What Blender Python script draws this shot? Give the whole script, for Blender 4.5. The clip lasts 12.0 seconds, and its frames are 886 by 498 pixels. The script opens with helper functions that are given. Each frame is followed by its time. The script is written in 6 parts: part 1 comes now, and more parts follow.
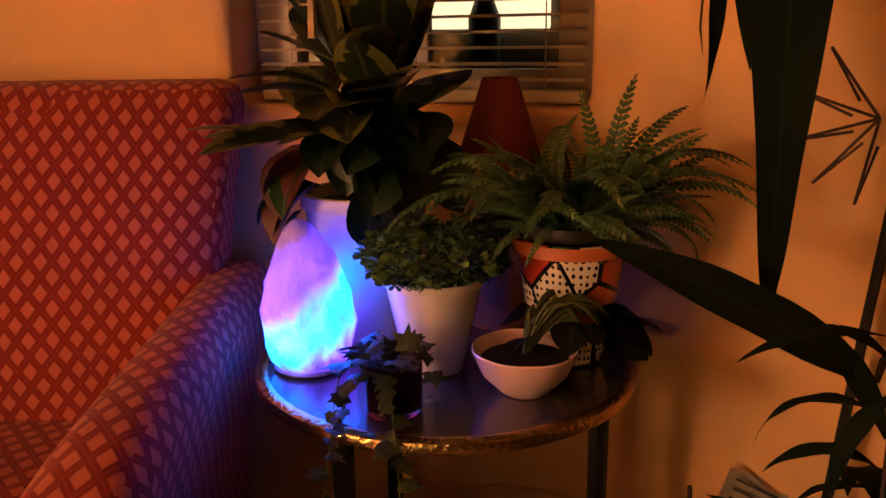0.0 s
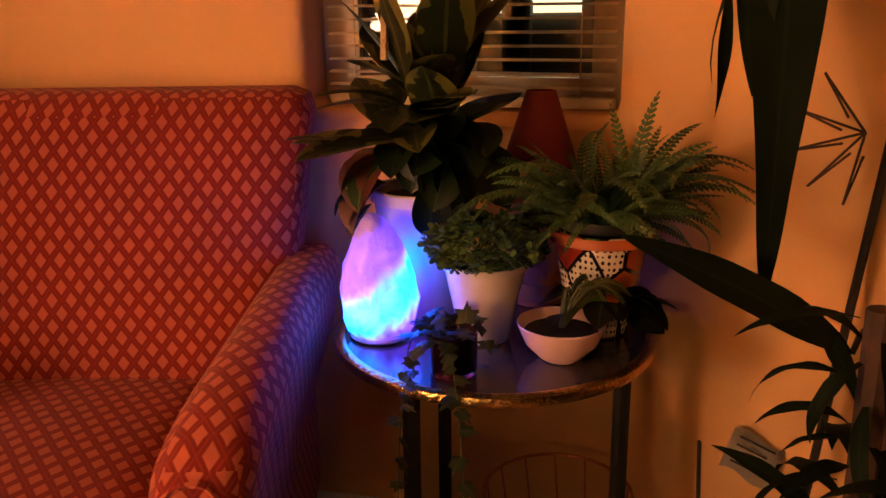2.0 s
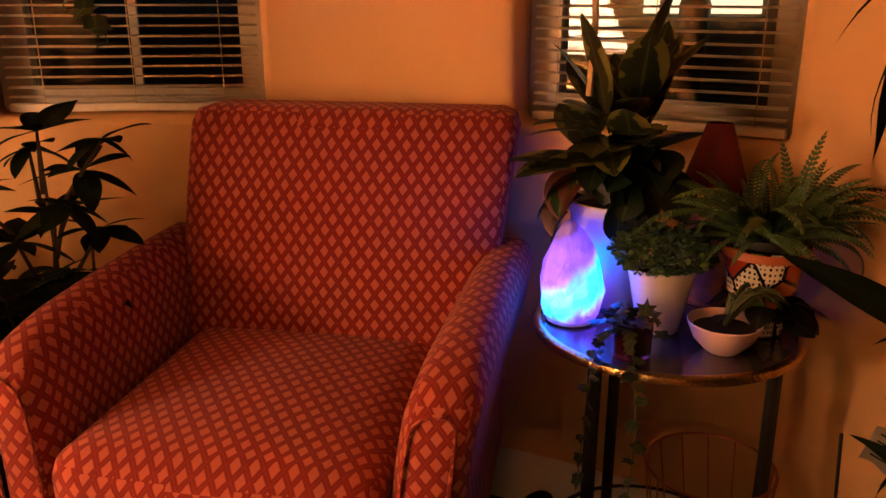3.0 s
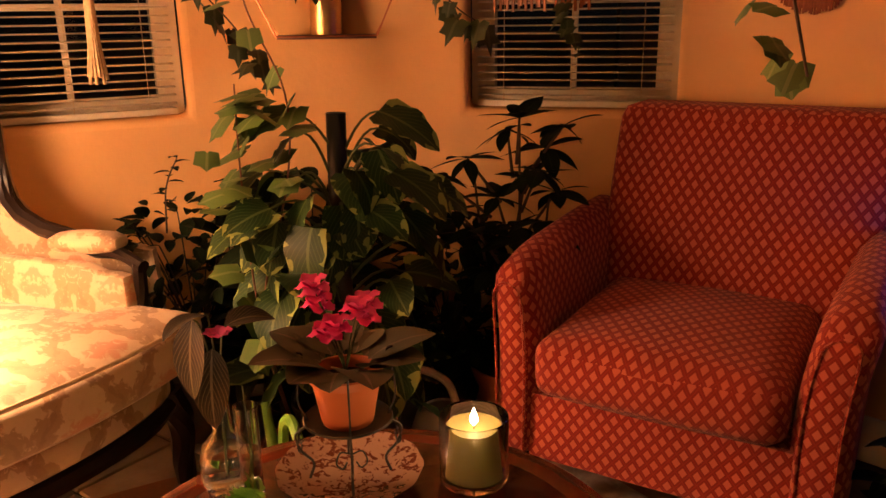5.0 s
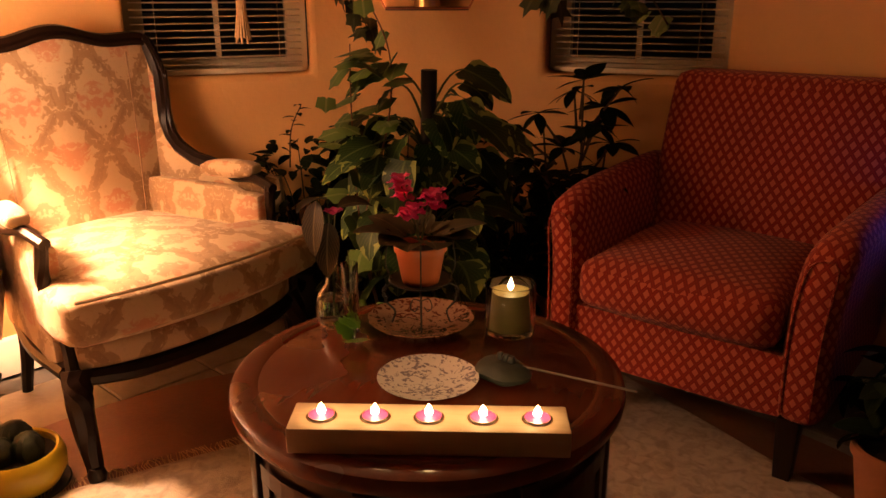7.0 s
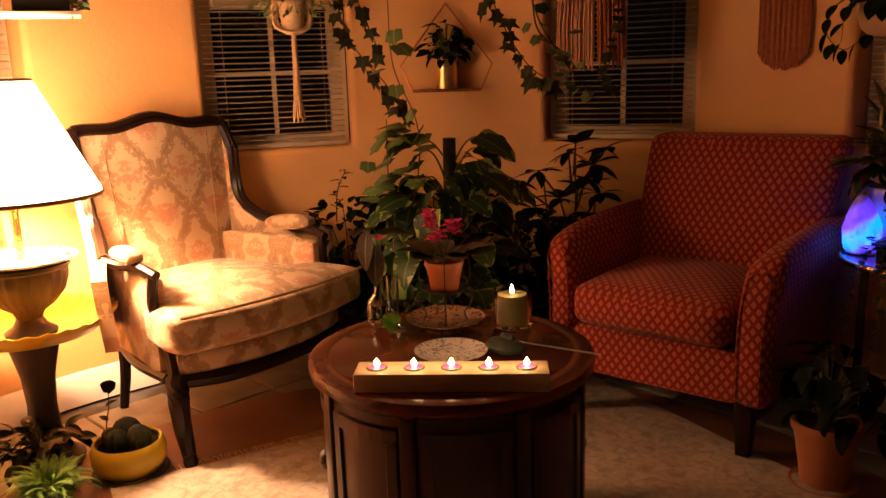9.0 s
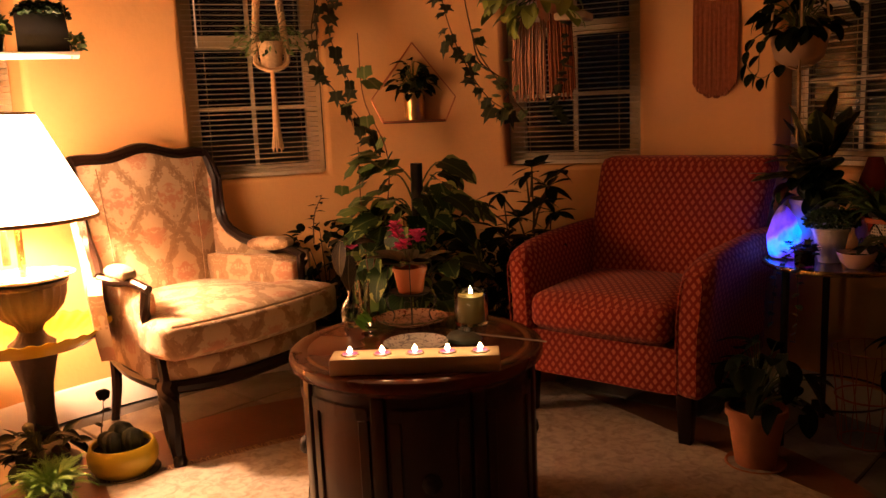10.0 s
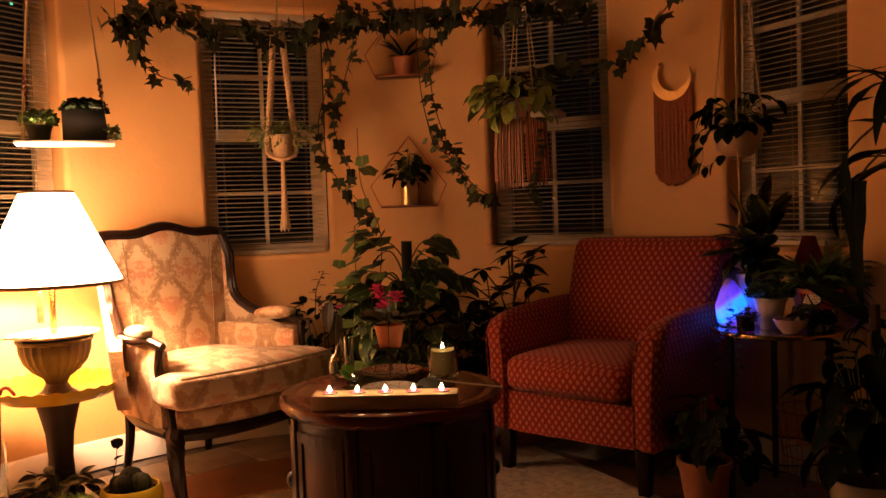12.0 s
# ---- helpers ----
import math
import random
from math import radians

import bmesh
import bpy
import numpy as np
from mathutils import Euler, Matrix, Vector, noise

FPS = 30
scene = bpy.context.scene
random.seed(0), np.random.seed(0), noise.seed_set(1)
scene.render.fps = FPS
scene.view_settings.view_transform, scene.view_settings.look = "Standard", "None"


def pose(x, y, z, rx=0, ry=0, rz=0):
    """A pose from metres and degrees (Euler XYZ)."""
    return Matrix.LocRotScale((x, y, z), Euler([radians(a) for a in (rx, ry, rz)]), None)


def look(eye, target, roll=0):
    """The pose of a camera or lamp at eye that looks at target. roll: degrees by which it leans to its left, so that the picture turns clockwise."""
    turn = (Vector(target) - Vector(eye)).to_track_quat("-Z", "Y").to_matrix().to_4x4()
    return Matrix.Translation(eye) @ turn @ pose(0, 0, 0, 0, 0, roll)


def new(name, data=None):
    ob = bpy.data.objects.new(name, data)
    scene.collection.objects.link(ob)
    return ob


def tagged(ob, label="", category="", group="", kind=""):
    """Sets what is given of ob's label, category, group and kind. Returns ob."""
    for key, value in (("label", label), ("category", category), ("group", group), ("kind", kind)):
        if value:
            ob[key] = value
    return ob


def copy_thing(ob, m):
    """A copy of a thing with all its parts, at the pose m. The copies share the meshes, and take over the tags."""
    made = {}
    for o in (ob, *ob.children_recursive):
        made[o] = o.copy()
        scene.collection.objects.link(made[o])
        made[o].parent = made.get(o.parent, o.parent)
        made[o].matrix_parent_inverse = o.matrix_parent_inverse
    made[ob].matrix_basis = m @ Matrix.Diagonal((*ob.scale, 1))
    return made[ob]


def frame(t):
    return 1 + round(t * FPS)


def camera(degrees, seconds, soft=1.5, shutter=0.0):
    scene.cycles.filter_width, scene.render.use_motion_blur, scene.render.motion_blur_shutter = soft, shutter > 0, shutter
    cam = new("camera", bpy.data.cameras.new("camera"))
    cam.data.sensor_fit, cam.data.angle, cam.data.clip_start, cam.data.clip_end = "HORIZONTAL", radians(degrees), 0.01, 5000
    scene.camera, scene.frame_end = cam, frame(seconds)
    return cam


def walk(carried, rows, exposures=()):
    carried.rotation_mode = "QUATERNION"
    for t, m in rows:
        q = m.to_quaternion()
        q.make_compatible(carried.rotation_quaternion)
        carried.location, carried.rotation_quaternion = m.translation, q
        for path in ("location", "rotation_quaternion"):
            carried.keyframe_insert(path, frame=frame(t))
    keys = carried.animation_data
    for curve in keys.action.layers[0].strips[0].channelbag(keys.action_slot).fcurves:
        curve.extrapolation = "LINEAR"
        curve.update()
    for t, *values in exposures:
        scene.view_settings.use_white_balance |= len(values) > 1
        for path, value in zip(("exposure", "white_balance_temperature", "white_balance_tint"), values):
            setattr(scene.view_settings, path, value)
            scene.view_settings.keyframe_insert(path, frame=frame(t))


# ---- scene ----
cam = camera(57.3, 12.0)
PATH = [
    (0, (0.059, 0.097, 0.972), (-0.002, 2.035, 0.482), -0.6),
    (0.5, (0.059, 0.085, 0.977), (-0.012, 2.02, 0.476), -1.1),
    (1, (0.055, 0.075, 0.982), (-0.028, 2.004, 0.462), -1.2),
    (1.5, (0.051, 0.022, 1.0), (-0.054, 1.946, 0.463), -0.8),
    (2, (0.032, -0.072, 1.037), (-0.093, 1.846, 0.485), -0.6),
    (2.5, (0.014, -0.208, 1.089), (-0.286, 1.689, 0.532), -1.0),
    (3, (-0.006, -0.332, 1.138), (-0.493, 1.515, 0.545), 0.0),
    (3.5, (-0.072, -0.456, 1.173), (-0.694, 1.338, 0.547), 2.1),
    (5.3, (-0.067, -0.934, 1.16), (-1.232, 0.593, 0.603), -1.4),
    (5.5, (-0.041, -0.963, 1.163), (-1.219, 0.551, 0.596), -1.4),
    (6, (0.086, -1.014, 1.157), (-1.137, 0.441, 0.536), -0.4),
    (6.5, (0.183, -1.066, 1.164), (-1.088, 0.347, 0.539), -0.1),
    (7, (0.265, -1.177, 1.156), (-1.036, 0.216, 0.55), -0.1),
    (7.2, (0.312, -1.218, 1.156), (-0.999, 0.17, 0.561), -0.6),
    (8.8, (0.618, -1.524, 1.174), (-0.76, -0.157, 0.692), -2.0),
    (9, (0.657, -1.565, 1.167), (-0.723, -0.181, 0.745), -1.8),
    (9.5, (0.771, -1.646, 1.15), (-0.602, -0.235, 0.797), -2.0),
    (10, (0.872, -1.733, 1.128), (-0.481, -0.296, 0.8), -2.5),
    (10.5, (0.961, -1.808, 1.12), (-0.384, -0.361, 0.808), -2.3),
    (11, (1.063, -1.828, 1.115), (-0.311, -0.386, 0.937), -1.7),
    (11.5, (1.159, -1.871, 1.09), (-0.213, -0.42, 0.977), -2.3),
    (12, (1.217, -1.891, 1.058), (-0.184, -0.466, 0.971), -2.0),
]
EXPOSURES = [(0.0, 0.70), (2.0, 0.90), (3.0, 0.76), (3.5, 0.73), (5.5, 0.04), (6.5, -0.72), (7.2, -0.62), (8.8, -0.56), (10.5, -0.62), (12.0, -0.80)]
walk(cam, [(t, look(eye, target, roll)) for t, eye, target, roll in PATH],
     exposures=EXPOSURES)

# ---- light ----
world = bpy.data.worlds.new("night")
scene.world = world
world.use_nodes = True
wn = world.node_tree.nodes
wn["Background"].inputs[0].default_value = (0.02, 0.02, 0.022, 1)
wn["Background"].inputs[1].default_value = 0.05


def lamp(name, place, watts, colour, radius):
    data = bpy.data.lights.new(name, "POINT")
    data.energy, data.color, data.shadow_soft_size = watts, colour, radius
    ob = new(name, data)
    ob.location = place
    return ob


CX, CY, R = -0.55, -0.43, 1.79
LAMP = (-1.93, -0.77)
lamp("table_lamp_bulb", (LAMP[0], LAMP[1], 1.03), 240.0, (1.0, 0.545, 0.305), 0.05)

# ---- materials ----


def mat(name, a, b=None, rough=0.6, metal=0.0, scale=8.0, fine=90.0, bump=0.15, emit=None, power=0.0, spec=0.5,
        trans=0.0, coat=0.0, sheen=0.0, coords="Object", vary=0.0):
    """Two colours mixed by noise at two scales, with fine relief."""
    m = bpy.data.materials.new(name)
    m.use_nodes = True
    nt = m.node_tree
    n, l = nt.nodes, nt.links
    p = n["Principled BSDF"]
    b = b or tuple(c * 0.7 for c in a)
    tc = n.new("ShaderNodeTexCoord")
    big, small = n.new("ShaderNodeTexNoise"), n.new("ShaderNodeTexNoise")
    big.inputs["Scale"].default_value, small.inputs["Scale"].default_value = scale, fine
    big.inputs["Detail"].default_value = 4
    for t in (big, small):
        l.new(tc.outputs[coords], t.inputs["Vector"])
    mix = n.new("ShaderNodeMix")
    mix.data_type = "RGBA"
    ramp = n.new("ShaderNodeMath")
    ramp.operation = "MULTIPLY_ADD"
    ramp.inputs[1].default_value, ramp.inputs[2].default_value = 0.3, 0.0
    l.new(small.outputs[0], ramp.inputs[0])
    add = n.new("ShaderNodeMath")
    add.operation, add.use_clamp = "ADD", True
    l.new(ramp.outputs[0], add.inputs[0])
    cen = n.new("ShaderNodeMapRange")
    cen.inputs["From Min"].default_value, cen.inputs["From Max"].default_value = 0.3, 0.7
    cen.inputs["To Max"].default_value = 0.85
    l.new(big.outputs[0], cen.inputs[0])
    l.new(cen.outputs[0], add.inputs[1])
    l.new(add.outputs[0], mix.inputs["Factor"])
    mix.inputs["A"].default_value, mix.inputs["B"].default_value = (*a, 1), (*b, 1)
    out = mix.outputs["Result"]
    if vary:
        info, hsv = n.new("ShaderNodeObjectInfo"), n.new("ShaderNodeHueSaturation")
        mr = n.new("ShaderNodeMapRange")
        mr.inputs["To Min"].default_value, mr.inputs["To Max"].default_value = 1 - vary, 1 + vary
        l.new(info.outputs["Random"], mr.inputs[0])
        l.new(mr.outputs[0], hsv.inputs["Value"])
        l.new(out, hsv.inputs["Color"])
        out = hsv.outputs[0]
    l.new(out, p.inputs["Base Color"])
    p.inputs["Roughness"].default_value, p.inputs["Metallic"].default_value = rough, metal
    p.inputs["Specular IOR Level"].default_value = spec
    p.inputs["Transmission Weight"].default_value = trans
    p.inputs["Coat Weight"].default_value = coat
    p.inputs["Sheen Weight"].default_value = sheen
    if bump:
        bp = n.new("ShaderNodeBump")
        bp.inputs["Strength"].default_value, bp.inputs["Distance"].default_value = bump, 0.004
        l.new(small.outputs[0], bp.inputs["Height"])
        l.new(bp.outputs[0], p.inputs["Normal"])
    if emit:
        p.inputs["Emission Color"].default_value = (*emit, 1)
        p.inputs["Emission Strength"].default_value = power
    return m


def math_node(nt, op, a, b=None, c=None):
    nd = nt.nodes.new("ShaderNodeMath")
    nd.operation = op
    for i, v in enumerate((a, b, c)):
        if v is None:
            continue
        if isinstance(v, (int, float)):
            nd.inputs[i].default_value = v
        else:
            nt.links.new(v, nd.inputs[i])
    return nd.outputs[0]


def mix_node(nt, f, a, b):
    nd = nt.nodes.new("ShaderNodeMix")
    nd.data_type = "RGBA"
    for s, v in (("Factor", f), ("A", a), ("B", b)):
        if isinstance(v, tuple):
            nd.inputs[s].default_value = (*v, 1)
        elif isinstance(v, (int, float)):
            nd.inputs[s].default_value = v
        else:
            nt.links.new(v, nd.inputs[s])
    return nd.outputs["Result"]


def uv_axes(nt):
    tc, sep = nt.nodes.new("ShaderNodeTexCoord"), nt.nodes.new("ShaderNodeSeparateXYZ")
    nt.links.new(tc.outputs["UV"], sep.inputs[0])
    return tc, sep.outputs[0], sep.outputs[1]


def noise_node(nt, vec, scale, detail=3.0, dist=0.0):
    nd = nt.nodes.new("ShaderNodeTexNoise")
    nd.inputs["Scale"].default_value, nd.inputs["Detail"].default_value, nd.inputs["Distortion"].default_value = scale, detail, dist
    nt.links.new(vec, nd.inputs["Vector"])
    return nd.outputs[0]


def bump_node(nt, height, strength, distance=0.002):
    bp = nt.nodes.new("ShaderNodeBump")
    bp.inputs["Strength"].default_value, bp.inputs["Distance"].default_value = strength, distance
    nt.links.new(height, bp.inputs["Height"])
    return bp.outputs[0]


def lattice_fabric():
    """Red weave with pale diamonds between darker double lines; UV in metres."""
    m = bpy.data.materials.new("red_lattice_fabric")
    m.use_nodes = True
    nt = m.node_tree
    p = nt.nodes["Principled BSDF"]
    tc, u, v = uv_axes(nt)
    wob = math_node(nt, "MULTIPLY_ADD", noise_node(nt, tc.outputs["UV"], 9), 0.25, 0.0)
    s = math_node(nt, "ADD", math_node(nt, "MULTIPLY", u, 1 / 0.030), wob)
    t = math_node(nt, "MULTIPLY", v, 1 / 0.040)
    a = math_node(nt, "ABSOLUTE", math_node(nt, "SUBTRACT", math_node(nt, "FRACT", math_node(nt, "ADD", s, t)), 0.5))
    b = math_node(nt, "ABSOLUTE", math_node(nt, "SUBTRACT", math_node(nt, "FRACT", math_node(nt, "SUBTRACT", s, t)), 0.5))
    d = math_node(nt, "MAXIMUM", a, b)
    def soft(edge, w):
        mr = nt.nodes.new("ShaderNodeMapRange")
        mr.interpolation_type = "SMOOTHSTEP"
        mr.inputs["From Min"].default_value, mr.inputs["From Max"].default_value = edge - w, edge + w
        nt.links.new(d, mr.inputs[0])
        return mr.outputs[0]
    weave = noise_node(nt, tc.outputs["UV"], 700, 1)
    ground = mix_node(nt, weave, (0.155, 0.009, 0.006), (0.215, 0.013, 0.0085))
    pale = mix_node(nt, weave, (0.43, 0.102, 0.052), (0.51, 0.140, 0.070))
    line = (0.40, 0.045, 0.026)
    c = mix_node(nt, soft(0.30, 0.045), pale, ground)
    c = mix_node(nt, soft(0.455, 0.02), c, mix_node(nt, 0.72, line, ground))
    wear = noise_node(nt, tc.outputs["UV"], 6, 3)
    c = mix_node(nt, math_node(nt, "MULTIPLY", wear, 0.25), c, (0.30, 0.045, 0.035))
    nt.links.new(c, p.inputs["Base Color"])
    p.inputs["Roughness"].default_value = 0.85
    p.inputs["Specular IOR Level"].default_value = 0.2
    p.inputs["Sheen Weight"].default_value = 0.12
    nt.links.new(bump_node(nt, math_node(nt, "ADD", weave, math_node(nt, "MULTIPLY", d, -1.2)), 0.35, 0.0015), p.inputs["Normal"])
    return m


def damask_fabric():
    """Cream ground, tan leafy scrolls in a drop-repeat ogee, rose bouquets between; UV in metres."""
    m = bpy.data.materials.new("cream_damask_fabric")
    m.use_nodes = True
    nt = m.node_tree
    p = nt.nodes["Principled BSDF"]
    tc, u, v = uv_axes(nt)
    comb = nt.nodes.new("ShaderNodeCombineXYZ")
    mirrored = math_node(nt, "PINGPONG", u, 0.115)
    nt.links.new(mirrored, comb.inputs[0])
    nt.links.new(v, comb.inputs[1])

    def band(x, lo, hi):
        mr = nt.nodes.new("ShaderNodeMapRange")
        mr.interpolation_type = "SMOOTHSTEP"
        mr.inputs["From Min"].default_value, mr.inputs["From Max"].default_value = lo, hi
        nt.links.new(x, mr.inputs[0])
        return mr.outputs[0]
    n1 = noise_node(nt, comb.outputs[0], 24, 3, 0.8)
    n2 = noise_node(nt, comb.outputs[0], 55, 3, 1.0)
    n3 = noise_node(nt, tc.outputs["UV"], 70, 3, 0.6)
    x = math_node(nt, "DIVIDE", mirrored, 0.115)
    wave = math_node(nt, "SINE", math_node(nt, "MULTIPLY", v, 2 * math.pi / 0.31))
    centre = math_node(nt, "MULTIPLY_ADD", wave, 0.36, 0.5)
    off = math_node(nt, "ABSOLUTE", math_node(nt, "SUBTRACT", x, centre))
    lobes = math_node(nt, "MULTIPLY_ADD", math_node(nt, "SUBTRACT", n1, 0.5), 1.1, off)
    scroll = math_node(nt, "MULTIPLY", band(lobes, 0.25, 0.19), band(n2, 0.34, 0.44))
    stem = band(math_node(nt, "MULTIPLY_ADD", math_node(nt, "SUBTRACT", n1, 0.5), 0.5, off), 0.05, 0.02)
    flip = math_node(nt, "ABSOLUTE", math_node(nt, "SUBTRACT", x, math_node(nt, "GREATER_THAN", wave, 0.0)))
    near = math_node(nt, "ABSOLUTE", math_node(nt, "SUBTRACT", math_node(nt, "ABSOLUTE", wave), 1.0))
    bouquet = math_node(nt, "ADD", math_node(nt, "MULTIPLY", math_node(nt, "SUBTRACT", 1.0, flip), 0.9), math_node(nt, "MULTIPLY", near, 0.9))
    bouquet = math_node(nt, "MULTIPLY_ADD", math_node(nt, "SUBTRACT", n1, 0.5), 1.2, bouquet)
    rose = math_node(nt, "MULTIPLY", band(bouquet, 0.46, 0.30), band(n2, 0.36, 0.50))
    weave = noise_node(nt, tc.outputs["UV"], 800, 1)
    c = mix_node(nt, weave, (0.56, 0.40, 0.24), (0.63, 0.47, 0.29))
    c = mix_node(nt, math_node(nt, "MULTIPLY", scroll, 0.72), c, (0.29, 0.16, 0.07))
    c = mix_node(nt, math_node(nt, "MULTIPLY", stem, 0.5), c, (0.26, 0.15, 0.075))
    c = mix_node(nt, math_node(nt, "MULTIPLY", rose, 0.72), c, (0.50, 0.20, 0.11))
    c = mix_node(nt, math_node(nt, "MULTIPLY", band(n3, 0.55, 0.7), 0.25), c, (0.45, 0.29, 0.16))
    nt.links.new(c, p.inputs["Base Color"])
    p.inputs["Roughness"].default_value = 0.7
    p.inputs["Sheen Weight"].default_value = 0.15
    nt.links.new(bump_node(nt, math_node(nt, "ADD", math_node(nt, "MULTIPLY", weave, 0.5), scroll), 0.25, 0.001), p.inputs["Normal"])
    return m


def wood(name, a, b, rough=0.35, coat=0.0, axis=0, scale=14, spec=0.5):
    m = bpy.data.materials.new(name)
    m.use_nodes = True
    nt = m.node_tree
    p = nt.nodes["Principled BSDF"]
    tc, mp = nt.nodes.new("ShaderNodeTexCoord"), nt.nodes.new("ShaderNodeMapping")
    st = [1.0, 1.0, 1.0]
    st[axis] = 0.08
    mp.inputs["Scale"].default_value = st
    nt.links.new(tc.outputs["Object"], mp.inputs[0])
    g = noise_node(nt, mp.outputs[0], scale * 5, 5, 0.6)
    big = noise_node(nt, tc.outputs["Object"], scale * 0.3, 3)
    f = math_node(nt, "ADD", math_node(nt, "MULTIPLY", g, 0.7), math_node(nt, "MULTIPLY", big, 0.4))
    nt.links.new(mix_node(nt, f, a, b), p.inputs["Base Color"])
    nt.links.new(math_node(nt, "MULTIPLY_ADD", big, 0.25, rough - 0.1), p.inputs["Roughness"])
    p.inputs["Coat Weight"].default_value = coat
    p.inputs["Specular IOR Level"].default_value = spec
    nt.links.new(bump_node(nt, g, 0.12, 0.002), p.inputs["Normal"])
    return m


def leaf_mat(name, a, b, mid=None, edge=None, rough=0.4, stripe=0.0, vary=0.25, spec=0.5):
    """UV u across (0..1), v along; a lighter midrib, streaks along side veins, a pale margin."""
    m = bpy.data.materials.new(name)
    m.use_nodes = True
    nt = m.node_tree
    p = nt.nodes["Principled BSDF"]
    tc, u, v = uv_axes(nt)
    half = math_node(nt, "ABSOLUTE", math_node(nt, "SUBTRACT", u, 0.5))
    obj = nt.nodes.new("ShaderNodeTexCoord")
    big = noise_node(nt, obj.outputs["Object"], 22, 3)
    c = mix_node(nt, big, a, b)
    vein = math_node(nt, "FRACT", math_node(nt, "MULTIPLY", math_node(nt, "SUBTRACT", v, half), 9.0))
    vein = math_node(nt, "LESS_THAN", vein, 0.16)
    if stripe:
        c = mix_node(nt, math_node(nt, "MULTIPLY", vein, stripe), c, mid or b)
    if mid:
        rib = math_node(nt, "LESS_THAN", half, 0.035)
        c = mix_node(nt, math_node(nt, "MULTIPLY", rib, 0.8), c, mid)
    if edge:
        patch = noise_node(nt, obj.outputs["Object"], 14, 2, 1.0)
        e = math_node(nt, "GREATER_THAN", math_node(nt, "ADD", math_node(nt, "MULTIPLY", half, 0.5), math_node(nt, "MULTIPLY", patch, 0.9)), 0.66)
        c = mix_node(nt, math_node(nt, "MULTIPLY", e, 0.85), c, edge)
    info, hsv = nt.nodes.new("ShaderNodeObjectInfo"), nt.nodes.new("ShaderNodeHueSaturation")
    val = math_node(nt, "MULTIPLY_ADD", info.outputs["Random"], 2 * vary, 1 - vary)
    nt.links.new(val, hsv.inputs["Value"])
    nt.links.new(c, hsv.inputs["Color"])
    nt.links.new(hsv.outputs[0], p.inputs["Base Color"])
    p.inputs["Roughness"].default_value = rough
    p.inputs["Specular IOR Level"].default_value = spec
    nt.links.new(bump_node(nt, math_node(nt, "ADD", vein, big), 0.2, 0.001), p.inputs["Normal"])
    return m


def glass_mat(name, colour=(1, 1, 1), rough=0.0, ior=1.45):
    m = bpy.data.materials.new(name)
    m.use_nodes = True
    p = m.node_tree.nodes["Principled BSDF"]
    p.inputs["Base Color"].default_value = (*colour, 1)
    p.inputs["Transmission Weight"].default_value, p.inputs["Roughness"].default_value, p.inputs["IOR"].default_value = 1.0, rough, ior
    return m


def glow(name, colour, power):
    return mat(name, colour, colour, emit=colour, power=power, bump=0, rough=0.8)


def wall_paint():
    m = mat("peach_plaster", (0.80, 0.470, 0.190), (0.73, 0.415, 0.155), rough=0.75, scale=2.2, fine=45, bump=0.35, spec=0.3)
    return m


M_wall = wall_paint()
# Ceiling is out of view; this tone only sets how much light it bounces.
M_ceil = mat("ceiling_bounce_tone", (0.42, 0.35, 0.27), (0.37, 0.31, 0.24), rough=0.85, scale=3, fine=80)
# Invented dark tone for the walls out of view, to hold down bounced light.
M_unseen_wall = mat("unseen_wall_dark", (0.06, 0.03, 0.018), (0.04, 0.02, 0.012), rough=0.6, scale=3, fine=60)
M_white = mat("white_trim_paint", (0.82, 0.80, 0.74), (0.74, 0.70, 0.63), rough=0.4, scale=5, fine=60, bump=0.08)
M_slate = mat("grey_slate_tile", (0.34, 0.32, 0.28), (0.17, 0.16, 0.14), rough=0.45, scale=7, fine=50, bump=0.3, vary=0.25)
M_grout = mat("dark_grout", (0.09, 0.08, 0.07), rough=0.9, scale=20)
M_hide = mat("brown_floor_covering", (0.26, 0.105, 0.045), (0.16, 0.06, 0.028), rough=0.5, scale=5, fine=70, bump=0.2)
M_red = lattice_fabric()
M_damask = damask_fabric()
M_piping = mat("cream_piping", (0.6, 0.42, 0.24), rough=0.8, scale=30)
M_seam = mat("brown_seam_cord", (0.28, 0.16, 0.075), rough=0.85, scale=40)
M_dkwood = wood("dark_walnut_frame", (0.020, 0.0075, 0.004), (0.006, 0.003, 0.002), 0.34, 0.0, axis=2, spec=0.25)
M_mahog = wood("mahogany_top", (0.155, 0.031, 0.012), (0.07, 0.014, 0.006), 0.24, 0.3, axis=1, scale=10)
# Same mahogany as the top, darkened so the sides' shade is in the colour.
M_mahog_shade = wood("mahogany_side_shaded", (0.050, 0.013, 0.006), (0.018, 0.005, 0.003), 0.3, 0.1, axis=2, scale=10)
M_pine = wood("pale_pine", (0.66, 0.49, 0.33), (0.46, 0.30, 0.17), 0.55, 0.0, axis=0, scale=22)
M_shelfwood = wood("shelf_wood", (0.20, 0.08, 0.035), (0.11, 0.04, 0.018), 0.5, 0.0, axis=0)
M_brass = mat("aged_brass", (0.83, 0.56, 0.20), (0.55, 0.34, 0.12), rough=0.24, metal=1.0, scale=26, fine=160, bump=0.45)
M_gold = mat("polished_gold", (0.95, 0.68, 0.28), (0.8, 0.5, 0.18), rough=0.3, metal=1.0, scale=20, bump=0.35)
M_copper = mat("copper_wire", (0.62, 0.22, 0.10), (0.4, 0.13, 0.06), rough=0.4, metal=0.9, scale=30)
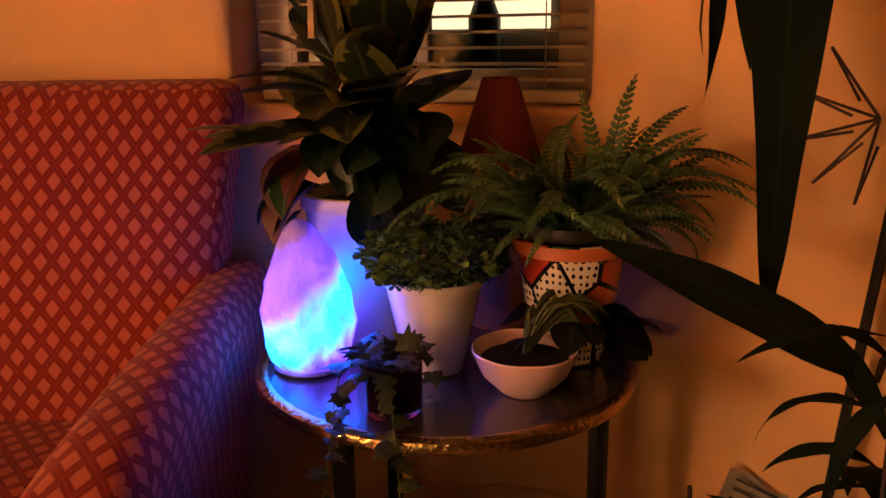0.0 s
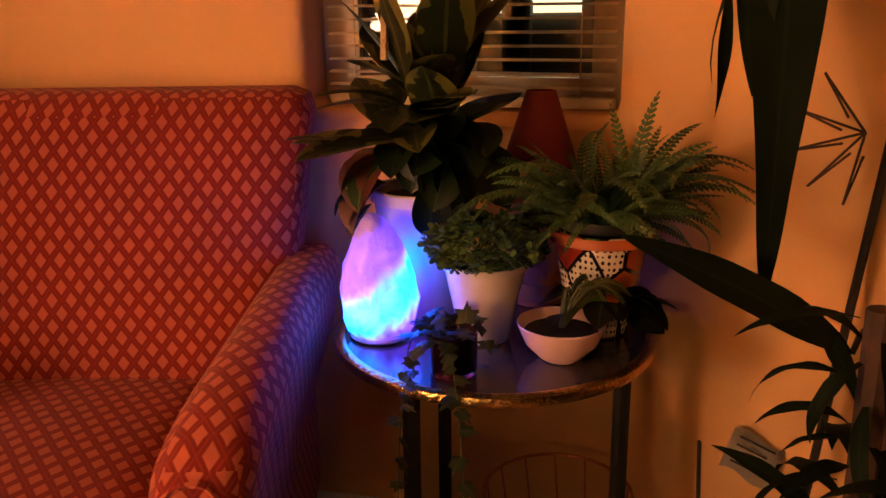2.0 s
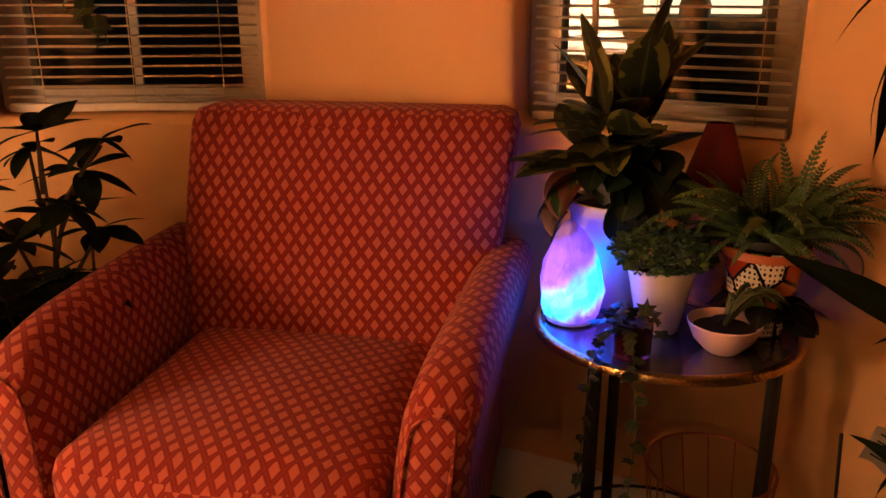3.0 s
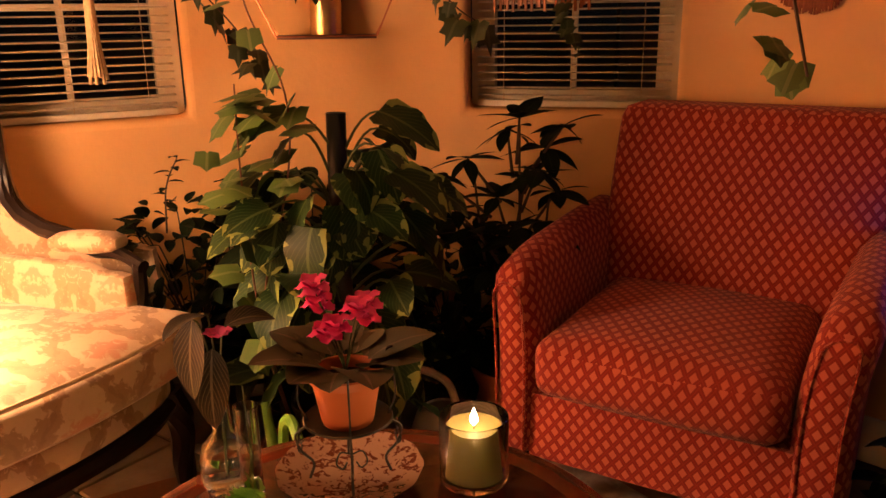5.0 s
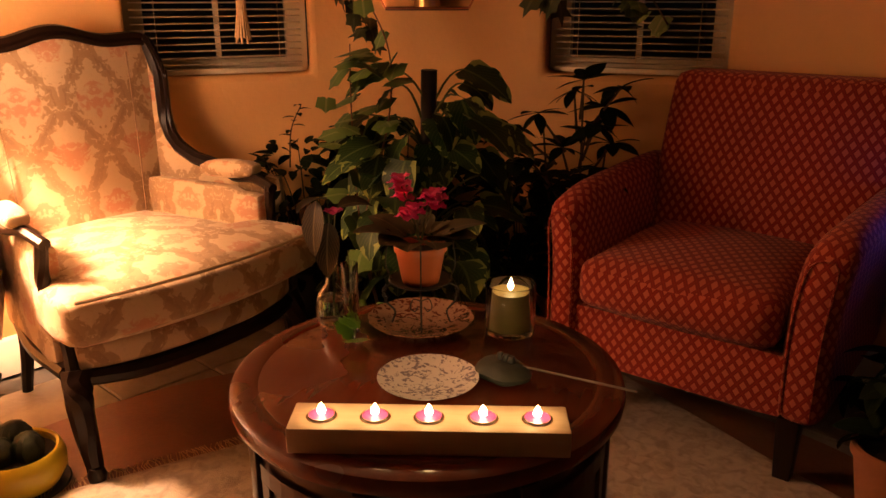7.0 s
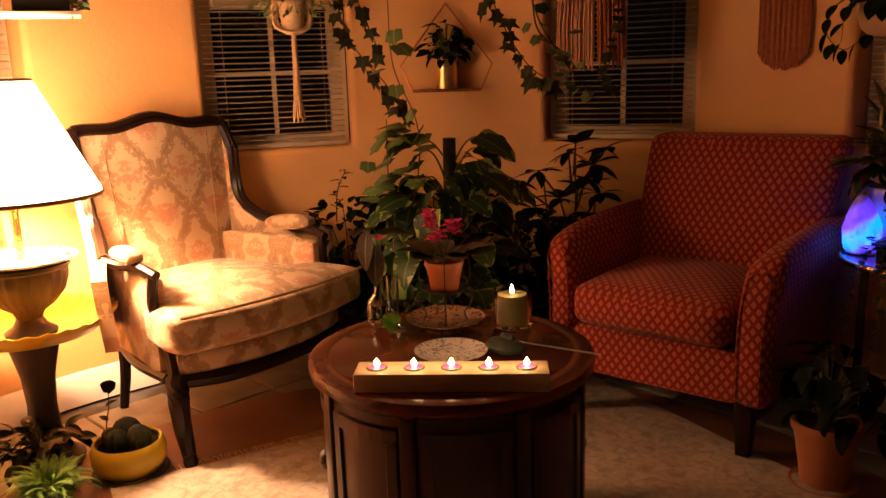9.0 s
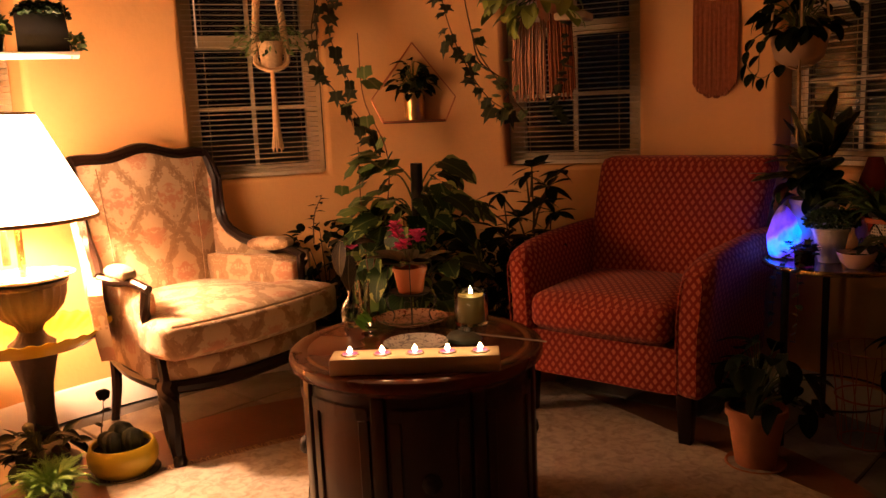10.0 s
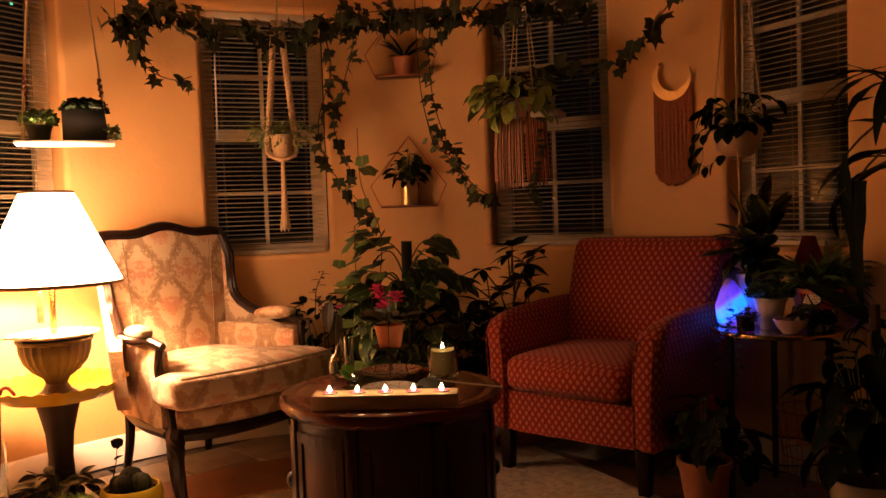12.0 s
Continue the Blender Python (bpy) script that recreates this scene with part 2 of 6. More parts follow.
M_iron = mat("black_iron", (0.012, 0.011, 0.010), (0.03, 0.024, 0.02), rough=0.5, metal=0.3, scale=40)
M_blind = mat("cream_blind_slat", (0.74, 0.66, 0.50), (0.66, 0.58, 0.43), rough=0.45, scale=20, bump=0, vary=0.06)
M_sash = mat("beige_window_frame", (0.62, 0.52, 0.36), (0.5, 0.41, 0.28), rough=0.5, scale=12)
M_glass = glass_mat("window_glass", (0.95, 0.97, 0.96))
M_clear = glass_mat("clear_glass", (0.92, 0.95, 0.93))
M_shade = mat("cream_lamp_shade", (0.8, 0.66, 0.42), (0.75, 0.6, 0.38), rough=0.9, scale=30, emit=(1.0, 0.545, 0.305), power=33.0)
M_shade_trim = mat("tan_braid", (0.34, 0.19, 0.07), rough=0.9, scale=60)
M_urn = mat("brown_stoneware", (0.060, 0.034, 0.019), (0.034, 0.020, 0.012), rough=0.6, scale=12, bump=0.4)
M_yellow = mat("yellow_glazed_ceramic", (0.72, 0.50, 0.03), (0.60, 0.38, 0.02), rough=0.22, scale=9, bump=0.08, coat=0.4)
M_ypot = mat("mustard_yellow_ceramic", (0.64, 0.50, 0.03), (0.54, 0.40, 0.025), rough=0.35, scale=7, bump=0.1)
M_terra = mat("terracotta", (0.52, 0.20, 0.09), (0.40, 0.14, 0.065), rough=0.8, scale=10, fine=60, bump=0.3)
M_orangepot = mat("orange_plastic_pot", (0.55, 0.15, 0.045), (0.45, 0.11, 0.035), rough=0.45, scale=6, bump=0.05)
M_ceramic = mat("white_ceramic", (0.78, 0.72, 0.64), (0.68, 0.6, 0.52), rough=0.25, scale=5, fine=40, bump=0.06, coat=0.3)
M_pinkbowl = mat("pale_pink_ceramic", (0.80, 0.56, 0.52), (0.72, 0.48, 0.45), rough=0.3, scale=8, bump=0.05, coat=0.3)
M_soil = mat("potting_soil", (0.025, 0.016, 0.010), (0.012, 0.008, 0.006), rough=1.0, scale=60, fine=200, bump=0.8)
M_rope = mat("cotton_rope", (0.66, 0.48, 0.27), (0.5, 0.34, 0.18), rough=0.95, scale=80, fine=300, bump=0.6)
M_fringe = mat("pink_beige_fringe", (0.55, 0.30, 0.20), (0.42, 0.21, 0.13), rough=0.95, scale=60, fine=300, bump=0.5, vary=0.15)
M_rust = mat("rust_fringe", (0.36, 0.12, 0.05), (0.25, 0.08, 0.03), rough=0.95, scale=60, fine=300, bump=0.5, vary=0.15)
M_bark = mat("brown_stem", (0.10, 0.055, 0.03), (0.05, 0.03, 0.018), rough=0.9, scale=30)
M_stem = mat("green_stem", (0.10, 0.13, 0.035), (0.06, 0.07, 0.02), rough=0.6, scale=30)
M_black = mat("black_planter", (0.012, 0.012, 0.011), (0.02, 0.018, 0.015), rough=0.5, scale=20)
M_redshade = mat("red_shade", (0.20, 0.011, 0.006), (0.14, 0.008, 0.005), rough=0.7, scale=12, bump=0.1)
M_wax = mat("green_candle_wax", (0.34, 0.26, 0.10), (0.27, 0.20, 0.075), rough=0.5, scale=9, bump=0.02)
M_pinkwax = mat("pink_tealight_wax", (0.70, 0.06, 0.20), (0.55, 0.04, 0.16), rough=0.35, scale=30, bump=0)
M_tin = mat("aluminium_cup", (0.8, 0.78, 0.75), (0.65, 0.62, 0.6), rough=0.3, metal=1.0, scale=30, bump=0)
M_flame = glow("candle_flame", (1.0, 0.70, 0.34), 40.0)
M_pink = mat("pink_petal", (0.88, 0.09, 0.36), (0.80, 0.06, 0.30), rough=0.6, scale=60, bump=0.05, vary=0.15)
M_stone = mat("dark_green_stone", (0.02, 0.028, 0.022), (0.045, 0.05, 0.04), rough=0.6, scale=25)
M_steel = mat("thin_steel", (0.5, 0.47, 0.42), rough=0.35, metal=1.0, scale=40, bump=0)
M_green_plastic = mat("lime_plastic", (0.17, 0.36, 0.05), (0.13, 0.29, 0.04), rough=0.4, scale=8, bump=0.03)
M_white_plastic = mat("white_plastic", (0.7, 0.66, 0.6), (0.6, 0.56, 0.5), rough=0.4, scale=8, bump=0.03)
M_paper = mat("printed_paper_tag", (0.55, 0.5, 0.42), (0.4, 0.36, 0.3), rough=0.8, scale=60)
M_cactus = mat("cactus_green", (0.016, 0.024, 0.010), (0.009, 0.014, 0.006), rough=0.7, scale=60, bump=0.5)
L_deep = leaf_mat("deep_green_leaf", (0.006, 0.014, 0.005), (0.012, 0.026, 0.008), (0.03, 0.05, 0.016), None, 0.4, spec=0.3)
L_var = leaf_mat("variegated_leaf", (0.008, 0.028, 0.006), (0.017, 0.046, 0.010), (0.09, 0.13, 0.04), (0.24, 0.29, 0.08), 0.5, 0.35, spec=0.22)
# Dark green taken down to near black, so shade sits in the leaf colour.
L_dark = leaf_mat("shade_darkened_leaf", (0.004, 0.008, 0.003), (0.008, 0.016, 0.005), (0.012, 0.022, 0.008), None, 0.65, spec=0.08)
L_ivy = leaf_mat("ivy_leaf", (0.014, 0.026, 0.008), (0.030, 0.045, 0.014), (0.06, 0.075, 0.035), None, 0.4)
L_lime = leaf_mat("lime_leaf", (0.32, 0.38, 0.07), (0.22, 0.29, 0.05), (0.30, 0.36, 0.10), None, 0.4)
L_fern = leaf_mat("fern_leaf", (0.075, 0.14, 0.035), (0.05, 0.10, 0.025), None, None, 0.5)
L_fresh = leaf_mat("fresh_green_leaf", (0.22, 0.40, 0.06), (0.14, 0.30, 0.04), None, None, 0.5)
L_clump = leaf_mat("small_green_leaf", (0.15, 0.25, 0.06), (0.09, 0.17, 0.04), None, None, 0.45)
L_violet = leaf_mat("olive_velvet_leaf", (0.095, 0.080, 0.035), (0.060, 0.055, 0.024), (0.17, 0.12, 0.07), None, 0.65)
L_prayer = leaf_mat("prayer_plant_leaf", (0.020, 0.016, 0.008), (0.030, 0.020, 0.010), (0.15, 0.12, 0.06), None, 0.5, 0.6, spec=0.15)
L_croton = leaf_mat("broad_olive_leaf", (0.020, 0.028, 0.008), (0.010, 0.016, 0.005), (0.07, 0.08, 0.03), (0.17, 0.165, 0.04), 0.4, spec=0.3)
L_redleaf = leaf_mat("dark_red_leaf", (0.10, 0.025, 0.012), (0.05, 0.014, 0.008), None, None, 0.5)

# ---- mesh helpers ----


def box_uv(bm):
    uv = bm.loops.layers.uv.verify()
    bm.normal_update()
    for f in bm.faces:
        n = f.normal
        k = max(range(3), key=lambda i: abs(n[i]))
        for lp in f.loops:
            c = lp.vert.co
            lp[uv].uv = (c.y, c.z) if k == 0 else (c.x, c.z) if k == 1 else (c.x, c.y)


def mesh_of(name, bm, smooth=True, uv=False):
    if uv:
        box_uv(bm)
    me = bpy.data.meshes.new(name)
    bmesh.ops.recalc_face_normals(bm, faces=bm.faces[:])
    bm.to_mesh(me)
    bm.free()
    if smooth:
        me.polygons.foreach_set("use_smooth", [True] * len(me.polygons))
        me.set_sharp_from_angle(angle=radians(42))
    return me


def part(name, bm, material, parent, label="", smooth=True, uv=False, m=None):
    me = bm if isinstance(bm, bpy.types.Mesh) else mesh_of(name, bm, smooth, uv)
    if not me.materials:
        me.materials.append(material)
    ob = new(name, me)
    ob.parent = parent
    if m is not None:
        ob.matrix_basis = m
    return tagged(ob, label)


def thing(name, m, label, category, group="", kind=""):
    ob = new(name)
    ob.empty_display_size = 0.05
    ob.matrix_basis = m
    return tagged(ob, label, category, group, kind)


def solo(name, bm, material, label, category, kind="", smooth=True, uv=False, m=None, group=""):
    ob = new(name, mesh_of(name, bm, smooth, uv))
    ob.data.materials.append(material)
    if m is not None:
        ob.matrix_basis = m
    return tagged(ob, label, category, group, kind)


def add_box(bm, lo, hi, bevel=0.0, seg=2, m=None):
    c = [(a + b) / 2 for a, b in zip(lo, hi)]
    s = [b - a for a, b in zip(lo, hi)]
    t = Matrix.Translation(c) @ Matrix.Diagonal((*s, 1))
    g = bmesh.ops.create_cube(bm, size=1, matrix=(m @ t) if m else t)
    if bevel:
        es = list({e for v in g["verts"] for e in v.link_edges})
        bmesh.ops.bevel(bm, geom=es, offset=bevel, segments=seg, profile=0.5, affect="EDGES")
    return bm


def box(lo, hi, bevel=0.0, seg=2):
    return add_box(bmesh.new(), lo, hi, bevel, seg)


def soft_box(lo, hi, r, cuts=12, puff=(0, 0, 0), shape=None):
    """A cushion: rounded box with bulging faces; shape(v) may move a vertex further."""
    bm = bmesh.new()
    bmesh.ops.create_cube(bm, size=2)
    bmesh.ops.subdivide_edges(bm, edges=bm.edges[:], cuts=cuts, use_grid_fill=True)
    c = Vector([(a + b) / 2 for a, b in zip(lo, hi)])
    h = Vector([(b - a) / 2 for a, b in zip(lo, hi)])
    for v in bm.verts:
        u = v.co.copy()
        p = Vector([u[i] * h[i] for i in range(3)])
        q = Vector([max(-(h[i] - r), min(h[i] - r, p[i])) for i in range(3)])
        d = p - q
        p = q + d.normalized() * r if d.length > 1e-6 else p
        for i in range(3):
            j, k = (i + 1) % 3, (i + 2) % 3
            p[i] += puff[i] * u[i] * (1 - u[j] ** 2) * (1 - u[k] ** 2)
        v.co = p + c
        if shape:
            v.co = shape(v.co)
    return bm


def add_lathe(bm, prof, seg=32, wave=None, m=None, a0=0.0, a1=2 * math.pi):
    """Turn (radius, z) pairs about z; closed where the radius is zero."""
    full = abs(a1 - a0 - 2 * math.pi) < 1e-6
    n = seg if full else seg + 1
    rings = []
    for i, (r, z) in enumerate(prof):
        if r < 1e-6:
            co = Vector((0, 0, z))
            rings.append([bm.verts.new(m @ co if m else co)])
            continue
        ring = []
        for k in range(n):
            a = a0 + (a1 - a0) * k / seg
            rr, zz = wave(r, z, a, i) if wave else (r, z)
            co = Vector((rr * math.cos(a), rr * math.sin(a), zz))
            ring.append(bm.verts.new(m @ co if m else co))
        rings.append(ring)
    for p, q in zip(rings, rings[1:]):
        for k in range(seg):
            k2 = (k + 1) % n
            if len(p) == 1 and len(q) == 1:
                continue
            if len(p) == 1:
                bm.faces.new((p[0], q[k], q[k2]))
            elif len(q) == 1:
                bm.faces.new((p[k], p[k2], q[0]))
            else:
                bm.faces.new((p[k], p[k2], q[k2], q[k]))
    return bm


def lathe(prof, seg=32, wave=None):
    return add_lathe(bmesh.new(), prof, seg, wave)


def lathe_arc(prof, seg, a0, a1):
    return add_lathe(bmesh.new(), prof, seg, None, None, a0, a1)


def add_tube(bm, pts, r, sides=6, r1=None, cap=True):
    pts = [Vector(p) for p in pts]
    r1 = r if r1 is None else r1
    prev = None
    up = Vector((0.31, 0.17, 0.93))
    for i, p in enumerate(pts):
        d = (pts[min(i + 1, len(pts) - 1)] - pts[max(i - 1, 0)]).normalized()
        x = d.cross(up)
        if x.length < 0.05:
            x = d.cross(Vector((1, 0, 0)))
        x.normalize()
        y = d.cross(x)
        rr = r + (r1 - r) * i / max(1, len(pts) - 1)
        ring = [bm.verts.new(p + (x * math.cos(a) + y * math.sin(a)) * rr) for a in (2 * math.pi * k / sides for k in range(sides))]
        if prev:
            for k in range(sides):
                bm.faces.new((prev[k], prev[(k + 1) % sides], ring[(k + 1) % sides], ring[k]))
        elif cap:
            bm.faces.new(ring[::-1])
        prev = ring
    if cap:
        bm.faces.new(prev)
    return bm


def tube(pts, r, sides=6, r1=None):
    return add_tube(bmesh.new(), pts, r, sides, r1)


def curve_pts(ctrl, n=10):
    """Smooth line through control points."""
    c = [Vector(p) for p in ctrl]
    c = [2 * c[0] - c[1]] + c + [2 * c[-1] - c[-2]]
    out = []
    for i in range(1, len(c) - 2):
        p0, p1, p2, p3 = c[i - 1:i + 3]
        for k in range(n):
            t = k / n
            out.append(0.5 * ((2 * p1) + (p2 - p0) * t + (2 * p0 - 5 * p1 + 4 * p2 - p3) * t * t + (3 * p1 - p0 - 3 * p2 + p3) * t ** 3))
    out.append(c[-2])
    return out


def polar(deg, r, z=0.0):
    a = radians(deg)
    return Vector((CX + r * math.cos(a), CY + r * math.sin(a), z))


# ---- the round room ----
SILL, HEAD, CEIL = 0.885, 2.07, 2.5
WINDOWS = [(193.0, 9.4), (154.3, 9.4), (109.5, 9.5), (73.3, 8.65)]
A0, A1 = 30.0, 250.0


def build_wall():
    cut = sorted({A0, A1, *[a + s * h for a, h in WINDOWS for s in (-1, 1)]})
    angles = []
    for p, q in zip(cut, cut[1:]):
        n = max(1, round((q - p) / 3.2))
        angles += [p + (q - p) * k / n for k in range(n)]
    angles.append(A1)
    zs = [0.0, 0.3, 0.6, SILL, 1.2, 1.5, 1.8, HEAD, 2.3, CEIL]
    bm = bmesh.new()
    vi = [[bm.verts.new(polar(a, R, z)) for z in zs] for a in angles]
    vo = [[bm.verts.new(polar(a, R + 0.17, z)) for z in zs] for a in angles]

    def hole(i, j):
        a, z = (angles[i] + angles[i + 1]) / 2, (zs[j] + zs[j + 1]) / 2
        return SILL < z < HEAD and any(abs(a - c) < h for c, h in WINDOWS)
    na, nz = len(angles) - 1, len(zs) - 1
    for i in range(na):
        for j in range(nz):
            if hole(i, j):
                continue
            bm.faces.new((vi[i][j], vi[i + 1][j], vi[i + 1][j + 1], vi[i][j + 1]))
            bm.faces.new((vo[i][j], vo[i][j + 1], vo[i + 1][j + 1], vo[i + 1][j]))
            for di, dj, e in ((-1, 0, ((i, j), (i, j + 1))), (1, 0, ((i + 1, j), (i + 1, j + 1))), (0, -1, ((i, j), (i + 1, j))), (0, 1, ((i, j + 1), (i + 1, j + 1)))):
                ii, jj = i + di, j + dj
                inside = 0 <= ii < na and 0 <= jj < nz
                if not inside or hole(ii, jj):
                    (p, q), (r, s) = e
                    bm.faces.new((vi[p][q], vi[r][s], vo[r][s], vo[p][q]))
    ob = solo("wall_round", bm, M_wall, "curved peach-orange plaster wall with deep window recesses", "wall", "structure")
    bv = ob.modifiers.new("rounded", "BEVEL")
    bv.width, bv.segments, bv.limit_method, bv.angle_limit = 0.022, 3, "ANGLE", radians(60)


build_wall()
P0, P1 = polar(A0, R), polar(A1, R)
XR, YB = 3.0, -4.0
solo("wall_right", box((P0.x, P0.y - 0.0, 0), (XR + 0.15, P0.y + 0.15, CEIL)), M_wall, "plain peach plaster wall", "wall", "structure")
# East, back and left walls are unseen; dark only to limit bounce.
solo("wall_east", box((XR, YB, 0), (XR + 0.15, P0.y - 0.003, CEIL)), M_unseen_wall, "plain unseen wall, kept dark to cut bounced light", "wall", "structure")
solo("wall_back", box((P1.x - 0.15, YB - 0.15, 0), (XR + 0.15, YB, CEIL)), M_unseen_wall, "plain unseen wall, kept dark to cut bounced light", "wall", "structure")
solo("wall_left", box((P1.x - 0.15, YB, 0), (P1.x, P1.y - 0.003, CEIL)), M_unseen_wall, "plain unseen wall, kept dark to cut bounced light", "wall", "structure")
solo("ceiling", box((-2.8, YB - 0.2, CEIL + 0.003), (XR + 0.2, 1.8, CEIL + 0.1)), M_ceil, "plain unseen ceiling, mid cream tone set for bounced light", "ceiling", "structure")
solo("floor", box((-2.8, YB - 0.2, -0.12), (XR + 0.2, 1.8, -0.012)), M_grout, "grey slate tile floor", "floor", "structure")

bb = bmesh.new()
prof = [(R - 0.003, 0.0), (R - 0.022, 0.0), (R - 0.022, 0.082), (R - 0.016, 0.090), (R - 0.016, 0.112), (R - 0.006, 0.124), (R - 0.003, 0.124)]
add_lathe(bb, prof, 80, None, Matrix.Translation((CX, CY, 0)), radians(A0 + 0.5), radians(A1 - 0.5))
solo("baseboard", bb, M_white, "white painted moulded baseboard along the round wall", "baseboard", "structure")


def window(k, ang, half):
    w = thing(f"window_{k}", pose(*polar(ang, R), 0, 0, ang - 90), "double-hung window with beige frame, night outside", "window", kind="structure")
    hw = R * math.sin(radians(half))
    y0, y1 = 0.085, 0.125
    fr = bmesh.new()
    add_box(fr, (-hw - 0.012, y0, SILL - 0.004), (-hw + 0.058, y1, HEAD + 0.004))
    add_box(fr, (hw - 0.058, y0, SILL - 0.004), (hw + 0.012, y1, HEAD + 0.004))
    add_box(fr, (-hw + 0.058, y0 + 0.001, SILL - 0.004), (hw - 0.058, y1 - 0.001, SILL + 0.05))
    add_box(fr, (-hw + 0.058, y0 + 0.001, HEAD - 0.05), (hw - 0.058, y1 - 0.001, HEAD + 0.004))
    part("window_frame", fr, M_sash, w)
    zm = 1.475
    part("mid_rail", box((-hw + 0.058, y0 - 0.006, zm - 0.03), (hw - 0.058, y1 - 0.004, zm + 0.03), 0.004), M_sash, w)
    for lo, hi in ((SILL + 0.05, zm - 0.03), (zm + 0.03, HEAD - 0.05)):
        pane = part("pane", box((-hw + 0.058, y0 + 0.018, lo), (hw - 0.058, y0 + 0.022, hi)), M_glass, w)
        mb = bmesh.new()
        add_box(mb, (-0.009, y0 + 0.004, lo), (0.009, y0 + 0.016, hi))
        zc = (lo + hi) / 2
        add_box(mb, (-hw + 0.058, y0 + 0.005, zc - 0.009), (-0.009, y0 + 0.015, zc + 0.009))
        add_box(mb, (0.009, y0 + 0.005, zc - 0.009), (hw - 0.058, y0 + 0.015, zc + 0.009))
        part("muntin", mb, M_sash, pane)


slat_bm = bmesh.new()
xs, ws = (-0.279, 0.279), [(-0.0125, -0.0010), (-0.006, 0.0008), (0.0, 0.0014), (0.006, 0.0008), (0.0125, -0.0010)]
top = [[slat_bm.verts.new((x, y, z + 0.0004)) for y, z in ws] for x in xs]
bot = [[slat_bm.verts.new((x, y, z - 0.0004)) for y, z in ws] for x in xs]
for k in range(4):
    slat_bm.faces.new((top[0][k], top[1][k], top[1][k + 1], top[0][k + 1]))
    slat_bm.faces.new((bot[0][k], bot[0][k + 1], bot[1][k + 1], bot[1][k]))
SLAT = mesh_of("slat", slat_bm)
SLAT.materials.append(M_blind)


def blind(ang, half):
    b = thing("window_blind", pose(*polar(ang, R), 0, 0, ang - 90), "cream horizontal slat blind, slats open, lowered to the sill", "blind", "window blinds")
    y, k = 0.058, (R * math.sin(radians(half)) - 0.013) / 0.281
    part("headrail", box((-0.281 * k, y - 0.018, HEAD - 0.035), (0.281 * k, y + 0.018, HEAD - 0.004), 0.003), M_blind, b)
    part("bottom_rail", box((-0.280 * k, y - 0.013, SILL + 0.003), (0.280 * k, y + 0.013, SILL + 0.022), 0.004), M_blind, b)
    rng = random.Random(ang)
    z = SILL + 0.037
    while z < HEAD - 0.045:
        part("slat", SLAT, M_blind, b, m=pose(0, y, z, 6 + rng.uniform(-2.5, 2.5), rng.uniform(-0.25, 0.25), 0) @ Matrix.Diagonal((k, 1, 1, 1)))
        z += 0.0222
    for x in (-0.2, 0.0, 0.2):
        part("ladder_cord", tube([(x, y - 0.0135, SILL + 0.02), (x, y - 0.0135, HEAD - 0.03)], 0.0011, 4), M_rope, b)
    part("tilt_wand", tube([(-0.225, y - 0.024, 1.45), (-0.22, y - 0.022, HEAD - 0.03)], 0.004, 6), M_white_plastic, b)


for k, (a, h) in enumerate(WINDOWS):
    window(k + 1, a, h)
    blind(a, h)

# night outside: a dark yard sheet, a lit neighbour house, small far lights
solo("ground", box((-60, -60, -0.5), (60, 60, -0.4)), mat("night_yard", (0.03, 0.035, 0.02), scale=3), "dark night yard", "ground", "structure")
nh = thing("neighbour_house", pose(0.15, 4.6, 0, 0, 0, 0), "dark neighbouring house with a lit porch window", "house")
part("wall", box((-2.2, 0.1, -0.4), (2.6, 0.3, 2.8)), mat("dark_siding", (0.10, 0.08, 0.06), scale=4), nh)
M_porch = glow("porch_light", (1.0, 0.78, 0.46), 0.95)
part("porch_window", box((-0.28, 0.06, 1.05), (0.36, 0.095, 1.75)), M_porch, nh, "brightly lit window")
M_silh = mat("dark_shrub", (0.004, 0.005, 0.003), scale=5)
for x, w, h in ((-0.05, 0.09, 1.30), (0.16, 0.08, 1.22), (0.30, 0.05, 1.28)):
    part("shrub", lathe([(0, h), (w * 0.4, h - 0.06), (w, h - 0.2), (w * 0.8, 0.3), (w * 0.3, -0.4), (0, -0.4)], 9), M_silh, nh)
sg = thing("shop_sign", pose(-1.9, 3.3, 1.28, 0, 0, 25), "small green and blue lit sign in the dark", "sign")
part("green_panel", box((-0.04, -0.01, -0.06), (0.05, 0.01, 0.04), 0.003), glow("green_light", (0.05, 0.5, 0.25), 0.6), sg)
part("post", tube([(0, 0.012, -1.70), (0, 0.012, 0.1)], 0.012, 6), M_silh, sg)
part("blue_panel", box((-0.02, -0.01, 0.045), (0.03, 0.01, 0.10), 0.003), glow("blue_light", (0.1, 0.3, 0.8), 0.6), sg)

fl_ = thing("far_street_lights", pose(0, 0, 0), "tiny green and white street lights far off in the dark", "street lights", kind="structure")
M_far = glow("far_light", (0.12, 0.8, 0.5), 2.2)
for x, y, z in ((-7.1, 0.85, 3.19), (-6.97, 1.16, 3.2), (-7.05, 1.3, 2.9), (-2.27, 6.17, 2.95), (-2.2, 6.2, 2.9), (-1.72, 6.39, 2.92), (-1.55, 6.51, 2.78), (-2.02, 6.3, 2.6)):
    part("light", lathe([(0, -0.016), (0.013, -0.008), (0.016, 0), (0.013, 0.008), (0, 0.016)], 8), M_far, fl_, m=pose(x, y, z))

# ---- red armchair ----


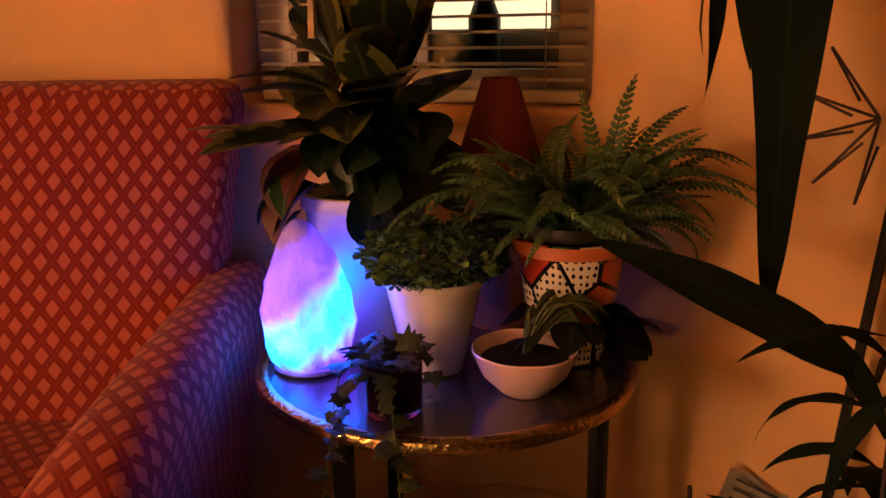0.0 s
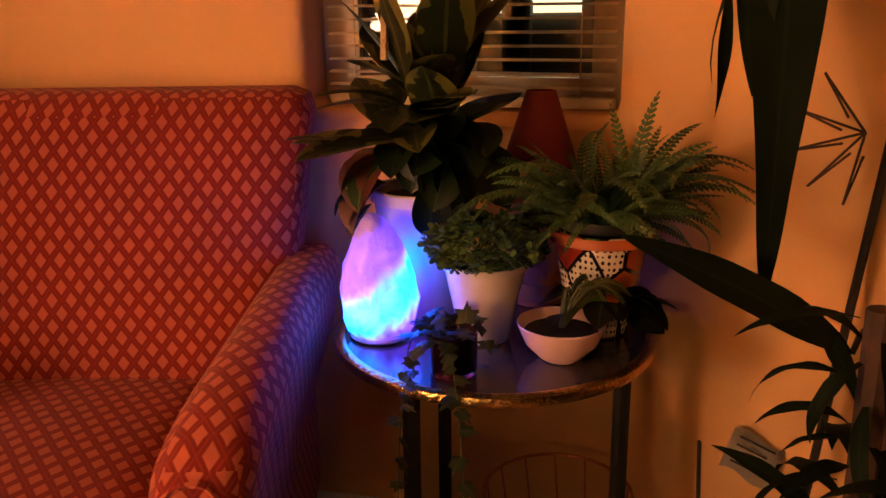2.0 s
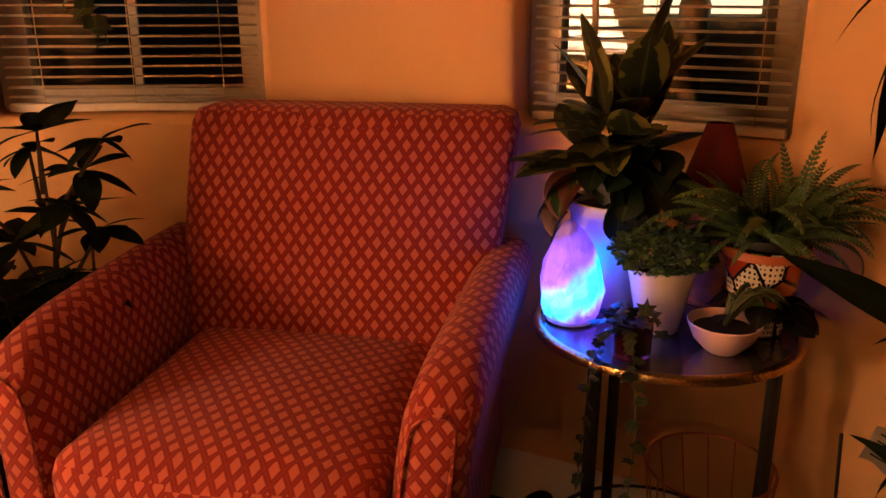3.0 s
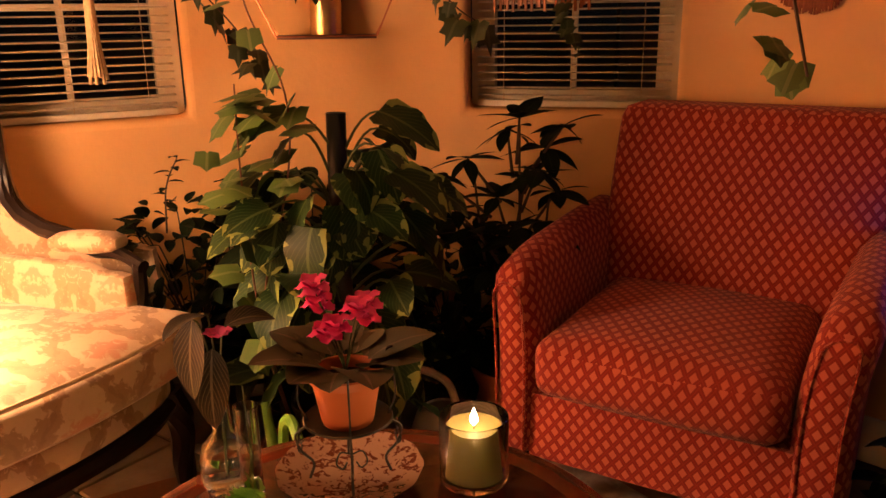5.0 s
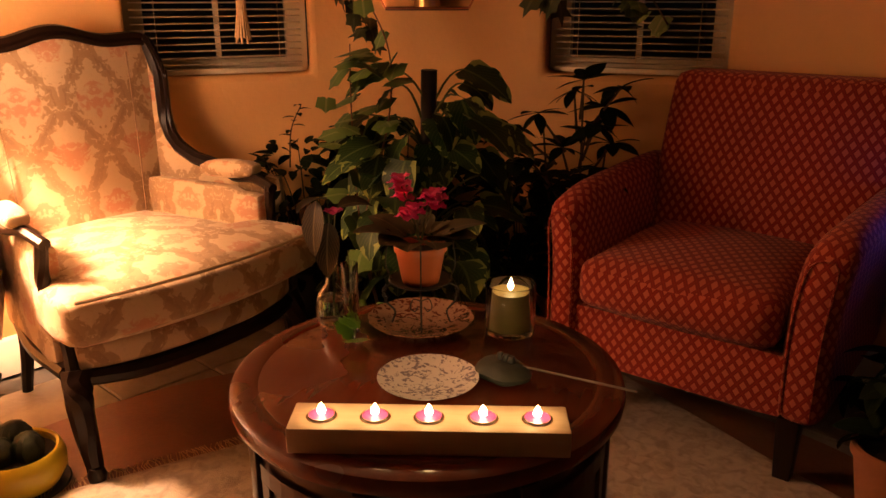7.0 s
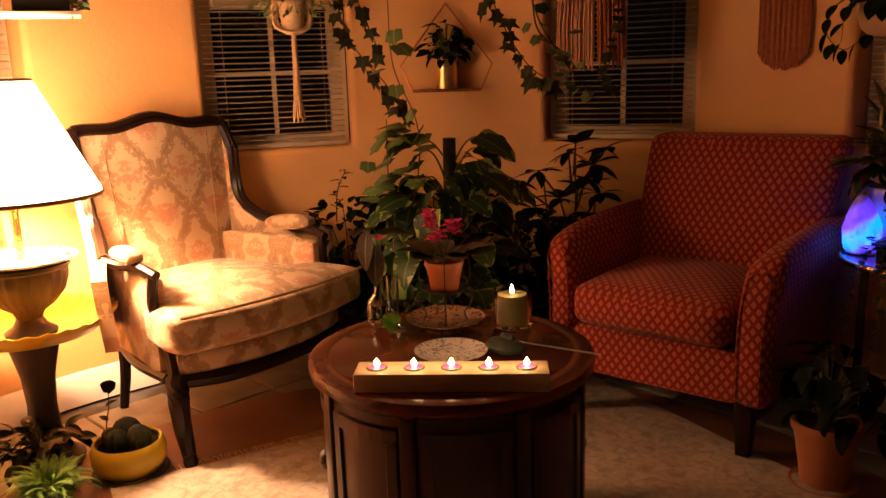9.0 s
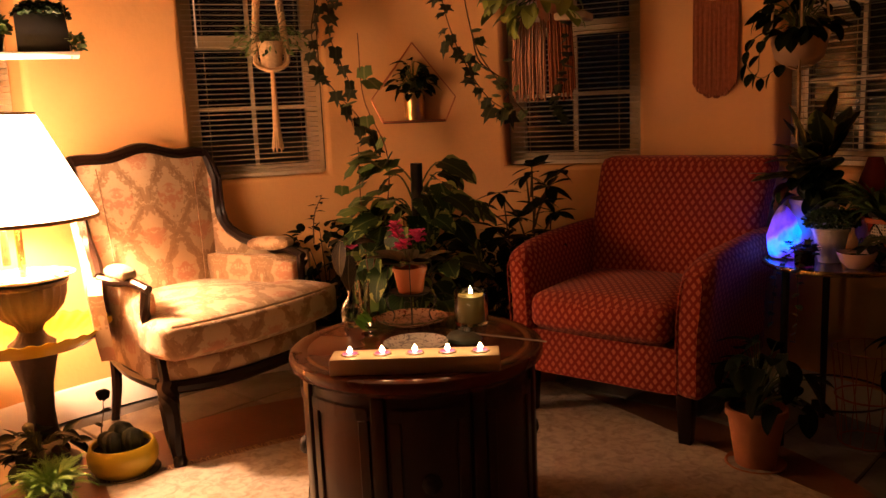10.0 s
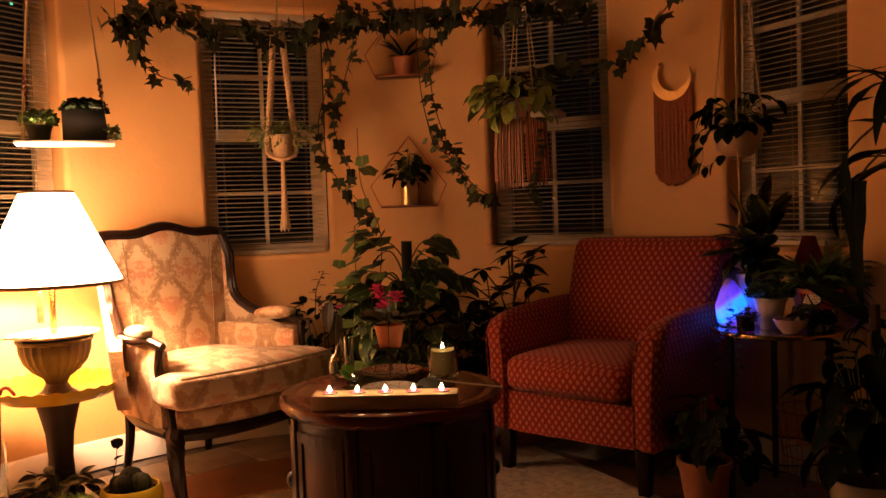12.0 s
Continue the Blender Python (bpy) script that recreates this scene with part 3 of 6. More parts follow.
def red_chair(m):
    c = thing("armchair", m, "red upholstered armchair with pale diamond lattice fabric on dark tapered feet", "armchair")
    add = lambda name, bm, label="": part(name, bm, M_red, c, label, uv=True)
    body = soft_box((-0.285, 0.012, 0.175), (0.285, 0.70, 0.345), 0.018, 8)
    add("seat_base", body)
    add("seat_cushion", soft_box((-0.262, -0.03, 0.348), (0.262, 0.54, 0.485), 0.045, 14, (0, 0.02, 0.028)), "plump loose seat cushion")

    def lean(v):
        t = (v.z - 0.35) / 0.575
        return Vector((v.x * (1.0 + 0.09 * t) + 0.03 * t, v.y + 0.09 * t * t + 0.05 * t, v.z))
    add("backrest", soft_box((-0.297, 0.47, 0.30), (0.335, 0.615, 0.925), 0.035, 16, (0, 0.03, 0), lean), "slightly reclined square backrest")
    for s in (-1, 1):
        def flare(v, s=s):
            up = max(0.0, (v.z - 0.40) / 0.24)
            back = max(0.0, v.y / 0.66)
            nose = max(0.0, 1 - v.y / 0.16)
            splay = 0.0 if s < 0 else 0.035 * back * min(1.0, up * 2)
            return Vector((v.x + splay + s * (0.018 if s < 0 else 0.030) * up * up, v.y, v.z + 0.028 * back * up - 0.030 * nose * nose * up))
        lo, hi = sorted((s * 0.266, s * (0.362 if s < 0 else 0.376)))
        arm_ = add("arm", soft_box((lo, -0.005, 0.175), (hi, 0.66, 0.64), 0.044, 16, (0, 0, 0.010), flare))
        seam = [flare(Vector((s * x, -0.002, z))) for x, z in [(0.285, 0.20), (0.283, 0.40), (0.284, 0.57), (0.296, 0.612), (0.318, 0.622), (0.338, 0.61), (0.350, 0.57), (0.352, 0.40), (0.350, 0.20)]]
        part("piping", tube(curve_pts(seam, 4), 0.0035, 5), M_red, arm_, uv=True)
    for x in (-0.30, 0.30):
        for y in (0.05, 0.62):
            leg = bmesh.new()
            add_box(leg, (x - 0.028, y - 0.028, 0.0), (x + 0.028, y + 0.028, 0.18), 0.004)
            for v in leg.verts:
                k = 0.7 + 0.3 * v.co.z / 0.18
                v.co.x, v.co.y = x + (v.co.x - x) * k, y + (v.co.y - y) * k
            part("leg", leg, M_dkwood, c, "dark tapered wooden foot")
    return c


red_chair(pose(-0.605, 0.59, 0, 0, 0, 5))

# ---- wing chair ----


def wing_chair(m):
    c = thing("wing_chair", m, "dark wood wing chair in cream floral damask beside the lamp", "armchair")
    fab = lambda name, bm, label="": part(name, bm, M_damask, c, label, uv=True)

    def taper(v):
        k = 1.0 - 0.34 * max(0.0, v.y) / 0.6
        return Vector((v.x * k, v.y, v.z))
    fab("seat_base", soft_box((-0.345, 0.0, 0.275), (0.345, 0.60, 0.375), 0.03, 10, (0, 0.02, 0), lambda v: taper(Vector((v.x, v.y - 0.06 * (1 - (v.x / 0.345) ** 2), v.z)))))

    def cush(v):
        w = taper(v)
        bow = -0.05 * (1 - (v.x / 0.36) ** 2) if v.y < 0.3 else 0
        notch = 0.80 if v.y > 0.13 else 1.0
        return Vector((w.x * notch if v.y > 0.13 else w.x * 1.08, w.y + bow, w.z))
    cu = fab("seat_cushion", soft_box((-0.36, -0.08, 0.378), (0.36, 0.52, 0.500), 0.030, 20, (0, 0.02, 0.032), cush), "deep loose seat cushion with piped edge")
    edge = [cush(Vector((-0.345 + 0.69 * k / 24, -0.078, 0.492))) + Vector((0, -0.006, 0.006)) for k in range(25)]
    part("piping", tube(edge, 0.005, 6), M_piping, cu)

    # inner back, curved into the wings
    def back_pt(s, z):
        """s from -1 to 1 across the back and wings."""
        a = abs(s)
        t = (z - 0.40) / 0.62
        wide = 0.262 + 0.036 * t
        x = wide * min(1.0, a / 0.72) * (1 if s > 0 else -1) + ((0.022 + 0.085 * min(1.06, (1 - t) / 0.65) ** 11) * max(0, a - 0.72) / 0.28) * (1 if s > 0 else -1)
        x += 0.034 * t
        y = 0.50 + 0.11 * t - 0.045 * (1 - a) * 0.3
        if a > 0.72:
            f = (a - 0.72) / 0.28
            y -= f * (0.20 * min(1.06, (1 - t) / 0.65) ** 8 + 0.05)
        return Vector((x, y, z))

    def top_z(s):
        a = abs(s)
        return 0.998 + 0.030 * math.cos(a * 2.4) + 0.010 * math.cos(a * 9.0) - (0.075 * ((a - 0.72) / 0.28) ** 2 if a > 0.72 else 0.0)
    bm = bmesh.new()
    ns, nz = 28, 12
    fr, bk = [], []
    for i in range(ns + 1):
        s = -1 + 2 * i / ns
        col, col2 = [], []
        for j in range(nz + 1):
            z = 0.38 + (top_z(s) - 0.38) * j / nz
            p = back_pt(s, z)
            u = j / nz
            d = Vector((0, 1, 0)) if abs(s) < 0.72 else Vector((math.copysign(0.8, s), 0.6, 0))
            bulge = 0.022 * math.sin(math.pi * min(1, max(0, u))) * (1 - abs(s)) 
            col.append(bm.verts.new(p - Vector((0, bulge, 0))))
            col2.append(bm.verts.new(p + d * 0.045))
        fr.append(col)
        bk.append(col2)
    for i in range(ns):
        for j in range(nz):
            bm.faces.new((fr[i][j], fr[i + 1][j], fr[i + 1][j + 1], fr[i][j + 1]))
            bm.faces.new((bk[i][j], bk[i][j + 1], bk[i + 1][j + 1], bk[i + 1][j]))
        for j in (0, nz):
            bm.faces.new((fr[i][j], bk[i][j], bk[i + 1][j], fr[i + 1][j]))
    for i in (0, ns):
        for j in range(nz):
            bm.faces.new((fr[i][j], fr[i][j + 1], bk[i][j + 1], bk[i][j]))
    fab("backrest", bm, "tall curved backrest with vertical seams")
    for s in (-0.52, 0.52):
        seam = [back_pt(s, 0.45 + 0.53 * k / 14) + Vector((0, -0.016 - 0.006 * math.sin(math.pi * k / 14), 0)) for k in range(15)]
        part("seam", tube(seam, 0.0022, 5), M_seam, c)
    rim = [back_pt(-1, z) for z in [0.62 + 0.033 * k for k in range(10)]]
    rim += [back_pt(-1 + 2 * k / 40, top_z(-1 + 2 * k / 40) + 0.008) for k in range(41)]
    rim += [back_pt(1, z) for z in [0.917 - 0.033 * k for k in range(10)]]
    rim = [p + Vector((0, 0.018, 0)) for p in rim]
    part("back_frame", tube(rim, 0.022, 8), M_dkwood, c, "carved dark wooden frame")
    part("inner_bead", tube([p + Vector((0, -0.024, -0.012)) for p in rim], 0.008, 6), M_dkwood, c)
    for s in (-1, 1):
        def side(v, s=s):
            w = Vector(v)
            k = 1.0 - 0.30 * max(0.0, v.y - 0.1) / 0.5
            w.x = v.x * k
            w.z = v.z - (0.015 if v.y < 0.2 else 0)
            return w
        lo, hi = sorted((s * 0.30, s * 0.352))
        fab("arm_panel", soft_box((lo, 0.085, 0.27), (hi, 0.52, 0.60), 0.018, 10, (0.008, 0, 0), side))
        arm = curve_pts([(s * 0.345, 0.06, 0.60), (s * 0.352, 0.15, 0.62), (s * 0.354, 0.24, 0.612), (s * 0.372, 0.31, 0.622)], 6)
        part("arm_rail", tube(arm, 0.016, 8, 0.015), M_dkwood, c, "scrolled dark arm rail")
        pad = soft_box((-0.03, -0.10, 0), (0.03, 0.10, 0.035), 0.016, 8, (0, 0, 0.012))
        part("arm_pad", pad, M_damask, c, uv=True, m=pose(s * 0.335, 0.235, 0.625, -3, 0, s * 14))
        post = curve_pts([(s * 0.345, 0.075, 0.61), (s * 0.350, 0.085, 0.50), (s * 0.335, 0.045, 0.38), (s * 0.34, 0.02, 0.27)], 6)
        part("arm_post", tube(post, 0.016, 8, 0.022), M_dkwood, c, "carved dark arm support")
        leg = curve_pts([(s * 0.335, 0.02, 0.29), (s * 0.350, 0.0, 0.22), (s * 0.345, 0.0, 0.12), (s * 0.342, -0.012, 0.04), (s * 0.345, -0.022, 0.0)], 6)
        lb = add_tube(bmesh.new(), leg, 0.038, 8, 0.017)
        add_lathe(lb, [(0, 0.05), (0.018, 0.045), (0.024, 0.025), (0.02, 0.0), (0, 0.0)], 10, None, Matrix.Translation((s * 0.345, -0.022, 0)))
        part("front_leg", lb, M_dkwood, c, "carved cabriole leg")
        bl = curve_pts([(s * 0.205, 0.55, 0.30), (s * 0.20, 0.57, 0.15), (s * 0.205, 0.60, 0.0)], 6)
        part("back_leg", tube(bl, 0.024, 8, 0.016), M_dkwood, c)
        rail = curve_pts([(s * 0.345, 0.05, 0.275), (s * 0.31, 0.28, 0.272), (s * 0.215, 0.57, 0.28)], 8)
        part("side_rail", tube(rail, 0.020, 8), M_dkwood, c)
    apron = curve_pts([(-0.335, 0.01, 0.272), (-0.2, -0.045, 0.265), (0, -0.06, 0.262), (0.2, -0.045, 0.265), (0.335, 0.01, 0.272)], 8)
    part("front_rail", tube(apron, 0.023, 8), M_dkwood, c)
    return c


wing_chair(pose(-1.60, -0.15, 0, 0, 0, 96))

# ---- drum coffee table ----


def drum_table(x, y, rz):
    t = thing("drum_table", pose(x, y, 0, 0, 0, rz), "round mahogany drum table with panelled cupboard doors", "coffee table")
    TR = 0.337
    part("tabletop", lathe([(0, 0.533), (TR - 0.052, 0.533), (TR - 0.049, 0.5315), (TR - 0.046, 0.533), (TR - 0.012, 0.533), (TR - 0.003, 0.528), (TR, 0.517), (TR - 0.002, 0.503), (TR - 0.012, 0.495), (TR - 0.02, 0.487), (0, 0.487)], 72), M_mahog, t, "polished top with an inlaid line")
    # Body, plinth, pilasters and doors take the shade-darkened mahogany.
    part("body", lathe([(0, 0.486), (0.305, 0.486), (0.305, 0.03), (0, 0.03)], 64), M_mahog_shade, t)
    part("plinth", lathe([(0, 0.0), (0.318, 0.0), (0.322, 0.01), (0.322, 0.06), (0.312, 0.075), (0.306, 0.08), (0, 0.08)], 64), M_mahog_shade, t)
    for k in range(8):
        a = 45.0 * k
        part("pilaster", box((0.300, -0.017, 0.08), (0.316, 0.017, 0.484), 0.004), M_mahog_shade, t, m=pose(0, 0, 0, 0, 0, a))
        bm = bmesh.new()
        for z0, z1, w0 in ((0.11, 0.455, 0.0),):
            n = 6
            aa = [radians(-17.5 + 35 * i / n) for i in range(n + 1)]
            for ra, rb, za, zb in ((0.306, 0.312, z0, z0 + 0.03), (0.306, 0.312, z1 - 0.03, z1)):
                for i in range(n):
                    vs = [bm.verts.new((r * math.cos(q), r * math.sin(q), z)) for r, q, z in ((rb, aa[i], za), (rb, aa[i + 1], za), (rb, aa[i + 1], zb), (rb, aa[i], zb))]
                    bm.faces.new(vs)
        for sgn in (-1, 1):
            add_box(bm, (0.302, -0.014, z0 + 0.03), (0.311, 0.014, z1 - 0.03), 0.002, 1, pose(0, 0, 0, 0, 0, sgn * 15.2))
        dp = part("door_panel", bm, M_mahog_shade, t, m=pose(0, 0, 0, 0, 0, a + 22.5))
        if k % 2 == 0:
            part("door_pull", add_lathe(bmesh.new(), [(0, 0.018), (0.014, 0.016), (0.024, 0.008), (0.026, 0.0), (0, 0.0)], 8), M_iron, dp, "dark octagonal pull", m=pose(0.309, 0, 0.27, 0, 90, 0))
    return t


TX, TY, TZ = -0.626, -0.262, 0.533
drum_table(TX, TY, 27)

# tealight holder
hx, hy = -0.457, -0.434
HA = math.degrees(math.atan2(0.262, 0.301))
th = thing("tealight_holder", pose(hx, hy, TZ, 0, 0, HA), "pale pine block holding five lit pink tealights", "candle holder")
hb = box((-0.2, -0.038, 0.0), (0.2, 0.040, 0.04), 0.003)
blk = part("block", hb, M_pine, th)
for k in range(5):
    part("socket_rim", add_lathe(bmesh.new(), [(0.0198, 0.0403), (0.0212, 0.0407), (0.0226, 0.0402)], 24), M_shelfwood, blk, m=pose(-0.155 + 0.0775 * k, 0, 0))
for k in range(5):
    x = -0.155 + 0.0775 * k
    tl = thing("tealight", pose(hx, hy, TZ, 0, 0, HA) @ pose(x, 0.0, 0.0402), "lit pink tealight in a metal cup", "candle", "tealights in the pine block")
    part("cup", lathe([(0.0, 0.0), (0.0195, 0.0), (0.0195, 0.0035), (0.0188, 0.0035), (0.0185, 0.001), (0, 0.001)], 20), M_tin, tl)
    part("wax", lathe([(0, 0.0022), (0.017, 0.0024), (0.0184, 0.003), (0.0184, 0.0012), (0, 0.0012)], 20), M_pinkwax, tl)
    part("flame", lathe([(0, 0.003), (0.0050, 0.0055), (0.0066, 0.0095), (0.0046, 0.0155), (0, 0.022)], 10), M_flame, tl, "small candle flame")
    o = pose(hx, hy, TZ, 0, 0, HA) @ Vector((x, 0.0, 0.074))
    lamp("tealight_glow", o, 0.27, (1.0, 0.60, 0.24), 0.008)

# ---- side table ----
SX, SY, SZ, SR = 0.032, 1.015, 0.605, 0.223


def side_table():
    t = thing("side_table", pose(SX, SY, 0), "round side table with a glossy top, brass rim and black legs", "side table")
    part("top", lathe([(0, SZ), (SR - 0.012, SZ), (SR - 0.012, SZ - 0.012), (0, SZ - 0.012)], 56), mat("mottled_glossy_top", (0.10, 0.075, 0.06), (0.04, 0.03, 0.026), rough=0.26, scale=22, fine=60, bump=0.05, coat=0.5), t, "mottled dark glossy top")
    part("rim", lathe([(SR - 0.012, SZ + 0.003), (SR - 0.005, SZ + 0.005), (SR + 0.002, SZ + 0.002), (SR + 0.004, SZ - 0.004), (SR + 0.002, SZ - 0.010), (SR - 0.006, SZ - 0.013), (SR - 0.012, SZ - 0.0125)], 56), M_brass, t, "rounded brass rim")
    for a in (-4, 116, 236):
        x, y = 0.185 * math.cos(radians(a)), 0.185 * math.sin(radians(a))
        part("leg", tube([(x, y, SZ - 0.013), (x * 1.02, y * 1.02, 0)], 0.0125, 8, 0.011), M_iron, t, "straight black leg")
    part("stretcher", add_lathe(bmesh.new(), [(0.178, 0.160), (0.184, 0.164), (0.190, 0.160), (0.184, 0.156), (0.178, 0.160)], 40), M_iron, t)


side_table()

# rock lamp
rk = lathe([(0, 0), (0.048, 0.0), (0.056, 0.008), (0.064, 0.03), (0.067, 0.055), (0.064, 0.085), (0.056, 0.115), (0.044, 0.145), (0.030, 0.170), (0.018, 0.188), (0.007, 0.196), (0, 0.198)], 36,
           lambda r, z, a, i: (r * (1 + 0.15 * noise.noise(Vector((math.cos(a) * 1.6, math.sin(a) * 1.6, z * 26))) + 0.09 * noise.noise(Vector((math.cos(a) * 4, math.sin(a) * 4, z * 70 + 5)))), z))
bmesh.ops.subdivide_edges(rk, edges=rk.edges[:], cuts=1, smooth=0.3)


def rock_mat():
    m = bpy.data.materials.new("glowing_quartz")
    m.use_nodes = True
    nt = m.node_tree
    p = nt.nodes["Principled BSDF"]
    tc = nt.nodes.new("ShaderNodeTexCoord")
    sep = nt.nodes.new("ShaderNodeSeparateXYZ")
    nt.links.new(tc.outputs["Object"], sep.inputs[0])
    n = noise_node(nt, tc.outputs["Object"], 26, 4, 0.8)
    slant = math_node(nt, "ADD", math_node(nt, "MULTIPLY", sep.outputs[0], -0.55), sep.outputs[2])
    h = math_node(nt, "ADD", slant, math_node(nt, "MULTIPLY_ADD", n, 0.05, -0.025))
    def ramp(lo, hi):
        mr = nt.nodes.new("ShaderNodeMapRange")
        mr.interpolation_type = "SMOOTHSTEP"
        mr.inputs["From Min"].default_value, mr.inputs["From Max"].default_value = lo, hi
        nt.links.new(h, mr.inputs[0])
        return mr.outputs[0]
    core = math_node(nt, "MULTIPLY", ramp(0.0, 0.045), ramp(0.125, 0.085))
    col = mix_node(nt, core, (0.10, 0.036, 1.0), (0.0, 0.095, 1.0))
    top = ramp(0.16, 0.19)
    st = math_node(nt, "MULTIPLY_ADD", core, 7.6, 1.7)
    st = math_node(nt, "MULTIPLY", st, math_node(nt, "MULTIPLY_ADD", top, -0.92, 1.0))
    st = math_node(nt, "MULTIPLY", st, math_node(nt, "MULTIPLY_ADD", n, 2.2, -0.25))
    nt.links.new(mix_node(nt, n, (0.62, 0.44, 0.40), (0.48, 0.32, 0.28)), p.inputs["Base Color"])
    nt.links.new(col, p.inputs["Emission Color"])
    nt.links.new(st, p.inputs["Emission Strength"])
    p.inputs["Roughness"].default_value = 0.45
    nt.links.new(bump_node(nt, n, 0.8, 0.01), p.inputs["Normal"])
    return m


LEAN = Matrix(((1, 0, -0.16, 0.006), (0, 1, 0.06, 0), (0, 0, 1, 0), (0, 0, 0, 1)))
rl_ = thing("rock_lamp", pose(-0.126, 0.987, SZ + 0.001, 0, 0, 25), "pear-shaped rough quartz lamp glowing cyan and violet", "lamp")
part("crystal", rk, rock_mat(), rl_, "rough glowing quartz", m=pose(0, 0, 0.0065) @ LEAN @ Matrix.Diagonal((0.82, 0.82, 0.85, 1)))
part("base", lathe([(0, 0), (0.040, 0), (0.043, 0.003), (0.041, 0.0062), (0, 0.0062)], 32), M_ceramic, rl_, "thin pale base")
part("cord", tube(curve_pts([(0.03, 0.03, 0.004), (0.07, 0.06, 0.004), (0.09, 0.11, 0.004)], 6), 0.0022, 6), M_black, rl_, "thin black cord")

# ---- leaves ----


def blade(L, W, shape, bend=0.5, cup=0.15, n=8, wav=0.0, twist=0.0):
    """A leaf along +y with its base at the origin; bends down by angle bend (radians) over its length; UV u across, v along."""
    bm = bmesh.new()
    uv = bm.loops.layers.uv.verify()
    rows, p, ang = [], Vector((0, 0, 0)), 0.0
    for i in range(n + 1):
        t = i / n
        w = W * shape(t) / 2
        side = Vector((math.cos(twist * t), 0, math.sin(twist * t)))
        nrm = Vector((0, math.sin(ang), math.cos(ang)))
        lift = cup * w
        wz = wav * math.sin(t * 17) * w
        rows.append([(bm.verts.new(p - side * w + nrm * (lift + wz)), 0.0, t), (bm.verts.new(p - side * w * 0.5 + nrm * lift * 0.4), 0.25, t), (bm.verts.new(p), 0.5, t),
                     (bm.verts.new(p + side * w * 0.5 + nrm * lift * 0.4), 0.75, t), (bm.verts.new(p + side * w + nrm * (lift - wz)), 1.0, t)])
        p = p + Vector((0, math.cos(ang), -math.sin(ang))) * (L / n)
        ang = bend * (i + 1) / n
    for a, b in zip(rows, rows[1:]):
        for k in range(4):
            q = (a[k], a[k + 1], b[k + 1], b[k])
            f = bm.faces.new([v[0] for v in q])
            for lp, v in zip(f.loops, q):
                lp[uv].uv = (v[1], v[2])
    me = mesh_of("leaf", bm)
    return me


oval = lambda t: max(0.02, math.sin(math.pi * min(1, t) ** 0.8) ** 0.75)
heart = lambda t: max(0.02, math.sin(math.pi * (0.10 + 0.90 * t) ** 0.62) ** 0.62 if t < 0.999 else 0.02)
strap = lambda t: max(0.02, min(1.0, 0.30 + 2.0 * t) * (1 - t ** 3.5))
paddle = lambda t: max(0.02, math.sin(math.pi * t ** 1.25) ** 0.8 if t > 0.02 else 0.08)
ribbon = lambda t: max(0.03, (1 - 0.45 * t) * (1 - t ** 2.6) + 0.05 * math.sin(9 * t))
lance = lambda t: max(0.02, math.sin(math.pi * t ** 0.75) ** 1.1)


def star_leaf(size, lobes):
    """A lobed ivy leaf, flat fan with a raised centre; lobes: (angle, radius) pairs."""
    bm = bmesh.new()
    uv = bm.loops.layers.uv.verify()
    c = bm.verts.new((0, size * 0.30, size * 0.05))
    ring = [bm.verts.new((size * r * math.sin(radians(a)), size * (0.30 + r * math.cos(radians(a))), -size * 0.10 * r * r)) for a, r in lobes]
    for k in range(len(ring)):
        f = bm.faces.new((c, ring[k], ring[(k + 1) % len(ring)]))
        for lp in f.loops:
            lp[uv].uv = (0.5 + lp.vert.co.x / size / 1.4, lp.vert.co.y / size)
    return mesh_of("leaf", bm)


IVY = star_leaf(1.0, [(0, 0.72), (22, 0.34), (55, 0.62), (85, 0.30), (125, 0.46), (165, 0.28), (180, 0.20), (195, 0.28), (235, 0.46), (275, 0.30), (305, 0.62), (338, 0.34)])
IVY2 = star_leaf(1.0, [(0, 0.80), (20, 0.42), (50, 0.52), (85, 0.36), (120, 0.48), (160, 0.36), (180, 0.22), (200, 0.36), (240, 0.48), (275, 0.36), (310, 0.52), (340, 0.42)])
LETTUCE = star_leaf(1.0, [(15 * k, 0.42 + 0.10 * (k % 2) + 0.05 * math.sin(k * 2.1)) for k in range(24)])
for me_, mt_ in ((IVY, L_ivy), (IVY2, L_ivy)):
    me_.materials.append(mt_)


def meshes(mt, *args):
    out = []
    for a in args:
        a.materials.append(mt)
        out.append(a)
    return out


def aim(p, az, el, s=1.0, roll=0.0):
    """Leaf pose: base at p, pointing to azimuth az (0 is +x), raised by el degrees."""
    return Matrix.Translation(p) @ pose(0, 0, 0, 0, 0, az - 90) @ pose(0, 0, 0, el, 0, 0) @ pose(0, 0, 0, 0, roll, 0) @ Matrix.Diagonal((s, s, s, 1))


def put_leaf(parent, me, m):
    return part("leaf", me, None, parent, m=m)


def pot(parent, r0, r1, h, mt, rim=0.006, z=0.0, soil=True, seg=36, wave=None):
    body = part("pot", lathe([(0, z), (r0 * 0.97, z), (r0, z + 0.004), (r1 - rim * 0.3, z + h - 3.2 * rim), (r1 + rim * 0.6, z + h - 3 * rim), (r1 + rim * 0.6, z + h - 0.3 * rim), (r1 + rim * 0.2, z + h), (r1 - rim * 0.6, z + h - 0.1 * rim),
                       (r1 - rim, z + h - 0.02), (0, z + h - 0.021)], seg, wave), mt, parent)
    if soil:
        part("soil", lathe([(0, z + h - 0.012), (r1 * 0.5, z + h - 0.013), (r1 - rim - 0.001, z + h - 0.017), (0, z + h - 0.019)], 24), M_soil, body)


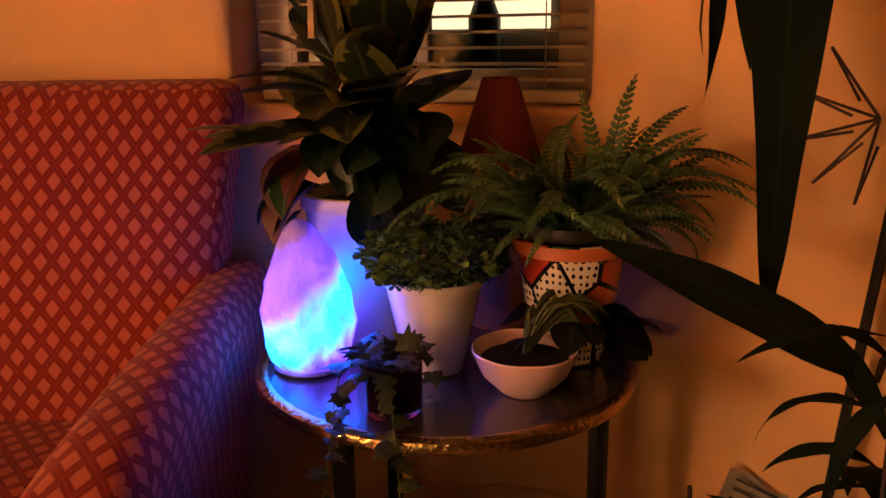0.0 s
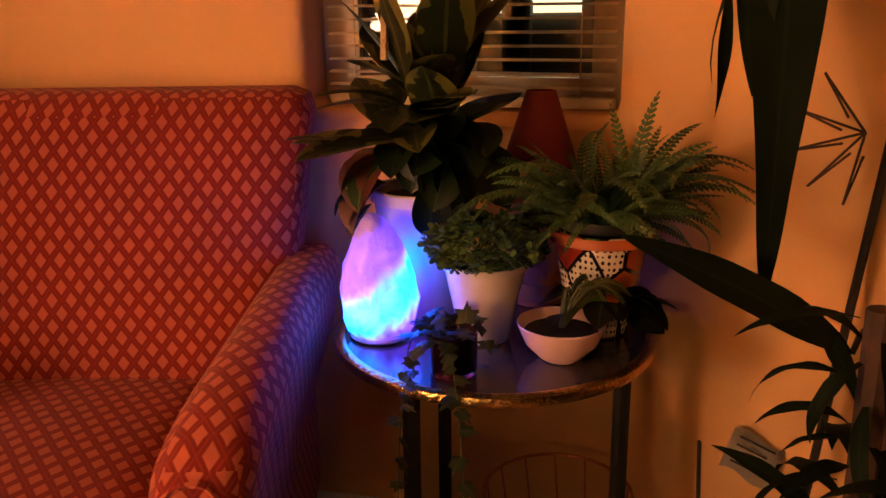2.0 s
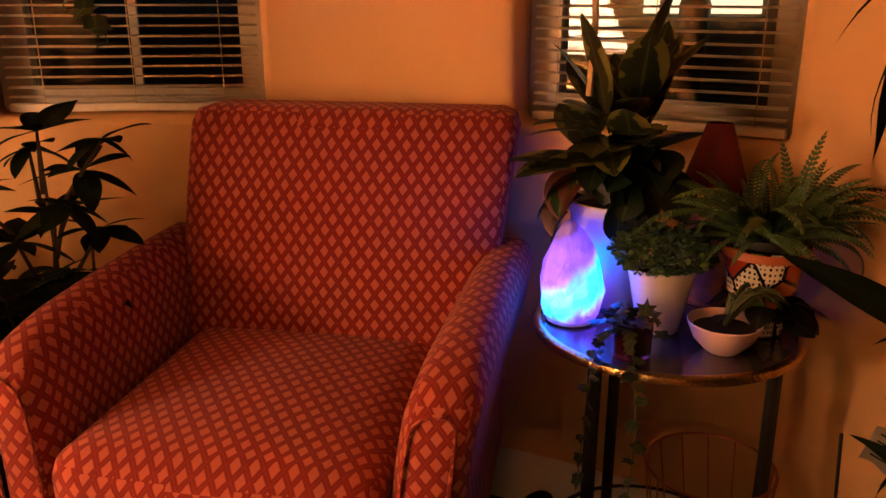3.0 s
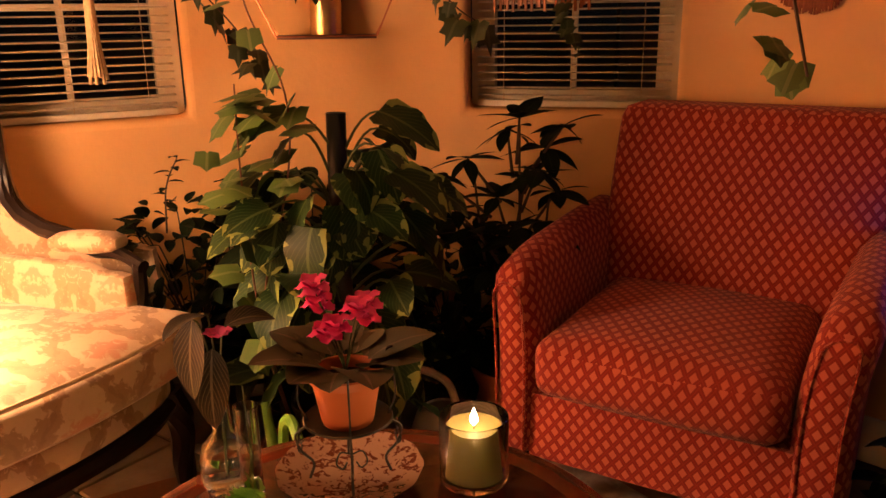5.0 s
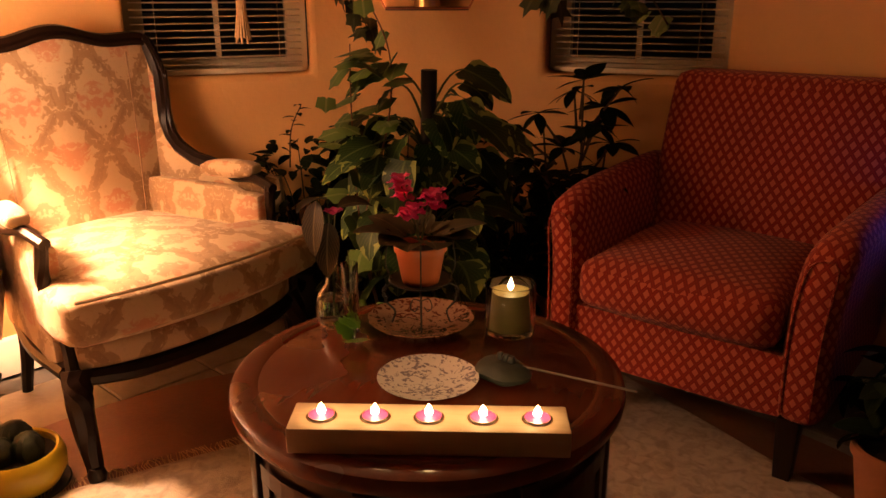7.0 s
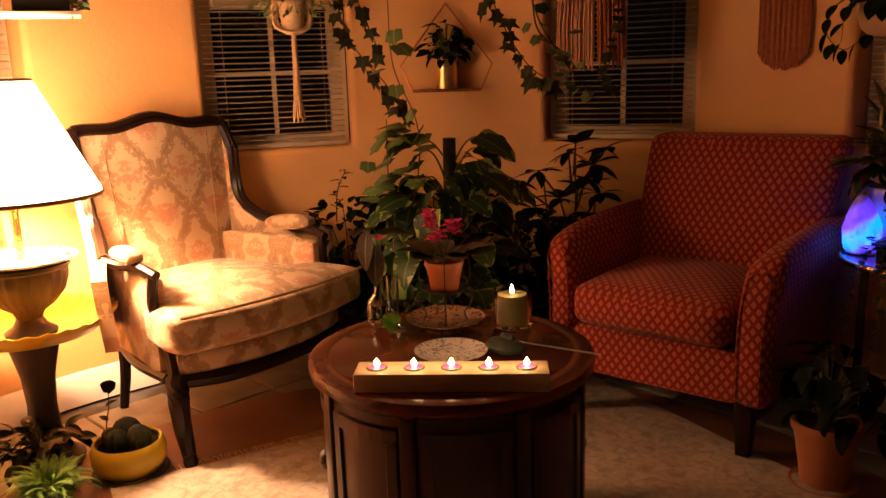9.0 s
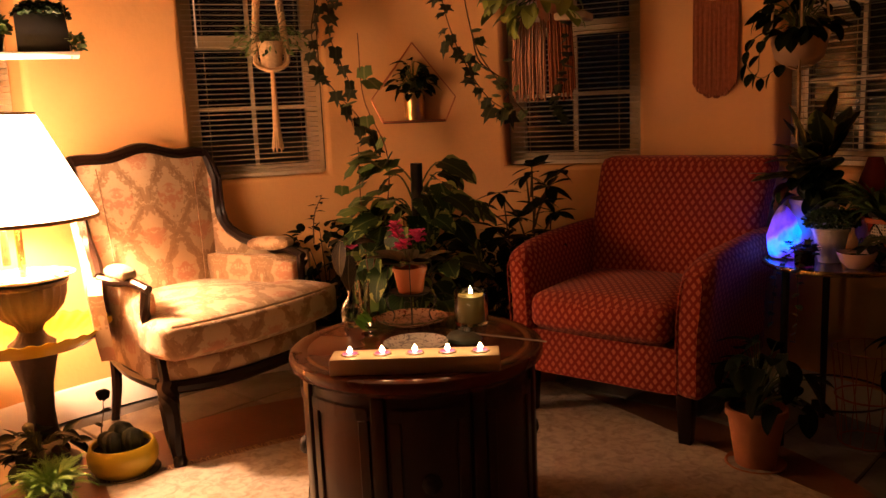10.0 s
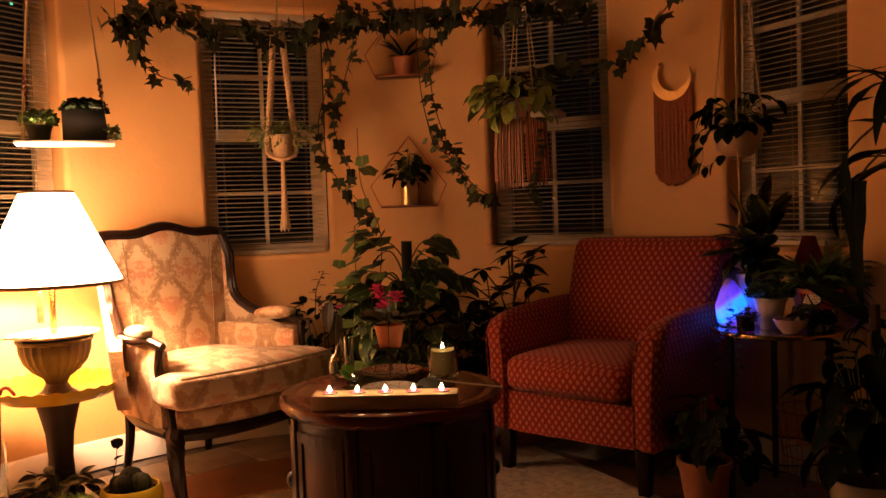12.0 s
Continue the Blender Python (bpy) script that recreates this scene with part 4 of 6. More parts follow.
def stems(parent, lines, r, mt=None, r1=None):
    if len(lines) <= 90:
        for pts in lines:
            part("stem", add_tube(bmesh.new(), pts, r, 5, r1 or r * 0.6), mt or M_stem, parent)
        return
    bm = bmesh.new()
    for pts in lines:
        add_tube(bm, pts, r, 5, r1 or r * 0.6)
    tagged(part("twig_growth", bm, mt or M_stem, parent), kind="stuff")


def arc(p, q, sag=0.0, n=5):
    p, q = Vector(p), Vector(q)
    return [p.lerp(q, k / n) + Vector((0, 0, sag * 4 * (k / n) * (1 - k / n))) for k in range(n + 1)]


def bushy(parent, leaves, n, centre, rad, seed, size=(0.7, 1.2), el=(-40, 50), base=None, low=-1.0, stem_r=0.003, stem_m=None, every=1):
    """n leaves on stalks that fan out from base to points on an uneven ellipsoid."""
    rng = random.Random(seed)
    base = Vector(base or (0, 0, 0))
    lines = []
    for k in range(n):
        az = rng.uniform(0, 360)
        zz = rng.uniform(low, 1.0)
        f = rng.uniform(0.55, 1.0)
        w = math.sqrt(max(0, 1 - zz * zz * 0.8)) * f
        p = Vector(centre) + Vector((rad[0] * w * math.cos(radians(az)), rad[1] * w * math.sin(radians(az)), rad[2] * zz))
        lines.append(arc(base, p, 0.02 + 0.03 * rng.random()))
        put_leaf(parent, rng.choice(leaves), aim(p, az + rng.uniform(-35, 35), rng.uniform(*el), rng.uniform(*size), rng.uniform(-30, 30)))
    stems(parent, lines[::every], stem_r, stem_m)


# ---- lamp corner ----
bt = thing("birdbath_stand", pose(LAMP[0], LAMP[1], 0), "yellow glazed scalloped dish on a brown stoneware pedestal", "pedestal table")
part("pedestal", lathe([(0, 0), (0.105, 0), (0.108, 0.02), (0.085, 0.035), (0.062, 0.06), (0.048, 0.12), (0.043, 0.2), (0.05, 0.29), (0.066, 0.36), (0.078, 0.405), (0, 0.405)], 32), M_urn, bt)
scal = lambda r, z, a, i: (r * (1 + (0.012 * math.sin(a * 30) if i in (3, 4, 5) else 0)), z + (0.004 * math.sin(a * 30) if i in (3, 4, 5) else 0))
part("dish", lathe([(0, 0.406), (0.09, 0.406), (0.19, 0.43), (0.247, 0.478), (0.253, 0.484), (0.241, 0.482), (0.18, 0.446), (0.09, 0.425), (0, 0.422)], 132, scal), M_yellow, bt, "yellow glazed dish with a scalloped rim")
tl = thing("table_lamp", pose(LAMP[0], LAMP[1], 0.424), "table lamp with a fluted urn base and glowing cream shade", "lamp")
flute = lambda r, z, a, i: (r * (1 + (0.025 * math.sin(a * 24) if 4 <= i <= 9 else 0)), z)
part("urn", lathe([(0, 0), (0.072, 0), (0.075, 0.012), (0.05, 0.03), (0.036, 0.055), (0.045, 0.075), (0.08, 0.10), (0.108, 0.135), (0.122, 0.175), (0.124, 0.205), (0.134, 0.212), (0.134, 0.222), (0, 0.222)], 96, flute), M_urn, tl, "fluted brown stoneware urn")
part("collar_dish", lathe([(0, 0.223), (0.10, 0.223), (0.155, 0.235), (0.158, 0.242), (0.10, 0.238), (0, 0.236)], 40), M_ceramic, tl, "pale shallow dish")
part("neck", tube([(0, 0, 0.236), (0, 0, 0.50)], 0.012, 10), M_brass, tl)
sh = bmesh.new()
add_lathe(sh, [(0.090, 0.765), (0.098, 0.752), (0.245, 0.440), (0.249, 0.425), (0.245, 0.426), (0.095, 0.750), (0.088, 0.764)], 56)
shd = part("shade", sh, M_shade, tl, "cream conical shade, brightly lit")
part("shade_trim", add_lathe(bmesh.new(), [(0.2475, 0.432), (0.2515, 0.430), (0.2525, 0.423), (0.2495, 0.419), (0.2455, 0.421)], 56), M_shade_trim, shd)
part("top_trim", add_lathe(bmesh.new(), [(0.090, 0.768), (0.0935, 0.766), (0.0945, 0.760), (0.0915, 0.757)], 40), M_shade_trim, shd)
tas = bmesh.new()
add_tube(tas, [(0.05, -0.06, 0.44), (0.052, -0.062, 0.40)], 0.002, 5)
add_lathe(tas, [(0, 0.405), (0.008, 0.40), (0.011, 0.38), (0.013, 0.30), (0.012, 0.29), (0, 0.29)], 12, None, Matrix.Translation((0.052, -0.062, 0)))
part("tassel", tas, M_rust, tl, "rust-red pull tassel")
sprig_l = meshes(L_lime, blade(0.035, 0.022, oval, 0.4))
rng = random.Random(4)
gl = thing("leaf_sprigs", pose(LAMP[0], LAMP[1], 0.424 + 0.240), "small lime leaves lying in the lamp's dish", "leaves")
for k in range(16):
    a = rng.uniform(0, 360)
    put_leaf(gl, sprig_l[0], aim((0.125 * math.cos(radians(a)), 0.125 * math.sin(radians(a)), 0.006), a + rng.uniform(-90, 90), rng.uniform(-4, 14), rng.uniform(0.6, 1.1)))
bp_ = bmesh.new()
add_tube(bp_, curve_pts([(0.06, -0.20, 0.006), (0.10, -0.17, 0.012), (0.14, -0.14, 0.010), (0.12, -0.10, 0.008)], 6), 0.0025, 5)
part("twig", bp_, M_bark, gl)

# yellow pot with cactus, saucer
yp = thing("potted_cactus", pose(-1.655, -0.63, 0), "dark round cactus in a mustard yellow bowl pot on a saucer", "potted plant")
part("saucer", lathe([(0, 0), (0.085, 0), (0.115, 0.012), (0.112, 0.016), (0.08, 0.006), (0, 0.006)], 36), M_stone, yp)
part("pot", lathe([(0, 0.007), (0.07, 0.007), (0.092, 0.02), (0.110, 0.05), (0.112, 0.08), (0.103, 0.108), (0.098, 0.112), (0.092, 0.108), (0.094, 0.09), (0, 0.088)], 44), M_ypot, yp)
part("soil", lathe([(0, 0.094), (0.05, 0.093), (0.0915, 0.0905), (0, 0.0895)], 24), M_soil, yp)
for x, y, r in ((-0.02, 0.01, 0.042), (0.035, 0.02, 0.036), (0.01, -0.035, 0.034), (-0.045, -0.03, 0.028)):
    part("cactus_stem", lathe([(0, 0.09), (r * 0.8, 0.095), (r, 0.09 + r * 0.8), (r * 0.93, 0.09 + 1.3 * r), (r * 0.68, 0.09 + 1.7 * r), (r * 0.3, 0.09 + 1.93 * r), (0, 0.09 + 1.98 * r)], 24, lambda rr, z, a, i: (rr * (1 + 0.10 * math.sin(a * 10)), z)), M_cactus, yp, m=pose(x, y, 0))


def feather(L, n, w, drop, fill=0.5):
    """A frond with paired leaflets, one mesh."""
    bm = bmesh.new()
    uv = bm.loops.layers.uv.verify()
    p, ang = Vector((0, 0, 0)), 0.0
    pts = []
    for i in range(n + 1):
        t = i / n
        pts.append(p.copy())
        lw = w * math.sin(math.pi * (0.12 + 0.86 * t)) ** 0.7
        d = Vector((0, math.cos(ang), -math.sin(ang)))
        up = Vector((0, math.sin(ang), math.cos(ang)))
        if i > 1:
            for s in (-1, 1):
                side = Vector((s, 0, 0))
                b0, b1 = p - d * L / n * 0.36 * fill, p + d * L / n * 0.36 * fill
                tip = p + side * lw + d * L / n * 0.7 - up * lw * 0.25
                m1, m2 = p + side * lw * 0.6 + d * L / n * (0.45 - 0.6 * fill), p + side * lw * 0.6 + d * L / n * (0.45 + 0.6 * fill)
                vs = [bm.verts.new(v) for v in (b0, m1, tip, m2, b1)]
                f = bm.faces.new(vs if s > 0 else vs[::-1])
                for lp in f.loops:
                    lp[uv].uv = (0.2, t)
        p = p + d * (L / n)
        ang = drop * t ** 1.3
    add_tube(bm, pts, 0.0018, 4, 0.0006)
    return mesh_of("frond", bm)


FRONDS = meshes(L_fern, feather(0.19, 23, 0.0125, 1.2, 0.80), feather(0.17, 21, 0.0125, 0.7, 0.80), feather(0.22, 26, 0.013, 1.9, 0.80))
AFRONDS = meshes(L_fresh, feather(0.13, 30, 0.010, 1.7, 0.34), feather(0.10, 24, 0.010, 1.1, 0.34), feather(0.08, 20, 0.011, 0.6, 0.34))
af = thing("asparagus_fern", pose(-1.60, -0.885, 0), "bright green feathery fern in a low dark pot on the floor", "potted plant")
pot(af, 0.05, 0.065, 0.075, M_black)
rng = random.Random(8)
for k in range(260):
    az = rng.uniform(0, 360)
    part("frond", rng.choice(AFRONDS), None, af, m=aim((0.02 * math.cos(radians(az)), 0.02 * math.sin(radians(az)), 0.06), az, rng.uniform(15, 88), rng.uniform(0.7, 1.15), rng.uniform(-80, 80)))
OVAL_D = meshes(L_deep, blade(0.075, 0.045, oval, 0.7, 0.2), blade(0.06, 0.04, oval, 0.4, 0.3))
fp = thing("small_leafy_plant", pose(-1.80, -0.83, 0), "low dark leafy plant in a black pot beside the pedestal", "potted plant")
pot(fp, 0.05, 0.06, 0.08, M_black)
bushy(fp, OVAL_D, 42, (0, 0, 0.12), (0.11, 0.11, 0.06), 3, base=(0, 0, 0.07), low=-0.3)
rs = thing("dried_rose", pose(-1.815, -0.625, 0), "dark dried rose on a thin leaning stem in a small jar", "flower")
part("jar", lathe([(0, 0), (0.02, 0), (0.022, 0.01), (0.02, 0.04), (0.013, 0.05), (0.011, 0.05), (0.018, 0.038), (0.018, 0.004), (0, 0.004)], 18), M_black, rs)
stems(rs, [curve_pts([(0, 0, 0.005), (-0.004, 0.0, 0.10), (0.008, 0.01, 0.17), (0.0, 0.018, 0.225)], 5)], 0.0026, M_bark)
rose_petal = mesh_of("petal", lathe_arc([(0.004, 0.0), (0.010, 0.006), (0.013, 0.018), (0.0145, 0.026)], 5, -0.9, 0.9))
for k in range(14):
    a, r = k * 2.4, 0.006 + 0.0013 * k
    part("petal", rose_petal, M_black, rs, m=Matrix.Translation((r * 0.5 * math.cos(a), 0.018 + r * 0.5 * math.sin(a), 0.222 - 0.0006 * k)) @ pose(0, 0, 0, 0, 0, math.degrees(a)))
for z, az in ((0.08, 20), (0.12, 190), (0.17, 100)):
    put_leaf(rs, meshes(L_dark, blade(0.045, 0.022, oval, 0.6))[0], aim((0.0, 0.004, z), az, 25))
# canes leaning by the pedestal
cn = thing("walking_canes", pose(-1.93, -1.03, 0), "red and wooden walking canes in a glass umbrella jar", "cane stand")
part("jar", lathe([(0, 0), (0.07, 0), (0.072, 0.3), (0.068, 0.3), (0.066, 0.006), (0, 0.006)], 24), M_clear, cn, "clear glass jar")
for x, y, z, mt in ((0.02, 0.02, 0.50, M_redshade), (-0.02, 0.0, 0.44, M_shelfwood), (0.01, -0.03, 0.40, M_redshade)):
    part("cane", tube(curve_pts([(x, y, 0.008), (x * 2, y * 2, z * 0.6), (x * 2.4, y * 2.4, z - 0.03), (x * 2.4 + 0.012, y * 2.4 + 0.02, z), (x * 2.4 + 0.02, y * 2.4 + 0.045, z - 0.03)], 6), 0.006, 7), mt, cn)

# ---- things on the drum table ----
PLATE = [(0, 0.004), (0.045, 0.004), (0.05, 0.0), (0.052, 0.004), (0.075, 0.010), (0.095, 0.018), (0.096, 0.020), (0.074, 0.0135), (0.05, 0.008), (0, 0.007)]


def pattern_plate(name, ground, ink, scale, seed):
    m = bpy.data.materials.new(name)
    m.use_nodes = True
    nt = m.node_tree
    p = nt.nodes["Principled BSDF"]
    tc = nt.nodes.new("ShaderNodeTexCoord")
    n = noise_node(nt, tc.outputs["Object"], scale, 4, 1.5)
    n2 = noise_node(nt, tc.outputs["Object"], scale * 3.5, 2)
    mr = nt.nodes.new("ShaderNodeMapRange")
    mr.inputs["From Min"].default_value, mr.inputs["From Max"].default_value = 0.52, 0.57
    nt.links.new(n, mr.inputs[0])
    f = math_node(nt, "MULTIPLY", mr.outputs[0], math_node(nt, "GREATER_THAN", n2, 0.42))
    nt.links.new(mix_node(nt, f, ground, ink), p.inputs["Base Color"])
    p.inputs["Roughness"].default_value = 0.2
    p.inputs["Coat Weight"].default_value = 0.4
    return m


wavy = lambda r, z, a, i: (r * (1 + (0.012 * math.sin(a * 12) if i in (5, 6) else 0)), z)
M_plate1 = pattern_plate("brown_floral_china", (0.38, 0.22, 0.155), (0.13, 0.035, 0.02), 52, 1)
M_plate2 = pattern_plate("blue_floral_china", (0.82, 0.78, 0.76), (0.30, 0.27, 0.33), 62, 2)
solo("dinner_plate", lathe([(r * 1.07, z) for r, z in PLATE], 60, wavy), M_plate1, "brown floral china plate under the wire stand", "plate", m=pose(-0.766, -0.137, TZ + 0.001))
solo("side_plate", lathe([(r * 0.88, z * 0.8) for r, z in PLATE], 60), M_plate2, "white china plate with small blue-grey flowers", "plate", m=pose(-0.583, -0.306, TZ + 0.001))
# wire stand with violet
VX, VY = -0.762, -0.140
ws_ = thing("wire_plant_stand", pose(VX, VY, TZ + 0.009), "black scrolled wire stand holding a flower pot", "plant stand")
ring = [(0.05 * math.cos(a), 0.05 * math.sin(a), 0.085) for a in (2 * math.pi * k / 24 for k in range(25))]
part("ring", tube(ring, 0.0022, 5), M_iron, ws_)
part("tray", lathe([(0, 0.083), (0.047, 0.083), (0.062, 0.09), (0.060, 0.092), (0.045, 0.0855), (0, 0.0855)], 32), M_black, ws_)
for k in range(4):
    a = 45 + 90 * k
    leg = bmesh.new()
    add_tube(leg, curve_pts([(0.05, 0, 0.085), (0.072, 0, 0.07), (0.066, 0, 0.045), (0.050, 0, 0.025), (0.056, 0, 0.002)], 6), 0.002, 5)
    for s in (-1, 1):
        add_tube(leg, curve_pts([(0.066, 0, 0.07), (0.068, s * 0.014, 0.075), (0.069, s * 0.02, 0.06), (0.066, s * 0.012, 0.05), (0.064, s * 0.006, 0.058)], 5), 0.0014, 4)
    add_tube(leg, curve_pts([(0.055, 0, 0.09), (0.066, 0, 0.12), (0.062, 0, 0.16), (0.056, 0, 0.185), (0.064, 0, 0.19)], 5), 0.0016, 4)
    part("leg", leg, M_iron, ws_, m=pose(0, 0, 0, 0, 0, a))
av = thing("african_violet", pose(VX, VY, TZ + 0.009 + 0.0865), "african violet with pink blooms in an orange plastic pot", "potted plant")
pot(av, 0.036, 0.048, 0.075, M_orangepot, 0.004)
VLEAF = meshes(L_violet, blade(0.092, 0.080, oval, 0.7, 0.12), blade(0.078, 0.072, oval, 0.5, 0.15))
rng = random.Random(12)
for k in range(13):
    az = k * 27.7 + rng.uniform(-9, 9)
    el = rng.uniform(14, 38)
    b = Vector((0.02 * math.cos(radians(az)), 0.02 * math.sin(radians(az)), 0.080))
    put_leaf(av, rng.choice(VLEAF), aim(b + Vector((0.012 * math.cos(radians(az)), 0.012 * math.sin(radians(az)), 0.004)), az, el, rng.uniform(0.8, 1.12), rng.uniform(-15, 15)))
PETAL = meshes(M_pink, blade(0.026, 0.026, oval, 0.6, 0.3, 5, 0.3))
heads = [(-0.030, -0.018, 0.178), (0.026, 0.018, 0.166), (0.006, -0.022, 0.142), (-0.034, -0.010, 0.160), (0.032, 0.006, 0.152), (-0.004, -0.030, 0.132), (0.038, -0.012, 0.170), (-0.026, -0.026, 0.192)]
stems(av, [arc((0, 0, 0.07), h, 0.01) for h in heads], 0.0014)
for h in heads:
    for k in range(7):
        part("petal", PETAL[0], None, av, m=aim(h, k * 51.4 + 10, 10 + 40 * (k % 2), 1.0))
# jar candle
jc = thing("jar_candle", pose(-0.622, -0.040, TZ + 0.001), "lit olive green candle in a thick glass jar", "candle")
cw = part("wax", lathe([(0, 0.010), (0.038, 0.010), (0.0385, 0.082), (0.034, 0.080), (0.012, 0.077), (0, 0.077)], 40), M_wax, jc)
part("jar", lathe([(0, 0), (0.045, 0.0), (0.048, 0.006), (0.048, 0.096), (0.0465, 0.098), (0.0445, 0.096), (0.044, 0.010), (0, 0.008)], 48), M_clear, jc, "clear glass jar")
part("wick", tube([(0, 0, 0.076), (0.001, 0, 0.086)], 0.0008, 4), M_black, cw)
part("flame", lathe([(0, 0.082), (0.0052, 0.088), (0.0058, 0.093), (0.0036, 0.100), (0, 0.110)], 10), M_flame, cw, "candle flame")
lamp("jar_candle_glow", (-0.622, -0.040, TZ + 0.14), 0.22, (1.0, 0.60, 0.24), 0.008)
# vases with prayer plant
vs = thing("bud_vase", pose(-0.893, -0.248, TZ + 0.001) @ Matrix.Diagonal((1, 1, 1.14, 1)), "clear glass bottle vase with prayer plant leaves and a pink flower", "vase")
part("bottle", lathe([(0, 0), (0.028, 0), (0.034, 0.01), (0.036, 0.035), (0.030, 0.058), (0.014, 0.075), (0.011, 0.12), (0.0135, 0.135), (0.012, 0.135), (0.009, 0.12), (0.012, 0.076), (0.027, 0.057), (0.033, 0.035), (0.031, 0.012), (0, 0.004)], 32), M_clear, vs, "clear glass bottle")
part("water", lathe([(0, 0.0045), (0.0305, 0.0125), (0.0325, 0.035), (0.029, 0.05), (0, 0.05)], 24), glass_mat("water", (0.85, 0.9, 0.85), 0, 1.33), vs)
PRAY = meshes(L_prayer, blade(0.100, 0.060, oval, 0.5, 0.10, 10), blade(0.075, 0.05, oval, 0.9, 0.2, 10))
pst = [((-0.010, -0.022, 0.222), 286, -66, 0), ((0.006, -0.008, 0.185), 300, -62, 0), ((-0.008, 0.000, 0.220), 262, 12, 1), ((0.004, 0.016, 0.205), 60, 20, 1)]
stems(vs, [curve_pts([(0, 0, 0.02), (0.002, 0, 0.11), (p[0] * 0.6, p[1] * 0.6, p[2] * 0.92), p], 5) for p, *_ in pst], 0.0018)
for p, az, el, k in pst:
    put_leaf(vs, PRAY[k], aim(p, az, el, 0.95, 10))
for k in range(6):
    part("petal", PETAL[0], None, vs, m=aim((0.014, -0.004, 0.198), k * 60, 35, 0.85))
tv = thing("tube_vase", pose(-0.845, -0.246, TZ + 0.001) @ Matrix.Diagonal((1, 1, 1.22, 1)), "slim clear glass tube vase", "vase")
part("tube", lathe([(0, 0), (0.0155, 0), (0.016, 0.1), (0.0165, 0.112), (0.0148, 0.112), (0.014, 0.1), (0.0138, 0.008), (0, 0.007)], 28), M_clear, tv)
part("water", lathe([(0, 0.0075), (0.0135, 0.0085), (0.0137, 0.06), (0, 0.06)], 20), bpy.data.materials["water"], tv)
stems(tv, [[(0, 0, 0.01), (0.006, 0, 0.09), (0.012, 0.004, 0.10)], [(-0.004, 0, 0.01), (0.0, 0.003, 0.06), (-0.012, 0.008, 0.13)]], 0.0016)
LET = meshes(L_fresh, LETTUCE)[0]
gc = thing("green_cutting", pose(-0.803, -0.278, TZ + 0.001), "pale green ruffled leaf cutting lying by the vase", "leaf cutting")
for k, (z, az, el, s) in enumerate(((0.012, 250, 40, 0.05), (0.03, 300, 55, 0.045), (0.02, 200, 35, 0.045), (0.045, 260, 70, 0.036), (0.008, 330, 15, 0.05), (0.035, 170, 60, 0.036))):
    put_leaf(gc, LET, aim((0.003 * k - 0.008, 0, z), az, el, s, 20 * (k % 3 - 1)))
stems(gc, [[(0, 0, 0.002), (0.0, 0.006, 0.03), (0.004, 0.004, 0.055)]], 0.003)
# stone incense holder with long thin rod
ih = thing("incense_holder", pose(-0.506, -0.205, TZ + 0.001), "dark green stone incense holder with a long thin steel rod", "incense holder")
part("stone", lathe([(0, 0), (0.03, 0), (0.043, 0.008), (0.045, 0.016), (0.036, 0.026), (0.02, 0.031), (0, 0.030)], 36, lambda r, z, a, i: (r * (1 + 0.15 * math.cos(2 * a) + 0.04 * math.sin(5 * a)), z)), M_stone, ih)
part("rod", tube([(0.03, 0.016, 0.026), (0.210, 0.076, 0.020)], 0.0022, 6), M_steel, ih, "thin shiny steel rod")
for x in (-0.012, 0, 0.012):
    part("pebble", lathe([(0, 0.01), (0.006, 0.012), (0.008, 0.02), (0.005, 0.027), (0, 0.029)], 9), M_black, ih, m=pose(x, 0.008, 0.014))

# ---- window garden on the floor ----
MONST = meshes(L_var, blade(0.19, 0.15, heart, 0.8, 0.14, 10, 0.05), blade(0.16, 0.125, heart, 0.6, 0.12, 10, 0.07), blade(0.20, 0.145, heart, 1.2, 0.16, 10, 0.05))
ms = thing("climbing_pothos", pose(-1.36, 0.50, 0), "large variegated pothos climbing a dark moss pole in a floor pot", "potted plant")
pot(ms, 0.11, 0.14, 0.24, M_black)
part("moss_pole", tube([(0, 0, 0.2), (0, 0.0, 0.6), (0.006, 0.0, 0.945)], 0.026, 10, 0.023), M_black, ms, "dark moss pole")
rng = random.Random(21)
lines = []
for k in range(62):
    z = 0.24 + 0.64 * (k / 62) ** 0.9
    az = -48 + rng.gauss(0, 75)
    rr = rng.uniform(0.06, 0.20) * (1.15 - 0.35 * (z - 0.26))
    p = Vector((rr * math.cos(radians(az)), rr * math.sin(radians(az)), z + rng.uniform(-0.02, 0.06)))
    lines.append(arc((0.02 * math.cos(radians(az)), 0.02 * math.sin(radians(az)), z - 0.06), p, 0.03))
    put_leaf(ms, rng.choice(MONST), aim(p, az + rng.uniform(-30, 30), rng.uniform(-65, 15), rng.uniform(0.55, 0.95), rng.uniform(-35, 35)))
for x, y, z, az, el, sc, ro in ((-0.05, -0.09, 0.95, 232, -16, 0.98, -16), (0.10, 0.04, 0.95, 18, -18, 1.05, 18), (0.13, 0.0, 0.87, 338, -42, 0.85, 12), (-0.12, -0.12, 0.82, 226, -28, 0.92, -14),
                                (-0.14, -0.15, 0.70, 232, -24, 0.86, -20), (0.14, 0.06, 0.72, 8, -40, 0.9, 16), (-0.10, -0.15, 0.58, 250, -40, 0.9, -8)):
    p = Vector((x, y, z))
    lines.append(arc((0.012, 0.0, z - 0.12), p, 0.03))
    put_leaf(ms, MONST[1], aim(p, az, el, sc, ro))
stems(ms, lines, 0.004)
